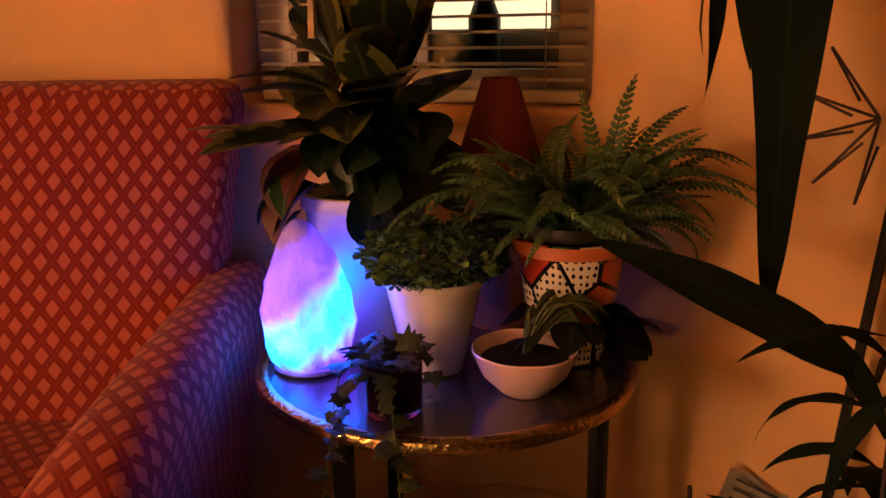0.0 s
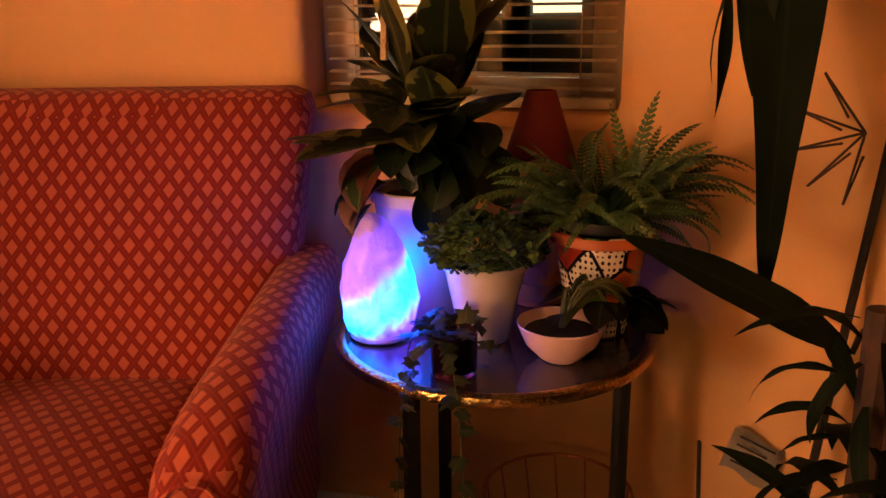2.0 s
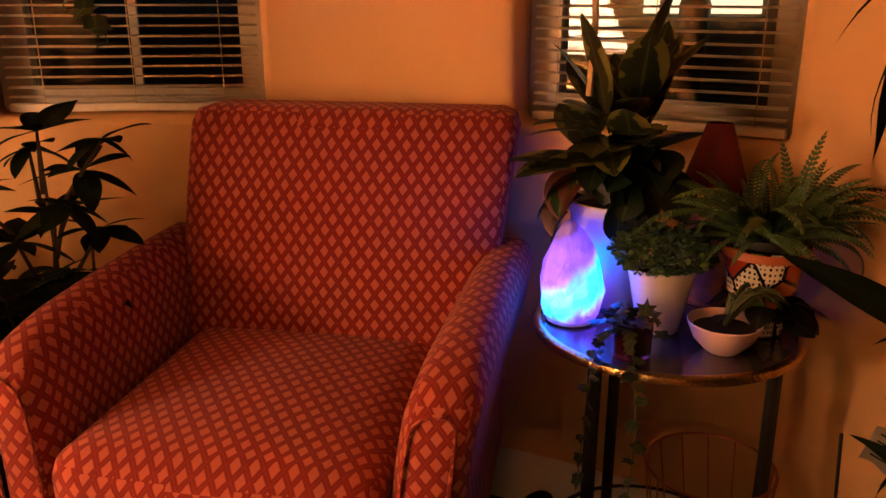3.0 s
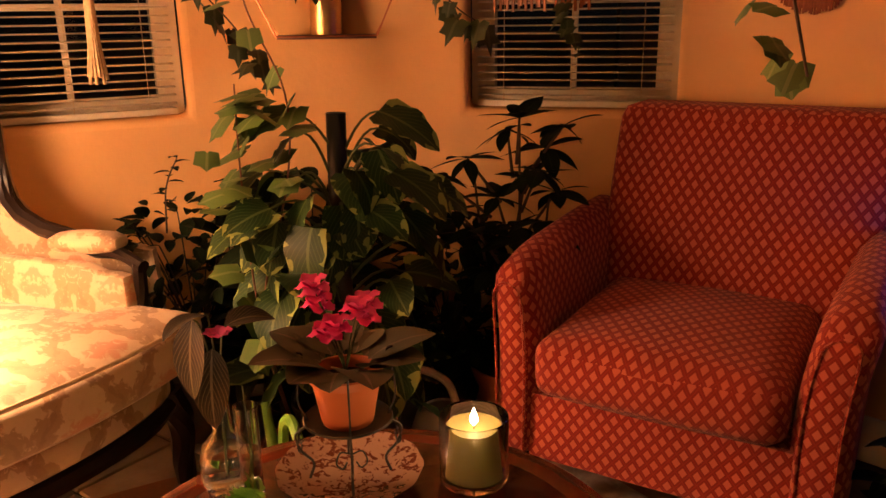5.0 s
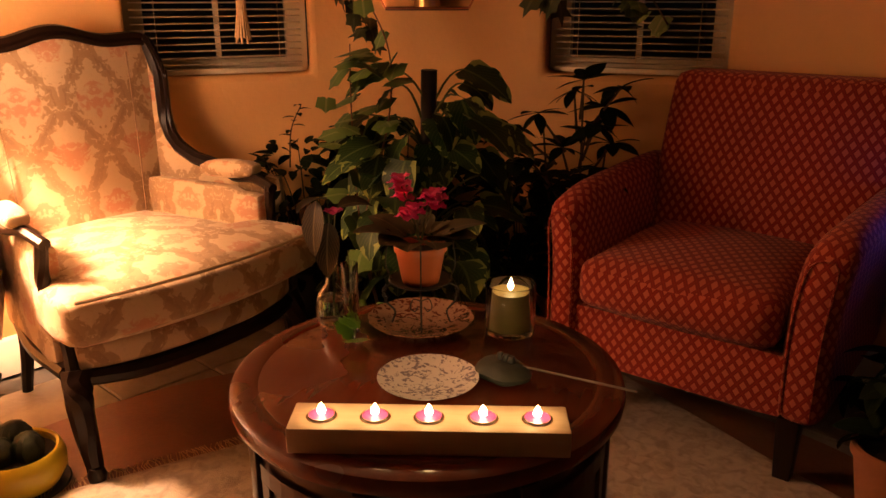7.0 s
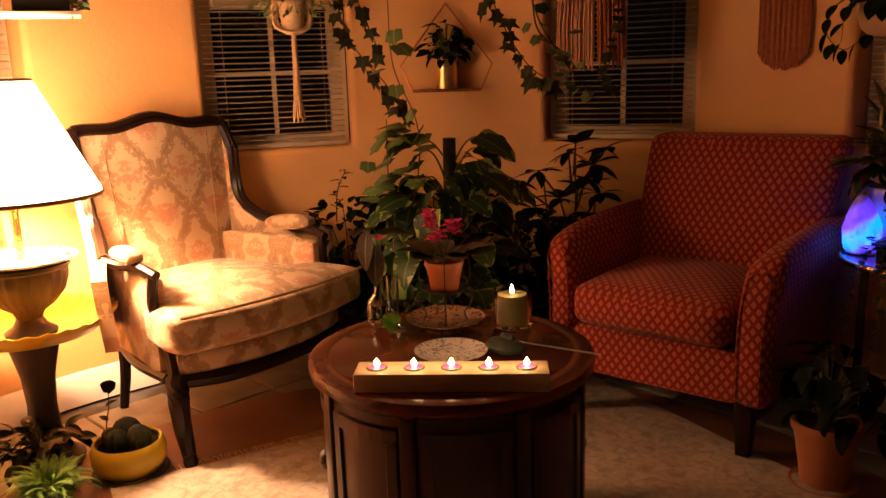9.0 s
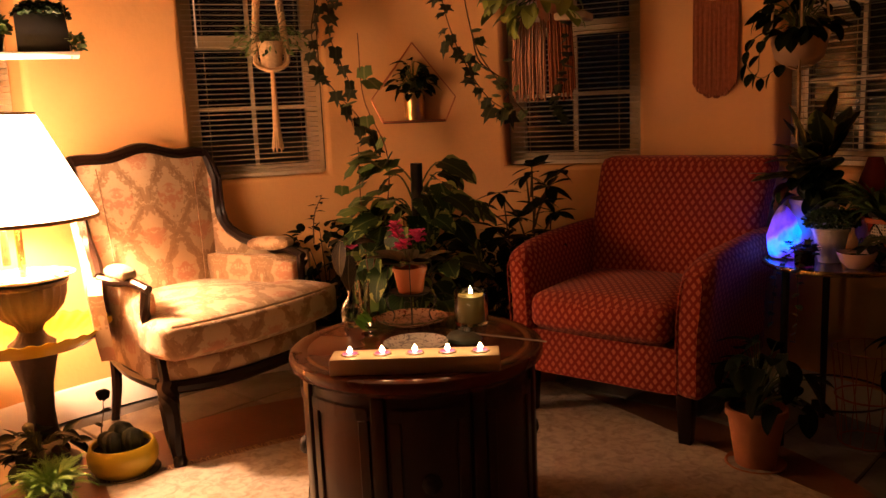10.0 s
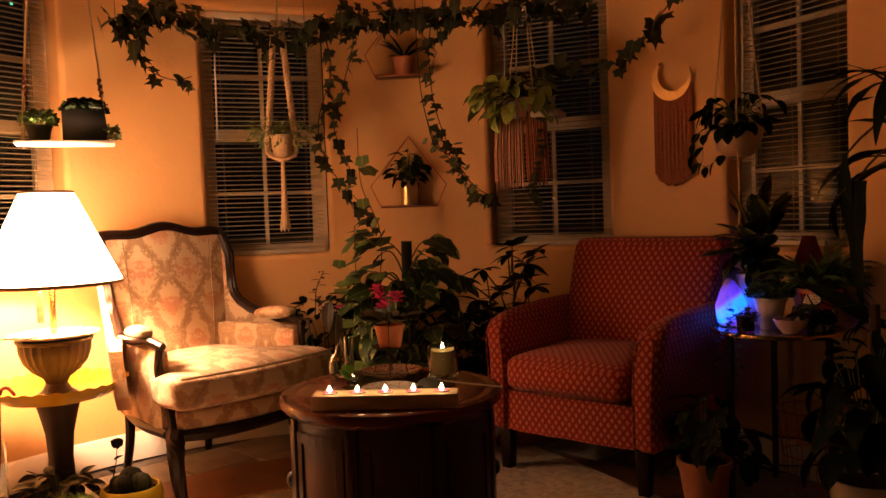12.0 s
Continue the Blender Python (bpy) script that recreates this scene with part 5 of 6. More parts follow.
LOBED = star_leaf(1.0, [(0, 0.66), (25, 0.5), (55, 0.60), (85, 0.46), (125, 0.52), (165, 0.36), (180, 0.24), (195, 0.36), (235, 0.52), (275, 0.46), (305, 0.60), (335, 0.5)])
LOBED.materials.append(leaf_mat("pale_lobed_leaf", (0.13, 0.21, 0.05), (0.085, 0.15, 0.035), (0.22, 0.28, 0.10), None, 0.45))
gv = thing("grape_ivy", pose(-1.40, 0.36, 0), "pale green lobed ivy with long reddish runners trained upward", "potted plant")
pot(gv, 0.07, 0.09, 0.16, M_terra)
run1 = curve_pts([(0, 0, 0.14), (-0.03, -0.05, 0.5), (0.0, 0.02, 0.80), (0.01, 0.02, 1.0), (-0.10, 0.02, 1.2), (-0.16, 0.06, 1.45)], 8)
run2 = curve_pts([(0, 0, 0.14), (-0.03, -0.06, 0.45), (-0.06, -0.06, 0.80), (-0.07, -0.05, 1.02)], 8)
stems(gv, [run1, run2], 0.003, mat("reddish_runner", (0.17, 0.06, 0.03), scale=30))
for ln, n in ((run1, 11), (run2, 14)):
    for k in range(n):
        p = ln[int((0.3 + 0.68 * k / n) * (len(ln) - 1))]
        put_leaf(gv, LOBED, aim(p + Vector((rng.uniform(-0.03, 0.03), rng.uniform(-0.04, 0.02), rng.uniform(-0.02, 0.03))), rng.uniform(200, 400), rng.uniform(-60, 10), rng.uniform(0.055, 0.085), rng.uniform(-25, 25)))
for k in range(16):
    put_leaf(gv, LOBED, aim((-0.05 + rng.uniform(-0.08, 0.08), -0.02 + rng.uniform(-0.08, 0.08), 0.91 + rng.uniform(-0.10, 0.10)), rng.uniform(220, 360), rng.uniform(-50, 0), rng.uniform(0.055, 0.085), rng.uniform(-25, 25)))
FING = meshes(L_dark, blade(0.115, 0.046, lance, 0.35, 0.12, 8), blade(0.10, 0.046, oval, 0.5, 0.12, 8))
sc = thing("umbrella_plant", pose(-1.13, 0.93, 0), "dark umbrella plant with whorled narrow leaves in a floor pot", "potted plant")
pot(sc, 0.09, 0.115, 0.22, M_terra)
rng = random.Random(33)
lines = [curve_pts([(0, 0, 0.2), (0.02, -0.01, 0.5), (0.01, 0.0, 0.88)], 8), curve_pts([(0.01, 0, 0.2), (-0.05, -0.06, 0.5), (-0.08, -0.08, 0.78)], 8), curve_pts([(0, 0, 0.2), (0.06, 0.02, 0.45), (0.10, 0.0, 0.70)], 8)]
whorls = [(0.01, 0, 0.90), (-0.09, -0.09, 0.80), (0.12, 0.0, 0.72), (-0.02, -0.06, 0.70), (0.06, 0.05, 0.82), (-0.12, -0.10, 0.66), (0.05, -0.08, 0.60), (-0.05, 0.04, 0.86), (0.11, 0.05, 0.88), (-0.16, -0.14, 0.76), (0.0, -0.1, 0.52), (0.10, -0.06, 0.78), (-0.10, -0.04, 0.58), (0.02, -0.04, 0.62), (0.12, -0.08, 0.66), (-0.06, -0.10, 0.62), (0.04, -0.02, 0.75), (0.08, -0.1, 0.54)]
for w in whorls:
    lines.append(arc((w[0] * 0.3, w[1] * 0.3, w[2] - 0.12), w, 0.0))
    a0 = rng.uniform(0, 60)
    for k in range(7):
        put_leaf(sc, rng.choice(FING), aim(w, a0 + k * 51.4, rng.uniform(-30, 30), rng.uniform(0.75, 1.15), rng.uniform(-20, 20)))
stems(sc, lines, 0.005, M_bark)
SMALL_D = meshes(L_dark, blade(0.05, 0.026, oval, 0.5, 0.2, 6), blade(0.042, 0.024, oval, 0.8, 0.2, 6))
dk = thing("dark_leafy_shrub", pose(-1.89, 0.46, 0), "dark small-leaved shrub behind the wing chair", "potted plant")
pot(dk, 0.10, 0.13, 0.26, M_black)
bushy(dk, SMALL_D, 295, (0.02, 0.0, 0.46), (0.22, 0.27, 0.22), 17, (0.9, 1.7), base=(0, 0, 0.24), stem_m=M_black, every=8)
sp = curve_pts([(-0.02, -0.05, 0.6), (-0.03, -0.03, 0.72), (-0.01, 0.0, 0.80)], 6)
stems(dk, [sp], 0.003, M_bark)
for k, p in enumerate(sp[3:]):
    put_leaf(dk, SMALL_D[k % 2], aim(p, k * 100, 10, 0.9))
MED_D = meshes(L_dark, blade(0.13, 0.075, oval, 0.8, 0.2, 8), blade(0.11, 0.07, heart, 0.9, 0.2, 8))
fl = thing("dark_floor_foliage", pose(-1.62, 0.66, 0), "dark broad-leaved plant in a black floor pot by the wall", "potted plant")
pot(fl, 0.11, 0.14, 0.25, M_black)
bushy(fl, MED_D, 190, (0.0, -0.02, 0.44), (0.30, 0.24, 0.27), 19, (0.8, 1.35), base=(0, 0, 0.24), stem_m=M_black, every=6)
fl2 = copy_thing(fl, pose(-1.34, 0.92, 0, 0, 0, 130))
fl2.scale = (0.66, 0.66, 0.8)
tagged(fl2, "dark broad-leaved plant by the wall behind the watering can", "potted plant")


def watering_can(m, mt, label):
    w = thing("watering_can", m, label, "watering can")
    part("body", lathe([(0, 0), (0.075, 0), (0.082, 0.01), (0.080, 0.12), (0.066, 0.165), (0.045, 0.18), (0.040, 0.176), (0.06, 0.16), (0.074, 0.118), (0.075, 0.012), (0, 0.008)], 32), mt, w)
    part("handle", tube(curve_pts([(-0.078, 0, 0.05), (-0.15, 0, 0.10), (-0.15, 0, 0.22), (-0.07, 0, 0.285), (0.01, 0, 0.25), (0.04, 0, 0.175)], 8), 0.011, 8), mt, w)
    part("spout", tube(curve_pts([(0.07, 0, 0.04), (0.13, 0, 0.10), (0.20, 0, 0.21)], 6), 0.020, 10, 0.010), mt, w)
    return w


watering_can(pose(-1.19, 0.67, 0.0, 0, 0, 42), M_white_plastic, "white plastic watering can with a looped handle")
watering_can(pose(-1.20, 0.14, 0.11, 0, 0, 150), M_green_plastic, "lime green plastic watering can with a looped handle")
def wooden_crate(x, y):
    st = thing("wooden_crate", pose(x, y, 0, 0, 0, 20), "low dark wooden crate under the lime watering can", "crate")
    for s in (-1, 1):
        part("side_board", box((-0.11, s * 0.10 - 0.007, 0.0), (0.11, s * 0.10 + 0.007, 0.098), 0.002), M_dkwood, st)
        part("end_board", box((s * 0.103 - 0.007, -0.092, 0.0), (s * 0.103 + 0.007, 0.092, 0.098), 0.002), M_dkwood, st)
    part("lid_board", box((-0.115, -0.112, 0.0985), (0.115, 0.112, 0.109), 0.002), M_dkwood, st)


wooden_crate(-1.20, 0.14)

# ---- side table plants ----
bg = thing("broadleaf_plant", pose(-0.070, 1.103, SZ + 0.001), "broad paddle-leaved plant in a large white ceramic pot", "potted plant")
pot(bg, 0.056, 0.078, 0.19, M_ceramic)
PADD = meshes(L_croton, blade(0.21, 0.072, paddle, 0.35, 0.12, 10), blade(0.17, 0.068, paddle, 0.6, 0.15, 10), blade(0.13, 0.075, paddle, 0.9, 0.2, 9), blade(0.24, 0.070, paddle, 0.25, 0.1, 10))
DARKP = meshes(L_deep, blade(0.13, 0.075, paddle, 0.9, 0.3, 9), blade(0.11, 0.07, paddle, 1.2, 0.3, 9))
rng = random.Random(5)
for k in range(9):
    put_leaf(bg, PADD[(0, 3)[k % 2]], aim((rng.uniform(-0.02, 0.03), rng.uniform(-0.03, 0.0), 0.27 + 0.008 * k), 30 + k * 41, rng.uniform(48, 78), rng.uniform(0.85, 1.1), rng.uniform(-25, 25)))
for k in range(22):
    put_leaf(bg, PADD[k % 4], aim((rng.uniform(-0.03, 0.03), -0.03, 0.265 + rng.uniform(-0.02, 0.05)), 165 + rng.uniform(-75, 160), rng.uniform(6, 46), rng.uniform(0.75, 1.0), rng.uniform(-25, 25)))
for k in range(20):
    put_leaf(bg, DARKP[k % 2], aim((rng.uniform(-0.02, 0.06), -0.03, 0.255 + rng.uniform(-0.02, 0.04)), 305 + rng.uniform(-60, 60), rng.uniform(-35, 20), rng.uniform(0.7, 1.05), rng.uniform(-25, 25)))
REDL = meshes(L_redleaf, blade(0.10, 0.08, oval, 1.4, 0.5, 8))
for az, z in ((190, 0.24), (215, 0.20), (232, 0.235)):
    put_leaf(bg, REDL[0], aim((-0.05, -0.03, z), az, -15, 1.0))
VARL = meshes(L_var, blade(0.09, 0.05, oval, 0.9, 0.3, 8))
for az, z, el in ((205, 0.20, -40), (190, 0.17, -50), (255, 0.235, -30), (180, 0.21, -25), (198, 0.15, -60)):
    put_leaf(bg, VARL[0], aim((-0.075, -0.03, z), az, el, 0.95))
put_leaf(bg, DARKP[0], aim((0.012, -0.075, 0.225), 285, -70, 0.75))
stems(bg, [arc((0, 0, 0.17), (rng.uniform(-0.03, 0.04), rng.uniform(-0.04, 0.0), 0.30), 0) for k in range(7)], 0.007)
# small red lamp behind
rl = thing("small_red_lamp", pose(0.100, 1.145, SZ + 0.001), "small unlit lamp with a red conical shade and copper base", "lamp")
part("base", lathe([(0, 0), (0.04, 0), (0.044, 0.01), (0.03, 0.03), (0.05, 0.07), (0.055, 0.12), (0.035, 0.17), (0.012, 0.19), (0.01, 0.24), (0, 0.24)], 28), M_terra, rl)
part("shade", add_lathe(bmesh.new(), [(0.019, 0.325), (0.022, 0.325), (0.057, 0.215), (0.055, 0.213), (0.019, 0.322)], 36), M_redshade, rl, "red fabric shade")
# fern in a painted pot


def talavera():
    m = bpy.data.materials.new("painted_talavera_glaze")
    m.use_nodes = True
    nt = m.node_tree
    p = nt.nodes["Principled BSDF"]
    tc = nt.nodes.new("ShaderNodeTexCoord")
    sep = nt.nodes.new("ShaderNodeSeparateXYZ")
    nt.links.new(tc.outputs["Object"], sep.inputs[0])
    ang = math_node(nt, "ARCTAN2", sep.outputs[1], sep.outputs[0])
    comb = nt.nodes.new("ShaderNodeCombineXYZ")
    nt.links.new(math_node(nt, "MULTIPLY", ang, 0.075), comb.inputs[0])
    nt.links.new(sep.outputs[2], comb.inputs[1])
    dots = nt.nodes.new("ShaderNodeTexVoronoi")
    dots.inputs["Scale"].default_value, dots.inputs["Randomness"].default_value = 105, 0.25
    nt.links.new(comb.outputs[0], dots.inputs["Vector"])
    dot = math_node(nt, "LESS_THAN", dots.outputs["Distance"], 0.30)
    cells = nt.nodes.new("ShaderNodeTexVoronoi")
    cells.inputs["Scale"].default_value = 17
    nt.links.new(comb.outputs[0], cells.inputs["Vector"])
    edge = nt.nodes.new("ShaderNodeTexVoronoi")
    edge.feature = "DISTANCE_TO_EDGE"
    edge.inputs["Scale"].default_value = 17
    nt.links.new(comb.outputs[0], edge.inputs["Vector"])
    rgb = nt.nodes.new("ShaderNodeSeparateColor")
    nt.links.new(cells.outputs["Color"], rgb.inputs[0])
    c = mix_node(nt, dot, (0.78, 0.70, 0.55), (0.03, 0.02, 0.02))
    c = mix_node(nt, math_node(nt, "GREATER_THAN", rgb.outputs[0], 0.42), c, (0.62, 0.15, 0.04))
    c = mix_node(nt, math_node(nt, "GREATER_THAN", rgb.outputs[0], 0.66), c, (0.08, 0.19, 0.045))
    c = mix_node(nt, math_node(nt, "GREATER_THAN", rgb.outputs[0], 0.84), c, (0.45, 0.05, 0.02))
    c = mix_node(nt, math_node(nt, "LESS_THAN", edge.outputs["Distance"], 0.045), c, (0.012, 0.01, 0.012))
    nt.links.new(c, p.inputs["Base Color"])
    p.inputs["Roughness"].default_value = 0.2
    p.inputs["Coat Weight"].default_value = 0.5
    return m


fn = thing("boston_fern", pose(0.180, 1.022, SZ + 0.001), "boston fern in a painted floral terracotta pot", "potted plant")
pot(fn, 0.042, 0.066, 0.150, talavera(), 0.006)
part("rim_band", add_lathe(bmesh.new(), [(0.0698, 0.134), (0.0715, 0.1355), (0.0715, 0.146), (0.0698, 0.1485)], 36), M_orangepot, fn, "orange glazed rim band")
rng = random.Random(6)
for k in range(150):
    az = k * 137.5 + rng.uniform(-15, 15)
    el = rng.uniform(-12, 74) if math.sin(radians(az)) > -0.25 else rng.uniform(30, 74)
    part("frond", rng.choice(FRONDS), None, fn, m=aim((0.035 * math.cos(radians(az)), 0.035 * math.sin(radians(az)), 0.16), az, el, rng.uniform(0.5, 0.98), rng.choice((-1, 1)) * rng.uniform(10, 75)))
part("inner_pot", lathe([(0, 0.151), (0.058, 0.151), (0.060, 0.156), (0.058, 0.166), (0.054, 0.166), (0.053, 0.158), (0, 0.157)], 32), M_black, fn, "black plastic liner pot")
for az, sc in ((50, 1.12), (110, 1.02)):
    part("frond", FRONDS[1], None, fn, m=aim((0.03, -0.02, 0.15), az, 85, sc))
# small clump in white pot
cp = thing("baby_tears_plant", pose(0.02, 0.985, SZ + 0.001), "dense small-leaved green plant spilling over a white pot", "potted plant")
pot(cp, 0.035, 0.056, 0.112, M_ceramic, 0.003)


def clump(n, rad, size, seed, zc, squash):
    rng = random.Random(seed)
    bm = bmesh.new()
    uv = bm.loops.layers.uv.verify()
    for k in range(n):
        az, u = rng.uniform(0, 2 * math.pi), rng.uniform(-0.35, 1)
        f = rng.uniform(0.72, 1.0) * (1 + 0.18 * noise.noise(Vector((math.cos(az) * 2, math.sin(az) * 2, u * 2 + seed))))
        w = math.sqrt(max(0, 1 - u * u * 0.9))
        p = Vector((rad * w * math.cos(az) * f, rad * w * math.sin(az) * f, zc + rad * squash * u * f))
        m = aim(p, math.degrees(az) + rng.uniform(-60, 60), rng.uniform(-30, 50), rng.uniform(0.7, 1.3) * size, rng.uniform(-50, 50))
        vs_ = [bm.verts.new(m @ Vector(q)) for q in ((0, 0, 0), (-0.45, 0.35, 0.1), (-0.35, 0.85, 0.05), (0, 1.05, -0.05), (0.35, 0.85, 0.05), (0.45, 0.35, 0.1))]
        fc = bm.faces.new(vs_)
        for lp in fc.loops:
            lp[uv].uv = (0.3, 0.5)
    return bm


tagged(part("foliage", clump(2600, 0.080, 0.0092, 9, 0.130, 0.50), L_clump, cp, "dense tiny green leaves"), kind="stuff")
# pink bowl with begonia
pb = thing("begonia_bowl", pose(0.120, 0.918, SZ + 0.001), "dark mottled begonia in a pale pink scalloped bowl", "potted plant")
part("bowl", lathe([(0, 0), (0.025, 0), (0.030, 0.005), (0.046, 0.022), (0.057, 0.048), (0.056, 0.050), (0.052, 0.045), (0.042, 0.026), (0, 0.022)], 60, lambda r, z, a, i: (r * (1 + 0.02 * abs(math.sin(a * 4))), z)), M_pinkbowl, pb)
part("soil", lathe([(0, 0.042), (0.03, 0.040), (0.048, 0.037), (0, 0.035)], 24), M_soil, pb)
BEG = meshes(leaf_mat("mottled_begonia_leaf", (0.005, 0.006, 0.004), (0.008, 0.009, 0.006), (0.025, 0.028, 0.022), None, 0.5, 0.2, spec=0.12), blade(0.075, 0.064, oval, 0.5, 0.15, 8), blade(0.06, 0.054, oval, 0.8, 0.15, 8))
bushy(pb, BEG, 24, (0.055, 0.045, 0.056), (0.062, 0.045, 0.020), 44, (0.6, 0.85), (-25, 15), (0, 0, 0.04), -0.2)
# ivy in a small patterned glass
iv = thing("ivy_cutting", pose(-0.018, 0.868, SZ + 0.001), "small trailing ivy in a red patterned glass", "potted plant")
part("glass", lathe([(0, 0), (0.028, 0), (0.030, 0.004), (0.031, 0.055), (0.029, 0.055), (0.028, 0.006), (0, 0.005)], 28), glass_mat("red_brown_glass", (0.35, 0.06, 0.03), 0.05), iv)
part("soil", lathe([(0, 0.006), (0.027, 0.007), (0.0275, 0.045), (0, 0.047)], 20), M_soil, iv)
rng = random.Random(14)
lines = []
for ctrl in ([(0, 0, 0.045), (-0.03, -0.02, 0.05), (-0.05, -0.035, 0.01), (-0.055, -0.065, 0.0), (-0.06, -0.085, -0.06), (-0.065, -0.088, -0.17)],
             [(0, 0, 0.045), (0.0, -0.03, 0.05), (0.005, -0.06, 0.01), (0.01, -0.085, -0.01), (0.015, -0.09, -0.12), (0.01, -0.095, -0.22)],
             [(0, 0, 0.045), (-0.02, 0.01, 0.06), (-0.05, 0.0, 0.045), (-0.06, -0.02, 0.008)]):
    ln = curve_pts(ctrl, 7)
    lines.append(ln)
    for p in ln[3::2]:
        put_leaf(iv, IVY2, aim(p, rng.uniform(180, 360), rng.uniform(-50, 20), rng.uniform(0.017, 0.028), rng.uniform(-30, 30)))
for k in range(26):
    put_leaf(iv, IVY, aim((rng.uniform(-0.045, 0.05), rng.uniform(-0.03, 0.04), rng.uniform(0.045, 0.075)), rng.uniform(0, 360), rng.uniform(-20, 50), rng.uniform(0.02, 0.032)))
stems(iv, lines, 0.0012)
# wire basket, tag and small plant under the side table
wb = thing("copper_wire_basket", pose(0.135, 1.05, 0.0, 0, 0, 20), "copper wire basket on the floor under the side table", "basket")
for z, r in ((0.004, 0.085), (0.16, 0.10), (0.32, 0.115)):
    part("ring", tube([(r * math.cos(a), r * math.sin(a), z) for a in (2 * math.pi * k / 28 for k in range(29))], 0.003, 5), M_copper, wb)
for k in range(14):
    a = 2 * math.pi * k / 14
    part("rib", tube([(0.085 * math.cos(a), 0.085 * math.sin(a), 0.004), (0.115 * math.cos(a + 0.3), 0.115 * math.sin(a + 0.3), 0.32)], 0.002, 4), M_copper, wb)
tg = thing("plant_tag", pose(0.335, 1.00, 0, 0, 0, -20) @ Matrix.Diagonal((1, 1, 1.1, 1)), "crumpled pale printed tag on a thin black stake", "plant tag")
part("foot", lathe([(0, 0), (0.05, 0), (0.052, 0.006), (0.02, 0.012), (0, 0.013)], 20), M_iron, tg)
part("stake", tube(curve_pts([(0, 0, 0.012), (0.006, 0.004, 0.2), (-0.004, 0.002, 0.40)], 6), 0.003, 6), M_iron, tg)
lb_ = bmesh.new()
gr = [[lb_.verts.new((-0.045 + 0.011 * i, -0.006 + 0.004 * math.sin(i * 1.3 + j * 0.9), 0.345 + 0.012 * j + 0.004 * math.sin(i * 0.9))) for j in range(6)] for i in range(8)]
for i in range(7):
    for j in range(5):
        lb_.faces.new((gr[i][j], gr[i + 1][j], gr[i + 1][j + 1], gr[i][j + 1]))
bmesh.ops.solidify(lb_, geom=lb_.faces[:], thickness=0.0012)
lab = part("label", lb_, M_paper, tg, "pale printed label", m=pose(0, 0, 0.125, -18, 18, 0) @ pose(0, 0, -0.125))
for k in range(4):
    part("text_bar", box((-0.034, -0.0125, 0.395 - 0.012 * k), (0.02 - 0.008 * (k % 2), -0.0118, 0.398 - 0.012 * k)), M_black, lab)

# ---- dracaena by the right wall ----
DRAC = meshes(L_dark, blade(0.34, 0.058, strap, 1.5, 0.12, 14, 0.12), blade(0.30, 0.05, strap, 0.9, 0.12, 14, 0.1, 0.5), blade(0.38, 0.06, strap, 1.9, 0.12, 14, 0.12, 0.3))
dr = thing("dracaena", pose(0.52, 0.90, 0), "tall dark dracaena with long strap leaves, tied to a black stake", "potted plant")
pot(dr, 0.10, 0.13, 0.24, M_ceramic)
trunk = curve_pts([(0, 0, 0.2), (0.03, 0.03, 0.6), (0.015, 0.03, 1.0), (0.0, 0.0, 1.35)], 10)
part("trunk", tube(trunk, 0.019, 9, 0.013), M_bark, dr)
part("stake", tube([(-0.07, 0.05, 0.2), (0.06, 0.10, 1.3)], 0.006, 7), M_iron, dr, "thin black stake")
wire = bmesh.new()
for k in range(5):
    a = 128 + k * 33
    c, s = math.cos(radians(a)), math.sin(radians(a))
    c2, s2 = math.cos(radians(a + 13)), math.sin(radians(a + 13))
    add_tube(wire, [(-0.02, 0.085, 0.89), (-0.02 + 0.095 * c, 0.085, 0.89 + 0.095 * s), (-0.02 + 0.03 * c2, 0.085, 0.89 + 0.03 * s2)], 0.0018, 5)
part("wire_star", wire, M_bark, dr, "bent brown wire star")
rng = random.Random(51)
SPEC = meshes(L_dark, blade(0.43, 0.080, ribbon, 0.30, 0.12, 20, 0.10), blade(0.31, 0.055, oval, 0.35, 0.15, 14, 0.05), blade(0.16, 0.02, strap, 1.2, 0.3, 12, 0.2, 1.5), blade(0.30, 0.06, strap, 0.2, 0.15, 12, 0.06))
hand_leaves = [((-0.172, -0.027, 1.115), 268, -84, 0, 1.0, 12), ((-0.070, -0.07, 0.655), 186, 33, 1, 1.0, -50), ((-0.235, -0.03, 1.06), 262, -75, 2, 1.0, 0), ((-0.205, -0.02, 1.20), 272, -85, 3, 0.85, 20)]
lines = []
for p, az, el, k, s, ro in hand_leaves:
    put_leaf(dr, SPEC[k], aim(p, az, el, s, ro))
    lines.append(arc((0.0, 0.02, p[2] + (0.12 if p[2] > 1 else -0.06)), p, 0.04))
for k in range(34):
    az = rng.uniform(0, 360)
    z = rng.uniform(1.15, 1.5)
    put_leaf(dr, rng.choice(DRAC), aim((0.02 * math.cos(radians(az)), 0.02 * math.sin(radians(az)), z), az, rng.uniform(-15, 65), rng.uniform(0.7, 1.0), rng.uniform(-20, 20)))
stems(dr, lines, 0.006, M_bark)
dl = thing("low_dracaena", pose(0.435, 0.745, 0), "low dark strap-leaved plant in a white pot on the floor", "potted plant")
pot(dl, 0.09, 0.12, 0.20, M_ceramic)
# Leaf count raised so dark leaves stand in for the corner's shade.
for k in range(52):
    az = k * 137.5
    put_leaf(dl, rng.choice(DRAC), aim((0.02 * math.cos(radians(az)), 0.02 * math.sin(radians(az)), 0.26 + 0.0092 * k), az, rng.uniform(-25, 45), rng.uniform(0.40, 0.62) * (0.72 if k > 24 and math.cos(radians(az)) < -0.2 else 1.0), rng.uniform(-20, 20)))
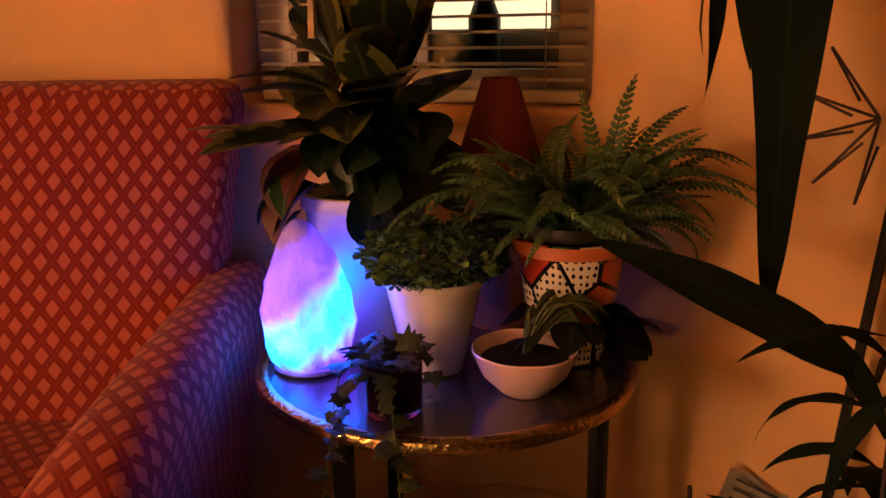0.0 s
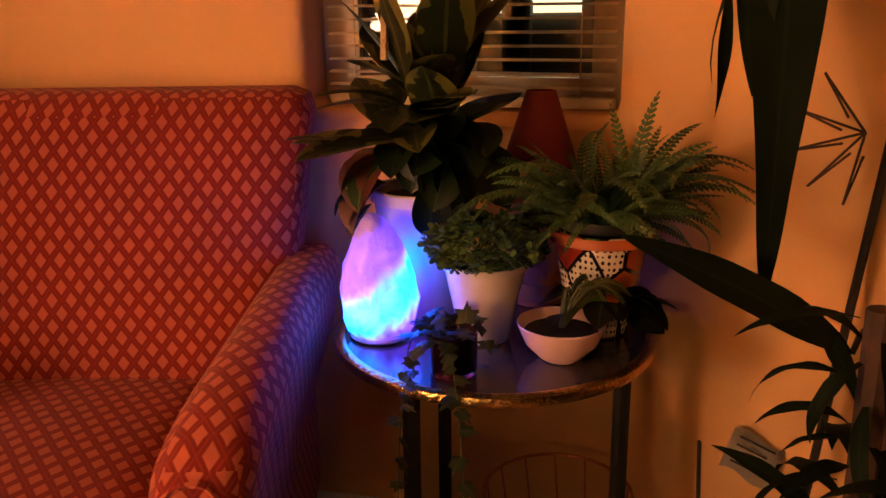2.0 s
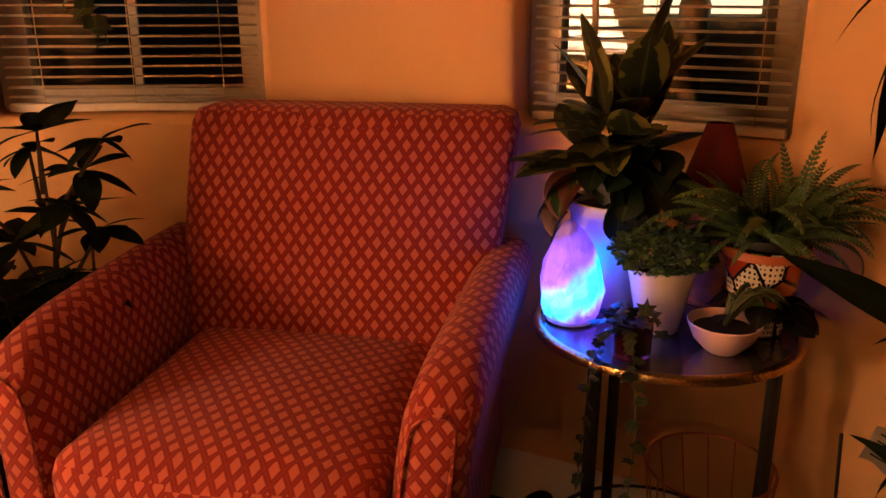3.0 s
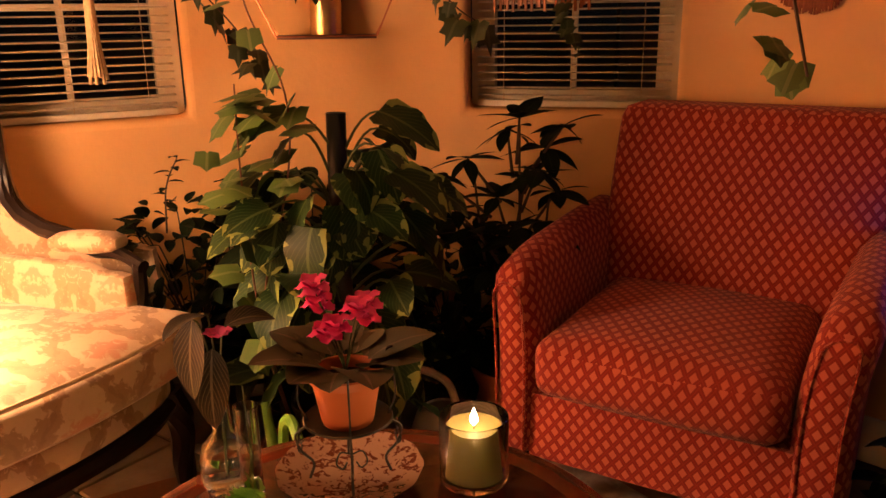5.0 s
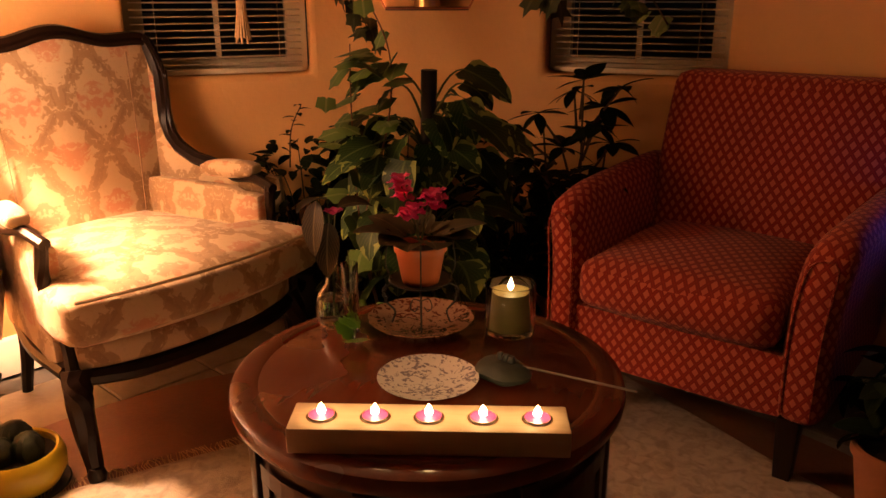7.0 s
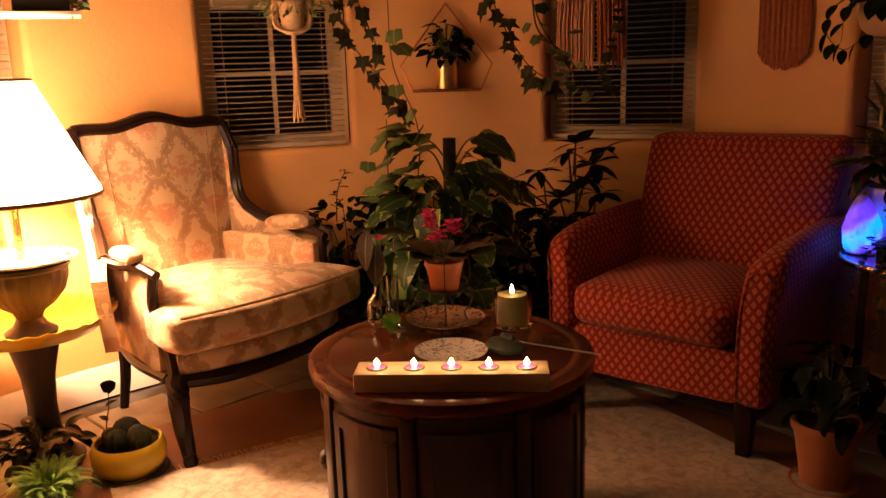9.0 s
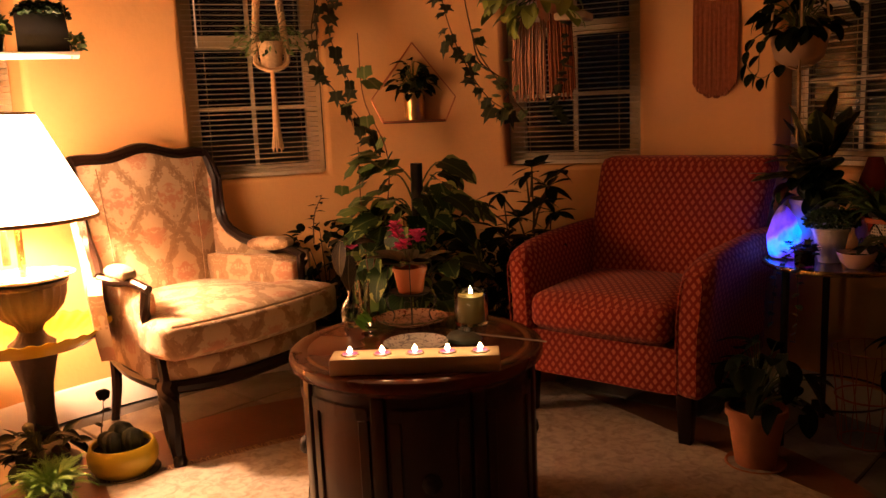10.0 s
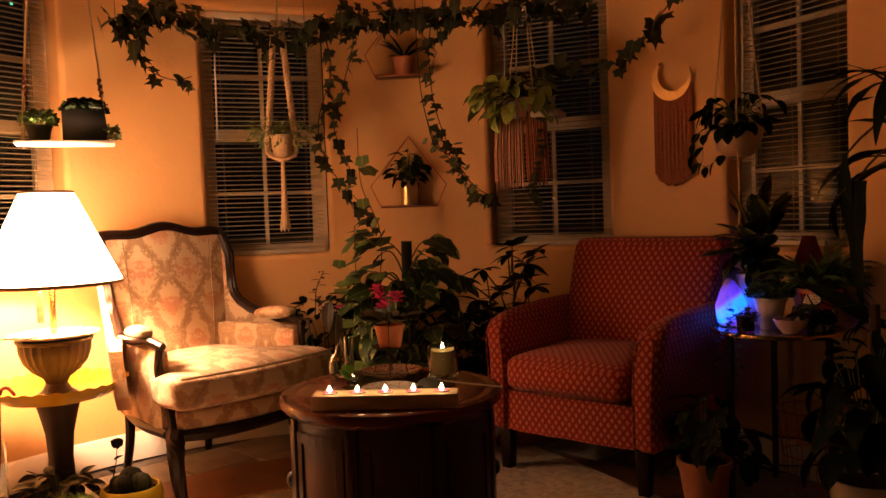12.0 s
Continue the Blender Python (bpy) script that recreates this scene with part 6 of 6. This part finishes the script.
part("trunk", tube([(0, 0, 0.17), (0.005, 0, 0.45), (0, 0, 0.74)], 0.016, 8), M_bark, dl)
tp = thing("terracotta_plant", pose(-0.075, 0.655, 0), "dark leafy plant in a terracotta pot with saucer", "potted plant")
part("saucer", lathe([(0, 0), (0.075, 0), (0.092, 0.014), (0.089, 0.018), (0.07, 0.006), (0, 0.006)], 32), M_terra, tp)
pot(tp, 0.060, 0.088, 0.19, M_terra, 0.008, 0.007)
bushy(tp, MED_D, 44, (0.05, 0.02, 0.29), (0.16, 0.14, 0.11), 61, (0.6, 1.0), (-60, 30), (0, 0, 0.18), -0.8)
wp = thing("white_pot_plant", pose(0.50, 0.46, 0), "dark leafy plant in a white pot by the wall", "potted plant")
pot(wp, 0.08, 0.10, 0.30, M_ceramic)
bushy(wp, MED_D, 46, (0.0, 0.0, 0.50), (0.17, 0.17, 0.16), 63, (0.7, 1.1), (-60, 30), (0, 0, 0.29), -0.8)

# ---- hanging things ----


def cords(parent, lines, r=0.003, mt=None, name="cord"):
    for ln in lines:
        part(name, tube(ln, r, 5), mt or M_rope, parent)


def braid(parent, p, q, r=0.016, n=26):
    bm = bmesh.new()
    p, q = Vector(p), Vector(q)
    for ph in (0, 2.09, 4.19):
        add_tube(bm, [p.lerp(q, k / (n * 4)) + Vector((math.cos(k * 0.6 + ph) * r * 0.55, math.sin(k * 0.6 + ph) * r * 0.55, 0)) for k in range(n * 4 + 1)], r * 0.55, 5)
    part("braided_cord", bm, M_rope, parent)


mx, my = -1.985, 0.315
mc = thing("macrame_hanger", pose(mx, my, 0, 0, 0, 55), "cream braided macrame hanger with a tassel holding a pot", "plant hanger")
braid(mc, (-0.065, 0, 1.40), (-0.012, 0, 1.98))
braid(mc, (0.065, 0, 1.40), (0.014, 0, 1.98))
cords(mc, [[(0, 0, 1.97), (0, 0.0, CEIL)]], 0.006)
cords(mc, [curve_pts([(-0.065, 0, 1.41), (-0.062, -0.02, 1.36), (0, -0.045, 1.335), (0.062, -0.02, 1.36), (0.065, 0, 1.41)], 6), curve_pts([(-0.065, 0, 1.41), (-0.05, 0.03, 1.36), (0, 0.0, 1.335), (0.05, 0.03, 1.36), (0.065, 0, 1.41)], 6)], 0.009)
tb = bmesh.new()
for k in range(14):
    a = k * 0.45
    add_tube(tb, [(0.004 * math.cos(a), 0.004 * math.sin(a), 1.335), (0.008 * math.cos(a), 0.008 * math.sin(a), 1.2), (0.012 * math.cos(a), 0.012 * math.sin(a), 1.09), (0.022 * math.cos(a), 0.02 * math.sin(a), 1.01 + 0.01 * math.sin(k * 3))], 0.0045, 5)
part("tassel", tb, M_rope, mc, "long cotton tassel")
mp_ = thing("hanging_pot", pose(mx, my, 1.347), "woven cream pot with wispy trailing plant", "potted plant")
pot(mp_, 0.042, 0.052, 0.105, M_rope, 0.004)
WISP = meshes(L_clump, blade(0.028, 0.012, oval, 0.4, 0.2, 4))
bushy(mp_, WISP, 130, (0, 0, 0.115), (0.17, 0.17, 0.06), 71, (0.7, 1.4), (-60, 30), (0, 0, 0.09), -1.0, 0.0009)

hs = thing("hanging_shelf", pose(-2.02, -0.655, 1.372, 0, 0, 68), "white hanging board shelf on beaded cords", "hanging shelf")
part("board", box((-0.175, -0.07, 0.0), (0.175, 0.07, 0.014), 0.002), M_white, hs)
for x in (-0.15, 0.15):
    for y in (-0.055, 0.055):
        part("cord", tube([(x, y, -0.006), (x * 0.85, y * 0.6, 0.32), (x * 0.4, 0, CEIL - 1.372)], 0.003, 5), M_rope, hs)
        for k in range(3):
            part("bead", lathe([(0, -0.009), (0.007, -0.006), (0.009, 0), (0.007, 0.006), (0, 0.009)], 10), M_shelfwood, hs, m=pose(x * (0.9 - 0.02 * k), y * (0.76 - 0.02 * k), 0.20 + 0.024 * k))
hp = thing("trough_planter", pose(-2.02, -0.655, 1.387, 0, 0, 68), "black trough planter with a bushy dark plant", "potted plant")
trough = box((-0.01, -0.055, 0), (0.155, 0.055, 0.125), 0.006)
for v in trough.verts:
    v.co.x -= 0.25 * max(0.0, v.co.x - 0.10) * v.co.z / 0.125
part("trough", trough, M_black, hp, "black trough with a sloping end")
tagged(part("foliage", clump(800, 0.078, 0.017, 3, 0.128, 0.42), L_deep, hp, m=pose(0.07, 0, 0.0)), kind="stuff")
tagged(part("trailing_leaves", clump(110, 0.028, 0.02, 5, -0.01, 1.5), L_clump, hp, m=pose(0.16, -0.02, 0.03)), kind="stuff")
hq = thing("small_green_plant", pose(-2.02, -0.655, 1.387, 0, 0, 68) @ pose(-0.09, 0, 0), "small bright green plant in a low pot", "potted plant")
pot(hq, 0.035, 0.045, 0.06, M_black, 0.003)
tagged(part("foliage", clump(300, 0.062, 0.02, 4, 0.075, 0.65), L_clump, hq), kind="stuff")


def geo_shelf(m, w, label):
    g = thing("geometric_wall_shelf", m, label, "wall shelf", "hexagonal wall shelves")
    pts = [(-0.14 * w, 0.0), (0.14 * w, 0.0), (0.185 * w, 0.10), (0.0, 0.345), (-0.185 * w, 0.10), (-0.14 * w, 0.0)]
    for y in (0.0, -0.085):
        bm = bmesh.new()
        for a, b in zip(pts, pts[1:]):
            if y and b == (0.0, 0.345) or y and a == (0.0, 0.345):
                continue
            add_tube(bm, [(a[0], y, a[1]), (b[0], y, b[1])], 0.0026, 5)
        part("wire_frame", bm, M_copper, g, "thin copper wire frame")
    bm = bmesh.new()
    for s in (-1, 1):
        add_tube(bm, [(s * 0.185 * w, -0.085, 0.10), (0, 0.0, 0.345)], 0.0024, 5)
    part("brace", bm, M_copper, g)
    part("board", box((-0.138 * w, -0.086, -0.008), (0.138 * w, 0.0, 0.003), 0.001), M_shelfwood, g)
    return g


SA = 131.9
sp1, sp2 = polar(SA, R - 0.085, 1.103), polar(SA + 0.5, R - 0.085, 1.742)
geo_shelf(pose(*sp1, 0, 0, SA - 90) @ pose(0, 0.08, 0), 1.0, "hexagonal copper wire shelf with a dark board, on the wall")
geo_shelf(pose(*sp2, 0, 0, SA - 90) @ pose(0, 0.08, 0), 0.95, "upper hexagonal copper wire shelf with a dark board")
g1 = thing("brass_pot_plant", pose(*sp1, 0, 0, SA - 90) @ pose(0.0, 0.035, 0.004), "dark leafy plant in a shiny brass cylinder pot", "potted plant")
part("pot", lathe([(0, 0), (0.043, 0), (0.044, 0.004), (0.044, 0.118), (0.042, 0.118), (0.041, 0.10), (0, 0.099)], 36), M_gold, g1)
bushy(g1, SMALL_D, 46, (0, -0.01, 0.185), (0.085, 0.05, 0.075), 81, (1.0, 1.7), (-50, 30), (0, 0, 0.10), -0.9)
g2 = thing("terracotta_shelf_plant", pose(*sp2, 0, 0, SA - 90) @ pose(0.01, 0.035, 0.004), "aloe-like dark plant in a terracotta pot", "potted plant")
pot(g2, 0.04, 0.05, 0.085, M_terra, 0.004)
ALO = meshes(L_dark, blade(0.15, 0.032, lance, 0.5, 0.4, 8))
for k in range(11):
    put_leaf(g2, ALO[0], aim((0, 0, 0.075), (0 if k % 2 else 180) + (k * 23 % 70) - 35, 25 + (k * 37 % 50), 0.85 + 0.03 * k))

ph = thing("hanging_pothos", pose(-1.105, 1.03, 0, 0, 0, 20), "lime pothos in a hanging pot with pink macrame fringe", "hanging plant")
part("pot", lathe([(0, 1.46), (0.055, 1.46), (0.075, 1.49), (0.082, 1.56), (0.078, 1.565), (0.07, 1.54), (0, 1.538)], 28), M_fringe, ph)
part("saucer", box((0.05, -0.08, 1.47), (0.18, 0.06, 1.50), 0.01), M_sash, ph)
part("white_pot", lathe([(0, 1.47), (0.03, 1.47), (0.034, 1.55), (0.03, 1.55), (0.028, 1.475), (0, 1.475)], 16), M_ceramic, ph, m=pose(-0.03, -0.05, 0.0))
for x, w, mt, n in ((-0.055, 0.14, M_fringe, 34), (0.075, 0.10, M_rust, 24)):
    for k in range(n):
        xx = x + w * (k / n - 0.5)
        yy = -0.055 + 0.012 * math.sin(k * 1.7)
        part("fringe_strand", tube([(xx * 0.9, yy, 1.50), (xx, yy - 0.006, 1.33), (xx * 1.03, yy, 1.19 + 0.03 * math.sin(k * 2.3))], 0.0042, 4), mt, ph)
POTH = meshes(L_lime, blade(0.10, 0.075, heart, 0.8, 0.2, 8), blade(0.08, 0.06, heart, 1.1, 0.25, 8))
POTHD = meshes(L_var, blade(0.09, 0.065, heart, 0.8, 0.2, 8))
bushy(ph, POTH, 70, (-0.03, -0.05, 1.56), (0.20, 0.14, 0.10), 91, (0.7, 1.1), (-70, 5), (0, 0, 1.55), -0.9)
bushy(ph, POTHD, 16, (0.04, 0.0, 1.64), (0.15, 0.12, 0.07), 92, (0.7, 1.1), (-60, 10), (0, 0, 1.55), -0.6)
cords(ph, [[(s * 0.06, t * 0.05, 1.55), (s * 0.012, 0, 2.1), (0, 0, CEIL)] for s in (-1, 1) for t in (-1, 1)], 0.003)
rng = random.Random(95)
tr = curve_pts([(0.08, -0.05, 1.52), (0.10, -0.07, 1.35), (0.06, -0.08, 1.18), (0.10, -0.09, 1.06)], 7)
stems(ph, [tr], 0.002)
for p in tr[2:]:
    put_leaf(ph, IVY2, aim(p, rng.uniform(200, 340), rng.uniform(-50, 0), rng.uniform(0.04, 0.06)))

mw = thing("moon_wall_hanging", pose(*polar(89.6, R - 0.02), 0, 0, -0.4), "gold crescent moon wall hanging with rust fringe", "wall hanging")
cb = bmesh.new()
n = 30
outer, inner = [], []
for k in range(n + 1):
    a = radians(-225 + 250 * k / n)
    t = k / n
    outer.append((0.093 * math.cos(a), 0.093 * math.sin(a)))
    ii = radians(-214 + 228 * k / n)
    inner.append((0.012 + 0.076 * math.cos(ii), 0.024 + 0.076 * math.sin(ii)))
inner[0], inner[-1] = outer[0], outer[-1]
ys = (0.004, -0.008)
vv = [[[cb.verts.new((x, y, 1.605 + z)) for x, z in ln] for ln in (outer, inner)] for y in ys]
for k in range(n):
    for L_ in range(2):
        o, i_ = vv[L_]
        cb.faces.new((o[k], o[k + 1], i_[k + 1], i_[k]))
    for j in range(2):
        cb.faces.new((vv[0][j][k], vv[0][j][k + 1], vv[1][j][k + 1], vv[1][j][k]))
bmesh.ops.remove_doubles(cb, verts=cb.verts[:], dist=0.0005)
part("crescent", cb, M_gold, mw, "hammered gold crescent")
part("hook", tube([(-0.06, 0.0, 1.675), (-0.06, 0.02, 1.685)], 0.003, 5), M_iron, mw)
for k in range(60):
    x = -0.088 + 0.178 * k / 59
    z1 = 1.605 - math.sqrt(max(0.0, 0.0935 ** 2 - x * x)) if abs(x) < 0.0935 else 1.60
    z0 = 1.15 + 0.055 * (abs(x) / 0.09) ** 2.5 + 0.008 * math.sin(k * 2.9)
    part("fringe_strand", tube([(x, 0.002, z1 + 0.004), (x, 0.001 + 0.002 * math.sin(k), (z0 + z1) / 2), (x + 0.001 * math.sin(k * 5), 0.002, z0)], 0.0029, 4), M_rust, mw)

hy_ = thing("hanging_hoya", pose(-0.12, 1.06, 0), "dark hoya trailing from a tan hanging pot on rope cords", "hanging plant")
part("pot", lathe([(0, 1.235), (0.045, 1.235), (0.075, 1.26), (0.088, 1.31), (0.085, 1.35), (0.078, 1.35), (0.078, 1.315), (0, 1.31)], 32), mat("tan_ceramic", (0.52, 0.36, 0.23), (0.42, 0.28, 0.17), rough=0.45, scale=9), hy_)
cords(hy_, [[(0.09 * math.cos(a), 0.09 * math.sin(a), 1.33), (0.03 * math.cos(a), 0.03 * math.sin(a), 1.95), (0, 0, CEIL)] for a in (0.4, 1.97, 3.54, 5.1)], 0.004)
cords(hy_, [curve_pts([(0.089 * math.cos(a), 0.089 * math.sin(a), 1.33), (0.06 * math.cos(a), 0.06 * math.sin(a), 1.25), (0, 0, 1.22)], 5) for a in (0.4, 1.97, 3.54, 5.1)], 0.004)
cords(hy_, [[(0, 0, 1.225), (0.004, 0, 1.1), (0, 0, 0.98)]], 0.006)
HOY = meshes(L_dark, blade(0.075, 0.045, oval, 0.7, 0.2, 7), blade(0.06, 0.04, oval, 0.4, 0.2, 7))
bushy(hy_, HOY, 48, (0.02, -0.02, 1.395), (0.15, 0.14, 0.065), 97, (0.8, 1.3), (-60, 15), (0, 0, 1.33), -0.9)
rng = random.Random(98)
lines = [curve_pts([(-0.05, -0.03, 1.36), (-0.13, -0.05, 1.33), (-0.15, -0.06, 1.25), (-0.10, -0.06, 1.20), (-0.04, -0.05, 1.24)], 6), curve_pts([(-0.03, -0.05, 1.36), (-0.09, -0.08, 1.32), (-0.10, -0.085, 1.22)], 6)]
stems(hy_, lines, 0.002)
for ln in lines:
    for p in ln[3::3]:
        put_leaf(hy_, HOY[1], aim(p, rng.uniform(150, 300), rng.uniform(-70, -10), rng.uniform(0.6, 1.0)))

# ivy garland under the ceiling
gd = thing("ivy_garland", pose(0, 0, 0), "dark ivy garland strung round the windows with hanging strands", "ivy garland")
rng = random.Random(77)
main = curve_pts([polar(178, R - 0.18, 1.93), polar(170, R - 0.16, 2.0), polar(160, R - 0.14, 1.93), polar(148, R - 0.14, 1.95), polar(140, R - 0.16, 2.02), polar(128, R - 0.2, 2.02), polar(118, R - 0.2, 1.98), polar(108, R - 0.22, 1.99), polar(99, R - 0.2, 1.98)], 14)
tailr = curve_pts([polar(104, R - 0.2, 1.72), polar(99, R - 0.2, 1.66), polar(93, R - 0.22, 1.70), polar(88, R - 0.22, 1.82), polar(82, R - 0.2, 1.95), polar(78, R - 0.1, 2.06)], 12)
tails = [curve_pts([polar(178, R - 0.18, 1.93), polar(176, R - 0.22, 1.82), polar(174, R - 0.22, 1.72), polar(170, R - 0.22, 1.68), polar(167, R - 0.22, 1.70)], 8),
         curve_pts([polar(145, R - 0.16, 1.96), polar(144, R - 0.18, 1.75), polar(146.5, R - 0.2, 1.5), polar(145, R - 0.22, 1.3), polar(140, R - 0.25, 1.12), polar(138, R - 0.26, 1.0)], 14),
         curve_pts([polar(141, R - 0.16, 2.0), polar(140, R - 0.18, 1.9), polar(142, R - 0.2, 1.68), polar(144, R - 0.2, 1.5), polar(141, R - 0.22, 1.25)], 12),
         curve_pts([polar(126, R - 0.2, 2.02), polar(127, R - 0.24, 1.85), polar(126.5, R - 0.26, 1.6), polar(124, R - 0.28, 1.38), polar(120, R - 0.3, 1.2), polar(116, R - 0.3, 1.12)], 14)]
stems(gd, [main, tailr] + tails, 0.0028, M_bark, 0.002)
cords(gd, [[p, (p.x, p.y, CEIL)] for p in (main[0], main[42], main[70], main[-1], tailr[-1], tailr[0])], 0.0014, M_iron, "wire")


def dress(ln, per, size, spread):
    for p in ln:
        for _ in range(per if rng.random() < 0.999 else 1):
            q = p + Vector([rng.gauss(0, spread) for _ in range(3)])
            inward = math.degrees(math.atan2(CY - q.y, CX - q.x))
            put_leaf(gd, IVY if rng.random() < 0.6 else IVY2, aim(q, inward + rng.uniform(-70, 70), rng.uniform(-85, -25), rng.uniform(*size), rng.uniform(-30, 30)))


dress(main, 3, (0.055, 0.095), 0.035)
dress(tailr[::2], 1, (0.06, 0.095), 0.02)
for ln in tails:
    dress(ln[2::2], 1, (0.05, 0.085), 0.012)
# a nearer loose spray of pale ivy
ps = thing("hanging_ivy_spray", pose(-0.168, -0.338, 0.03), "pale ivy spray hanging from the ceiling on its vine", "hanging plant")
spray = [curve_pts([(0.0, -0.20, CEIL - 0.03), (0.01, -0.21, 1.9), (-0.02, -0.19, 1.45), (-0.012, -0.17, 1.25), (-0.008, -0.10, 1.16), (-0.012, 0.0, 1.088)], 12),
         curve_pts([(-0.012, -0.17, 1.25), (-0.03, -0.13, 1.20), (-0.03, -0.06, 1.165), (-0.034, -0.02, 1.14)], 10)]
stems(ps, spray, 0.0016, M_bark, 0.001)
rng = random.Random(29)
for ln, n in ((spray[0], 14), (spray[1], 11)):
    for k in range(n):
        p = ln[len(ln) - 1 - int(k * 26 / n)]
        put_leaf(ps, LOBED, aim(p + Vector((rng.gauss(0, 0.012), rng.gauss(0, 0.012), rng.gauss(0, 0.008))), rng.uniform(230, 360), rng.uniform(-75, 0), rng.uniform(0.015, 0.026), rng.uniform(-30, 30)))

# ---- floor covering, rug and tiles ----
bf = bmesh.new()
add_lathe(bf, [(0, 0.004), (1.36, 0.004), (1.37, 0.0), (1.37, -0.006), (0, -0.006)], 64, None, Matrix.Translation((CX, CY, 0)))
solo("floor_inlay", bf, M_hide, "smooth reddish brown round floor covering inside the slate border", "floor", "structure")


def rug_mat():
    m = bpy.data.materials.new("worn_floral_rug")
    m.use_nodes = True
    nt = m.node_tree
    p = nt.nodes["Principled BSDF"]
    tc = nt.nodes.new("ShaderNodeTexCoord")
    n1 = noise_node(nt, tc.outputs["Object"], 9, 4, 1.2)
    n2 = noise_node(nt, tc.outputs["Object"], 30, 4, 0.8)
    pile = noise_node(nt, tc.outputs["Object"], 500, 2)
    mr = nt.nodes.new("ShaderNodeMapRange")
    mr.inputs["From Min"].default_value, mr.inputs["From Max"].default_value = 0.40, 0.68
    nt.links.new(n2, mr.inputs[0])
    c = mix_node(nt, n1, (0.74, 0.66, 0.54), (0.56, 0.47, 0.36))
    c = mix_node(nt, math_node(nt, "MULTIPLY", mr.outputs[0], 0.6), c, (0.22, 0.16, 0.11))
    c = mix_node(nt, math_node(nt, "MULTIPLY", pile, 0.35), c, (0.30, 0.22, 0.15))
    nt.links.new(c, p.inputs["Base Color"])
    p.inputs["Roughness"].default_value = 0.95
    nt.links.new(bump_node(nt, math_node(nt, "ADD", pile, n2), 0.7, 0.006), p.inputs["Normal"])
    return m


rg = bmesh.new()
gx, gy = 60, 66
W_, L_ = 1.75, 1.75
grid = [[None] * (gy + 1) for _ in range(gx + 1)]
for i in range(gx + 1):
    for j in range(gy + 1):
        u, v = i / gx, j / gy
        e = min(u, 1 - u, v, 1 - v)
        ruck = 0.010 * max(0, math.sin(u * 16 + 2.2 * math.sin(v * 5)) ) * max(0, 1 - abs(v - 0.72) / 0.25)
        x, y = W_ * u + 0.008 * noise.noise(Vector((0, v * 6, 1))), L_ * v + 0.008 * noise.noise(Vector((u * 6, 0, 2)))
        z = 0.011 + ruck + 0.002 * noise.noise(Vector((u * 12, v * 12, 0))) - (0.006 if e < 0.001 else 0)
        grid[i][j] = rg.verts.new((x, y, z))
for i in range(gx):
    for j in range(gy):
        rg.faces.new((grid[i][j], grid[i + 1][j], grid[i + 1][j + 1], grid[i][j + 1]))
rug = thing("area_rug", pose(-1.60, -0.72, 0.003, 0, 0, -17), "worn pale floral area rug with a short fringe", "rug")
RM = rug_mat()
field = part("woven_field", rg, RM, rug)
fb = bmesh.new()
rng = random.Random(2)
for k in range(260):
    y = L_ * k / 259
    add_tube(fb, [(0.005, y, 0.006), (-0.022, y + rng.uniform(-0.006, 0.006), 0.004), (-0.045, y + rng.uniform(-0.012, 0.012), 0.0025)], 0.0013, 3)
tagged(part("fringe", fb, M_rope, field, "short cotton fringe"), kind="stuff")

tile = mesh_of("tile", box((-0.147, -0.147, -0.011), (0.147, 0.147, 0.0), 0.004, 1), False)
tile.materials.append(M_slate)
floor_ob = bpy.data.objects["floor"]
rng = random.Random(3)
for i in range(-10, 11):
    for j in range(-12, 9):
        x, y = 0.3 * i + 0.05, 0.3 * j - 0.1
        d = math.hypot(x - CX, y - CY)
        room = x > P1.x + 0.16 and x < XR - 0.15 and YB + 0.15 < y < P0.y - 0.16
        if not (d < R - 0.02 or room) or d < 1.12:
            continue
        part("tile", tile, M_slate, floor_ob, m=pose(x, y, 0.0 + rng.uniform(-0.001, 0.001), 0, 0, 90 * rng.randrange(4)))
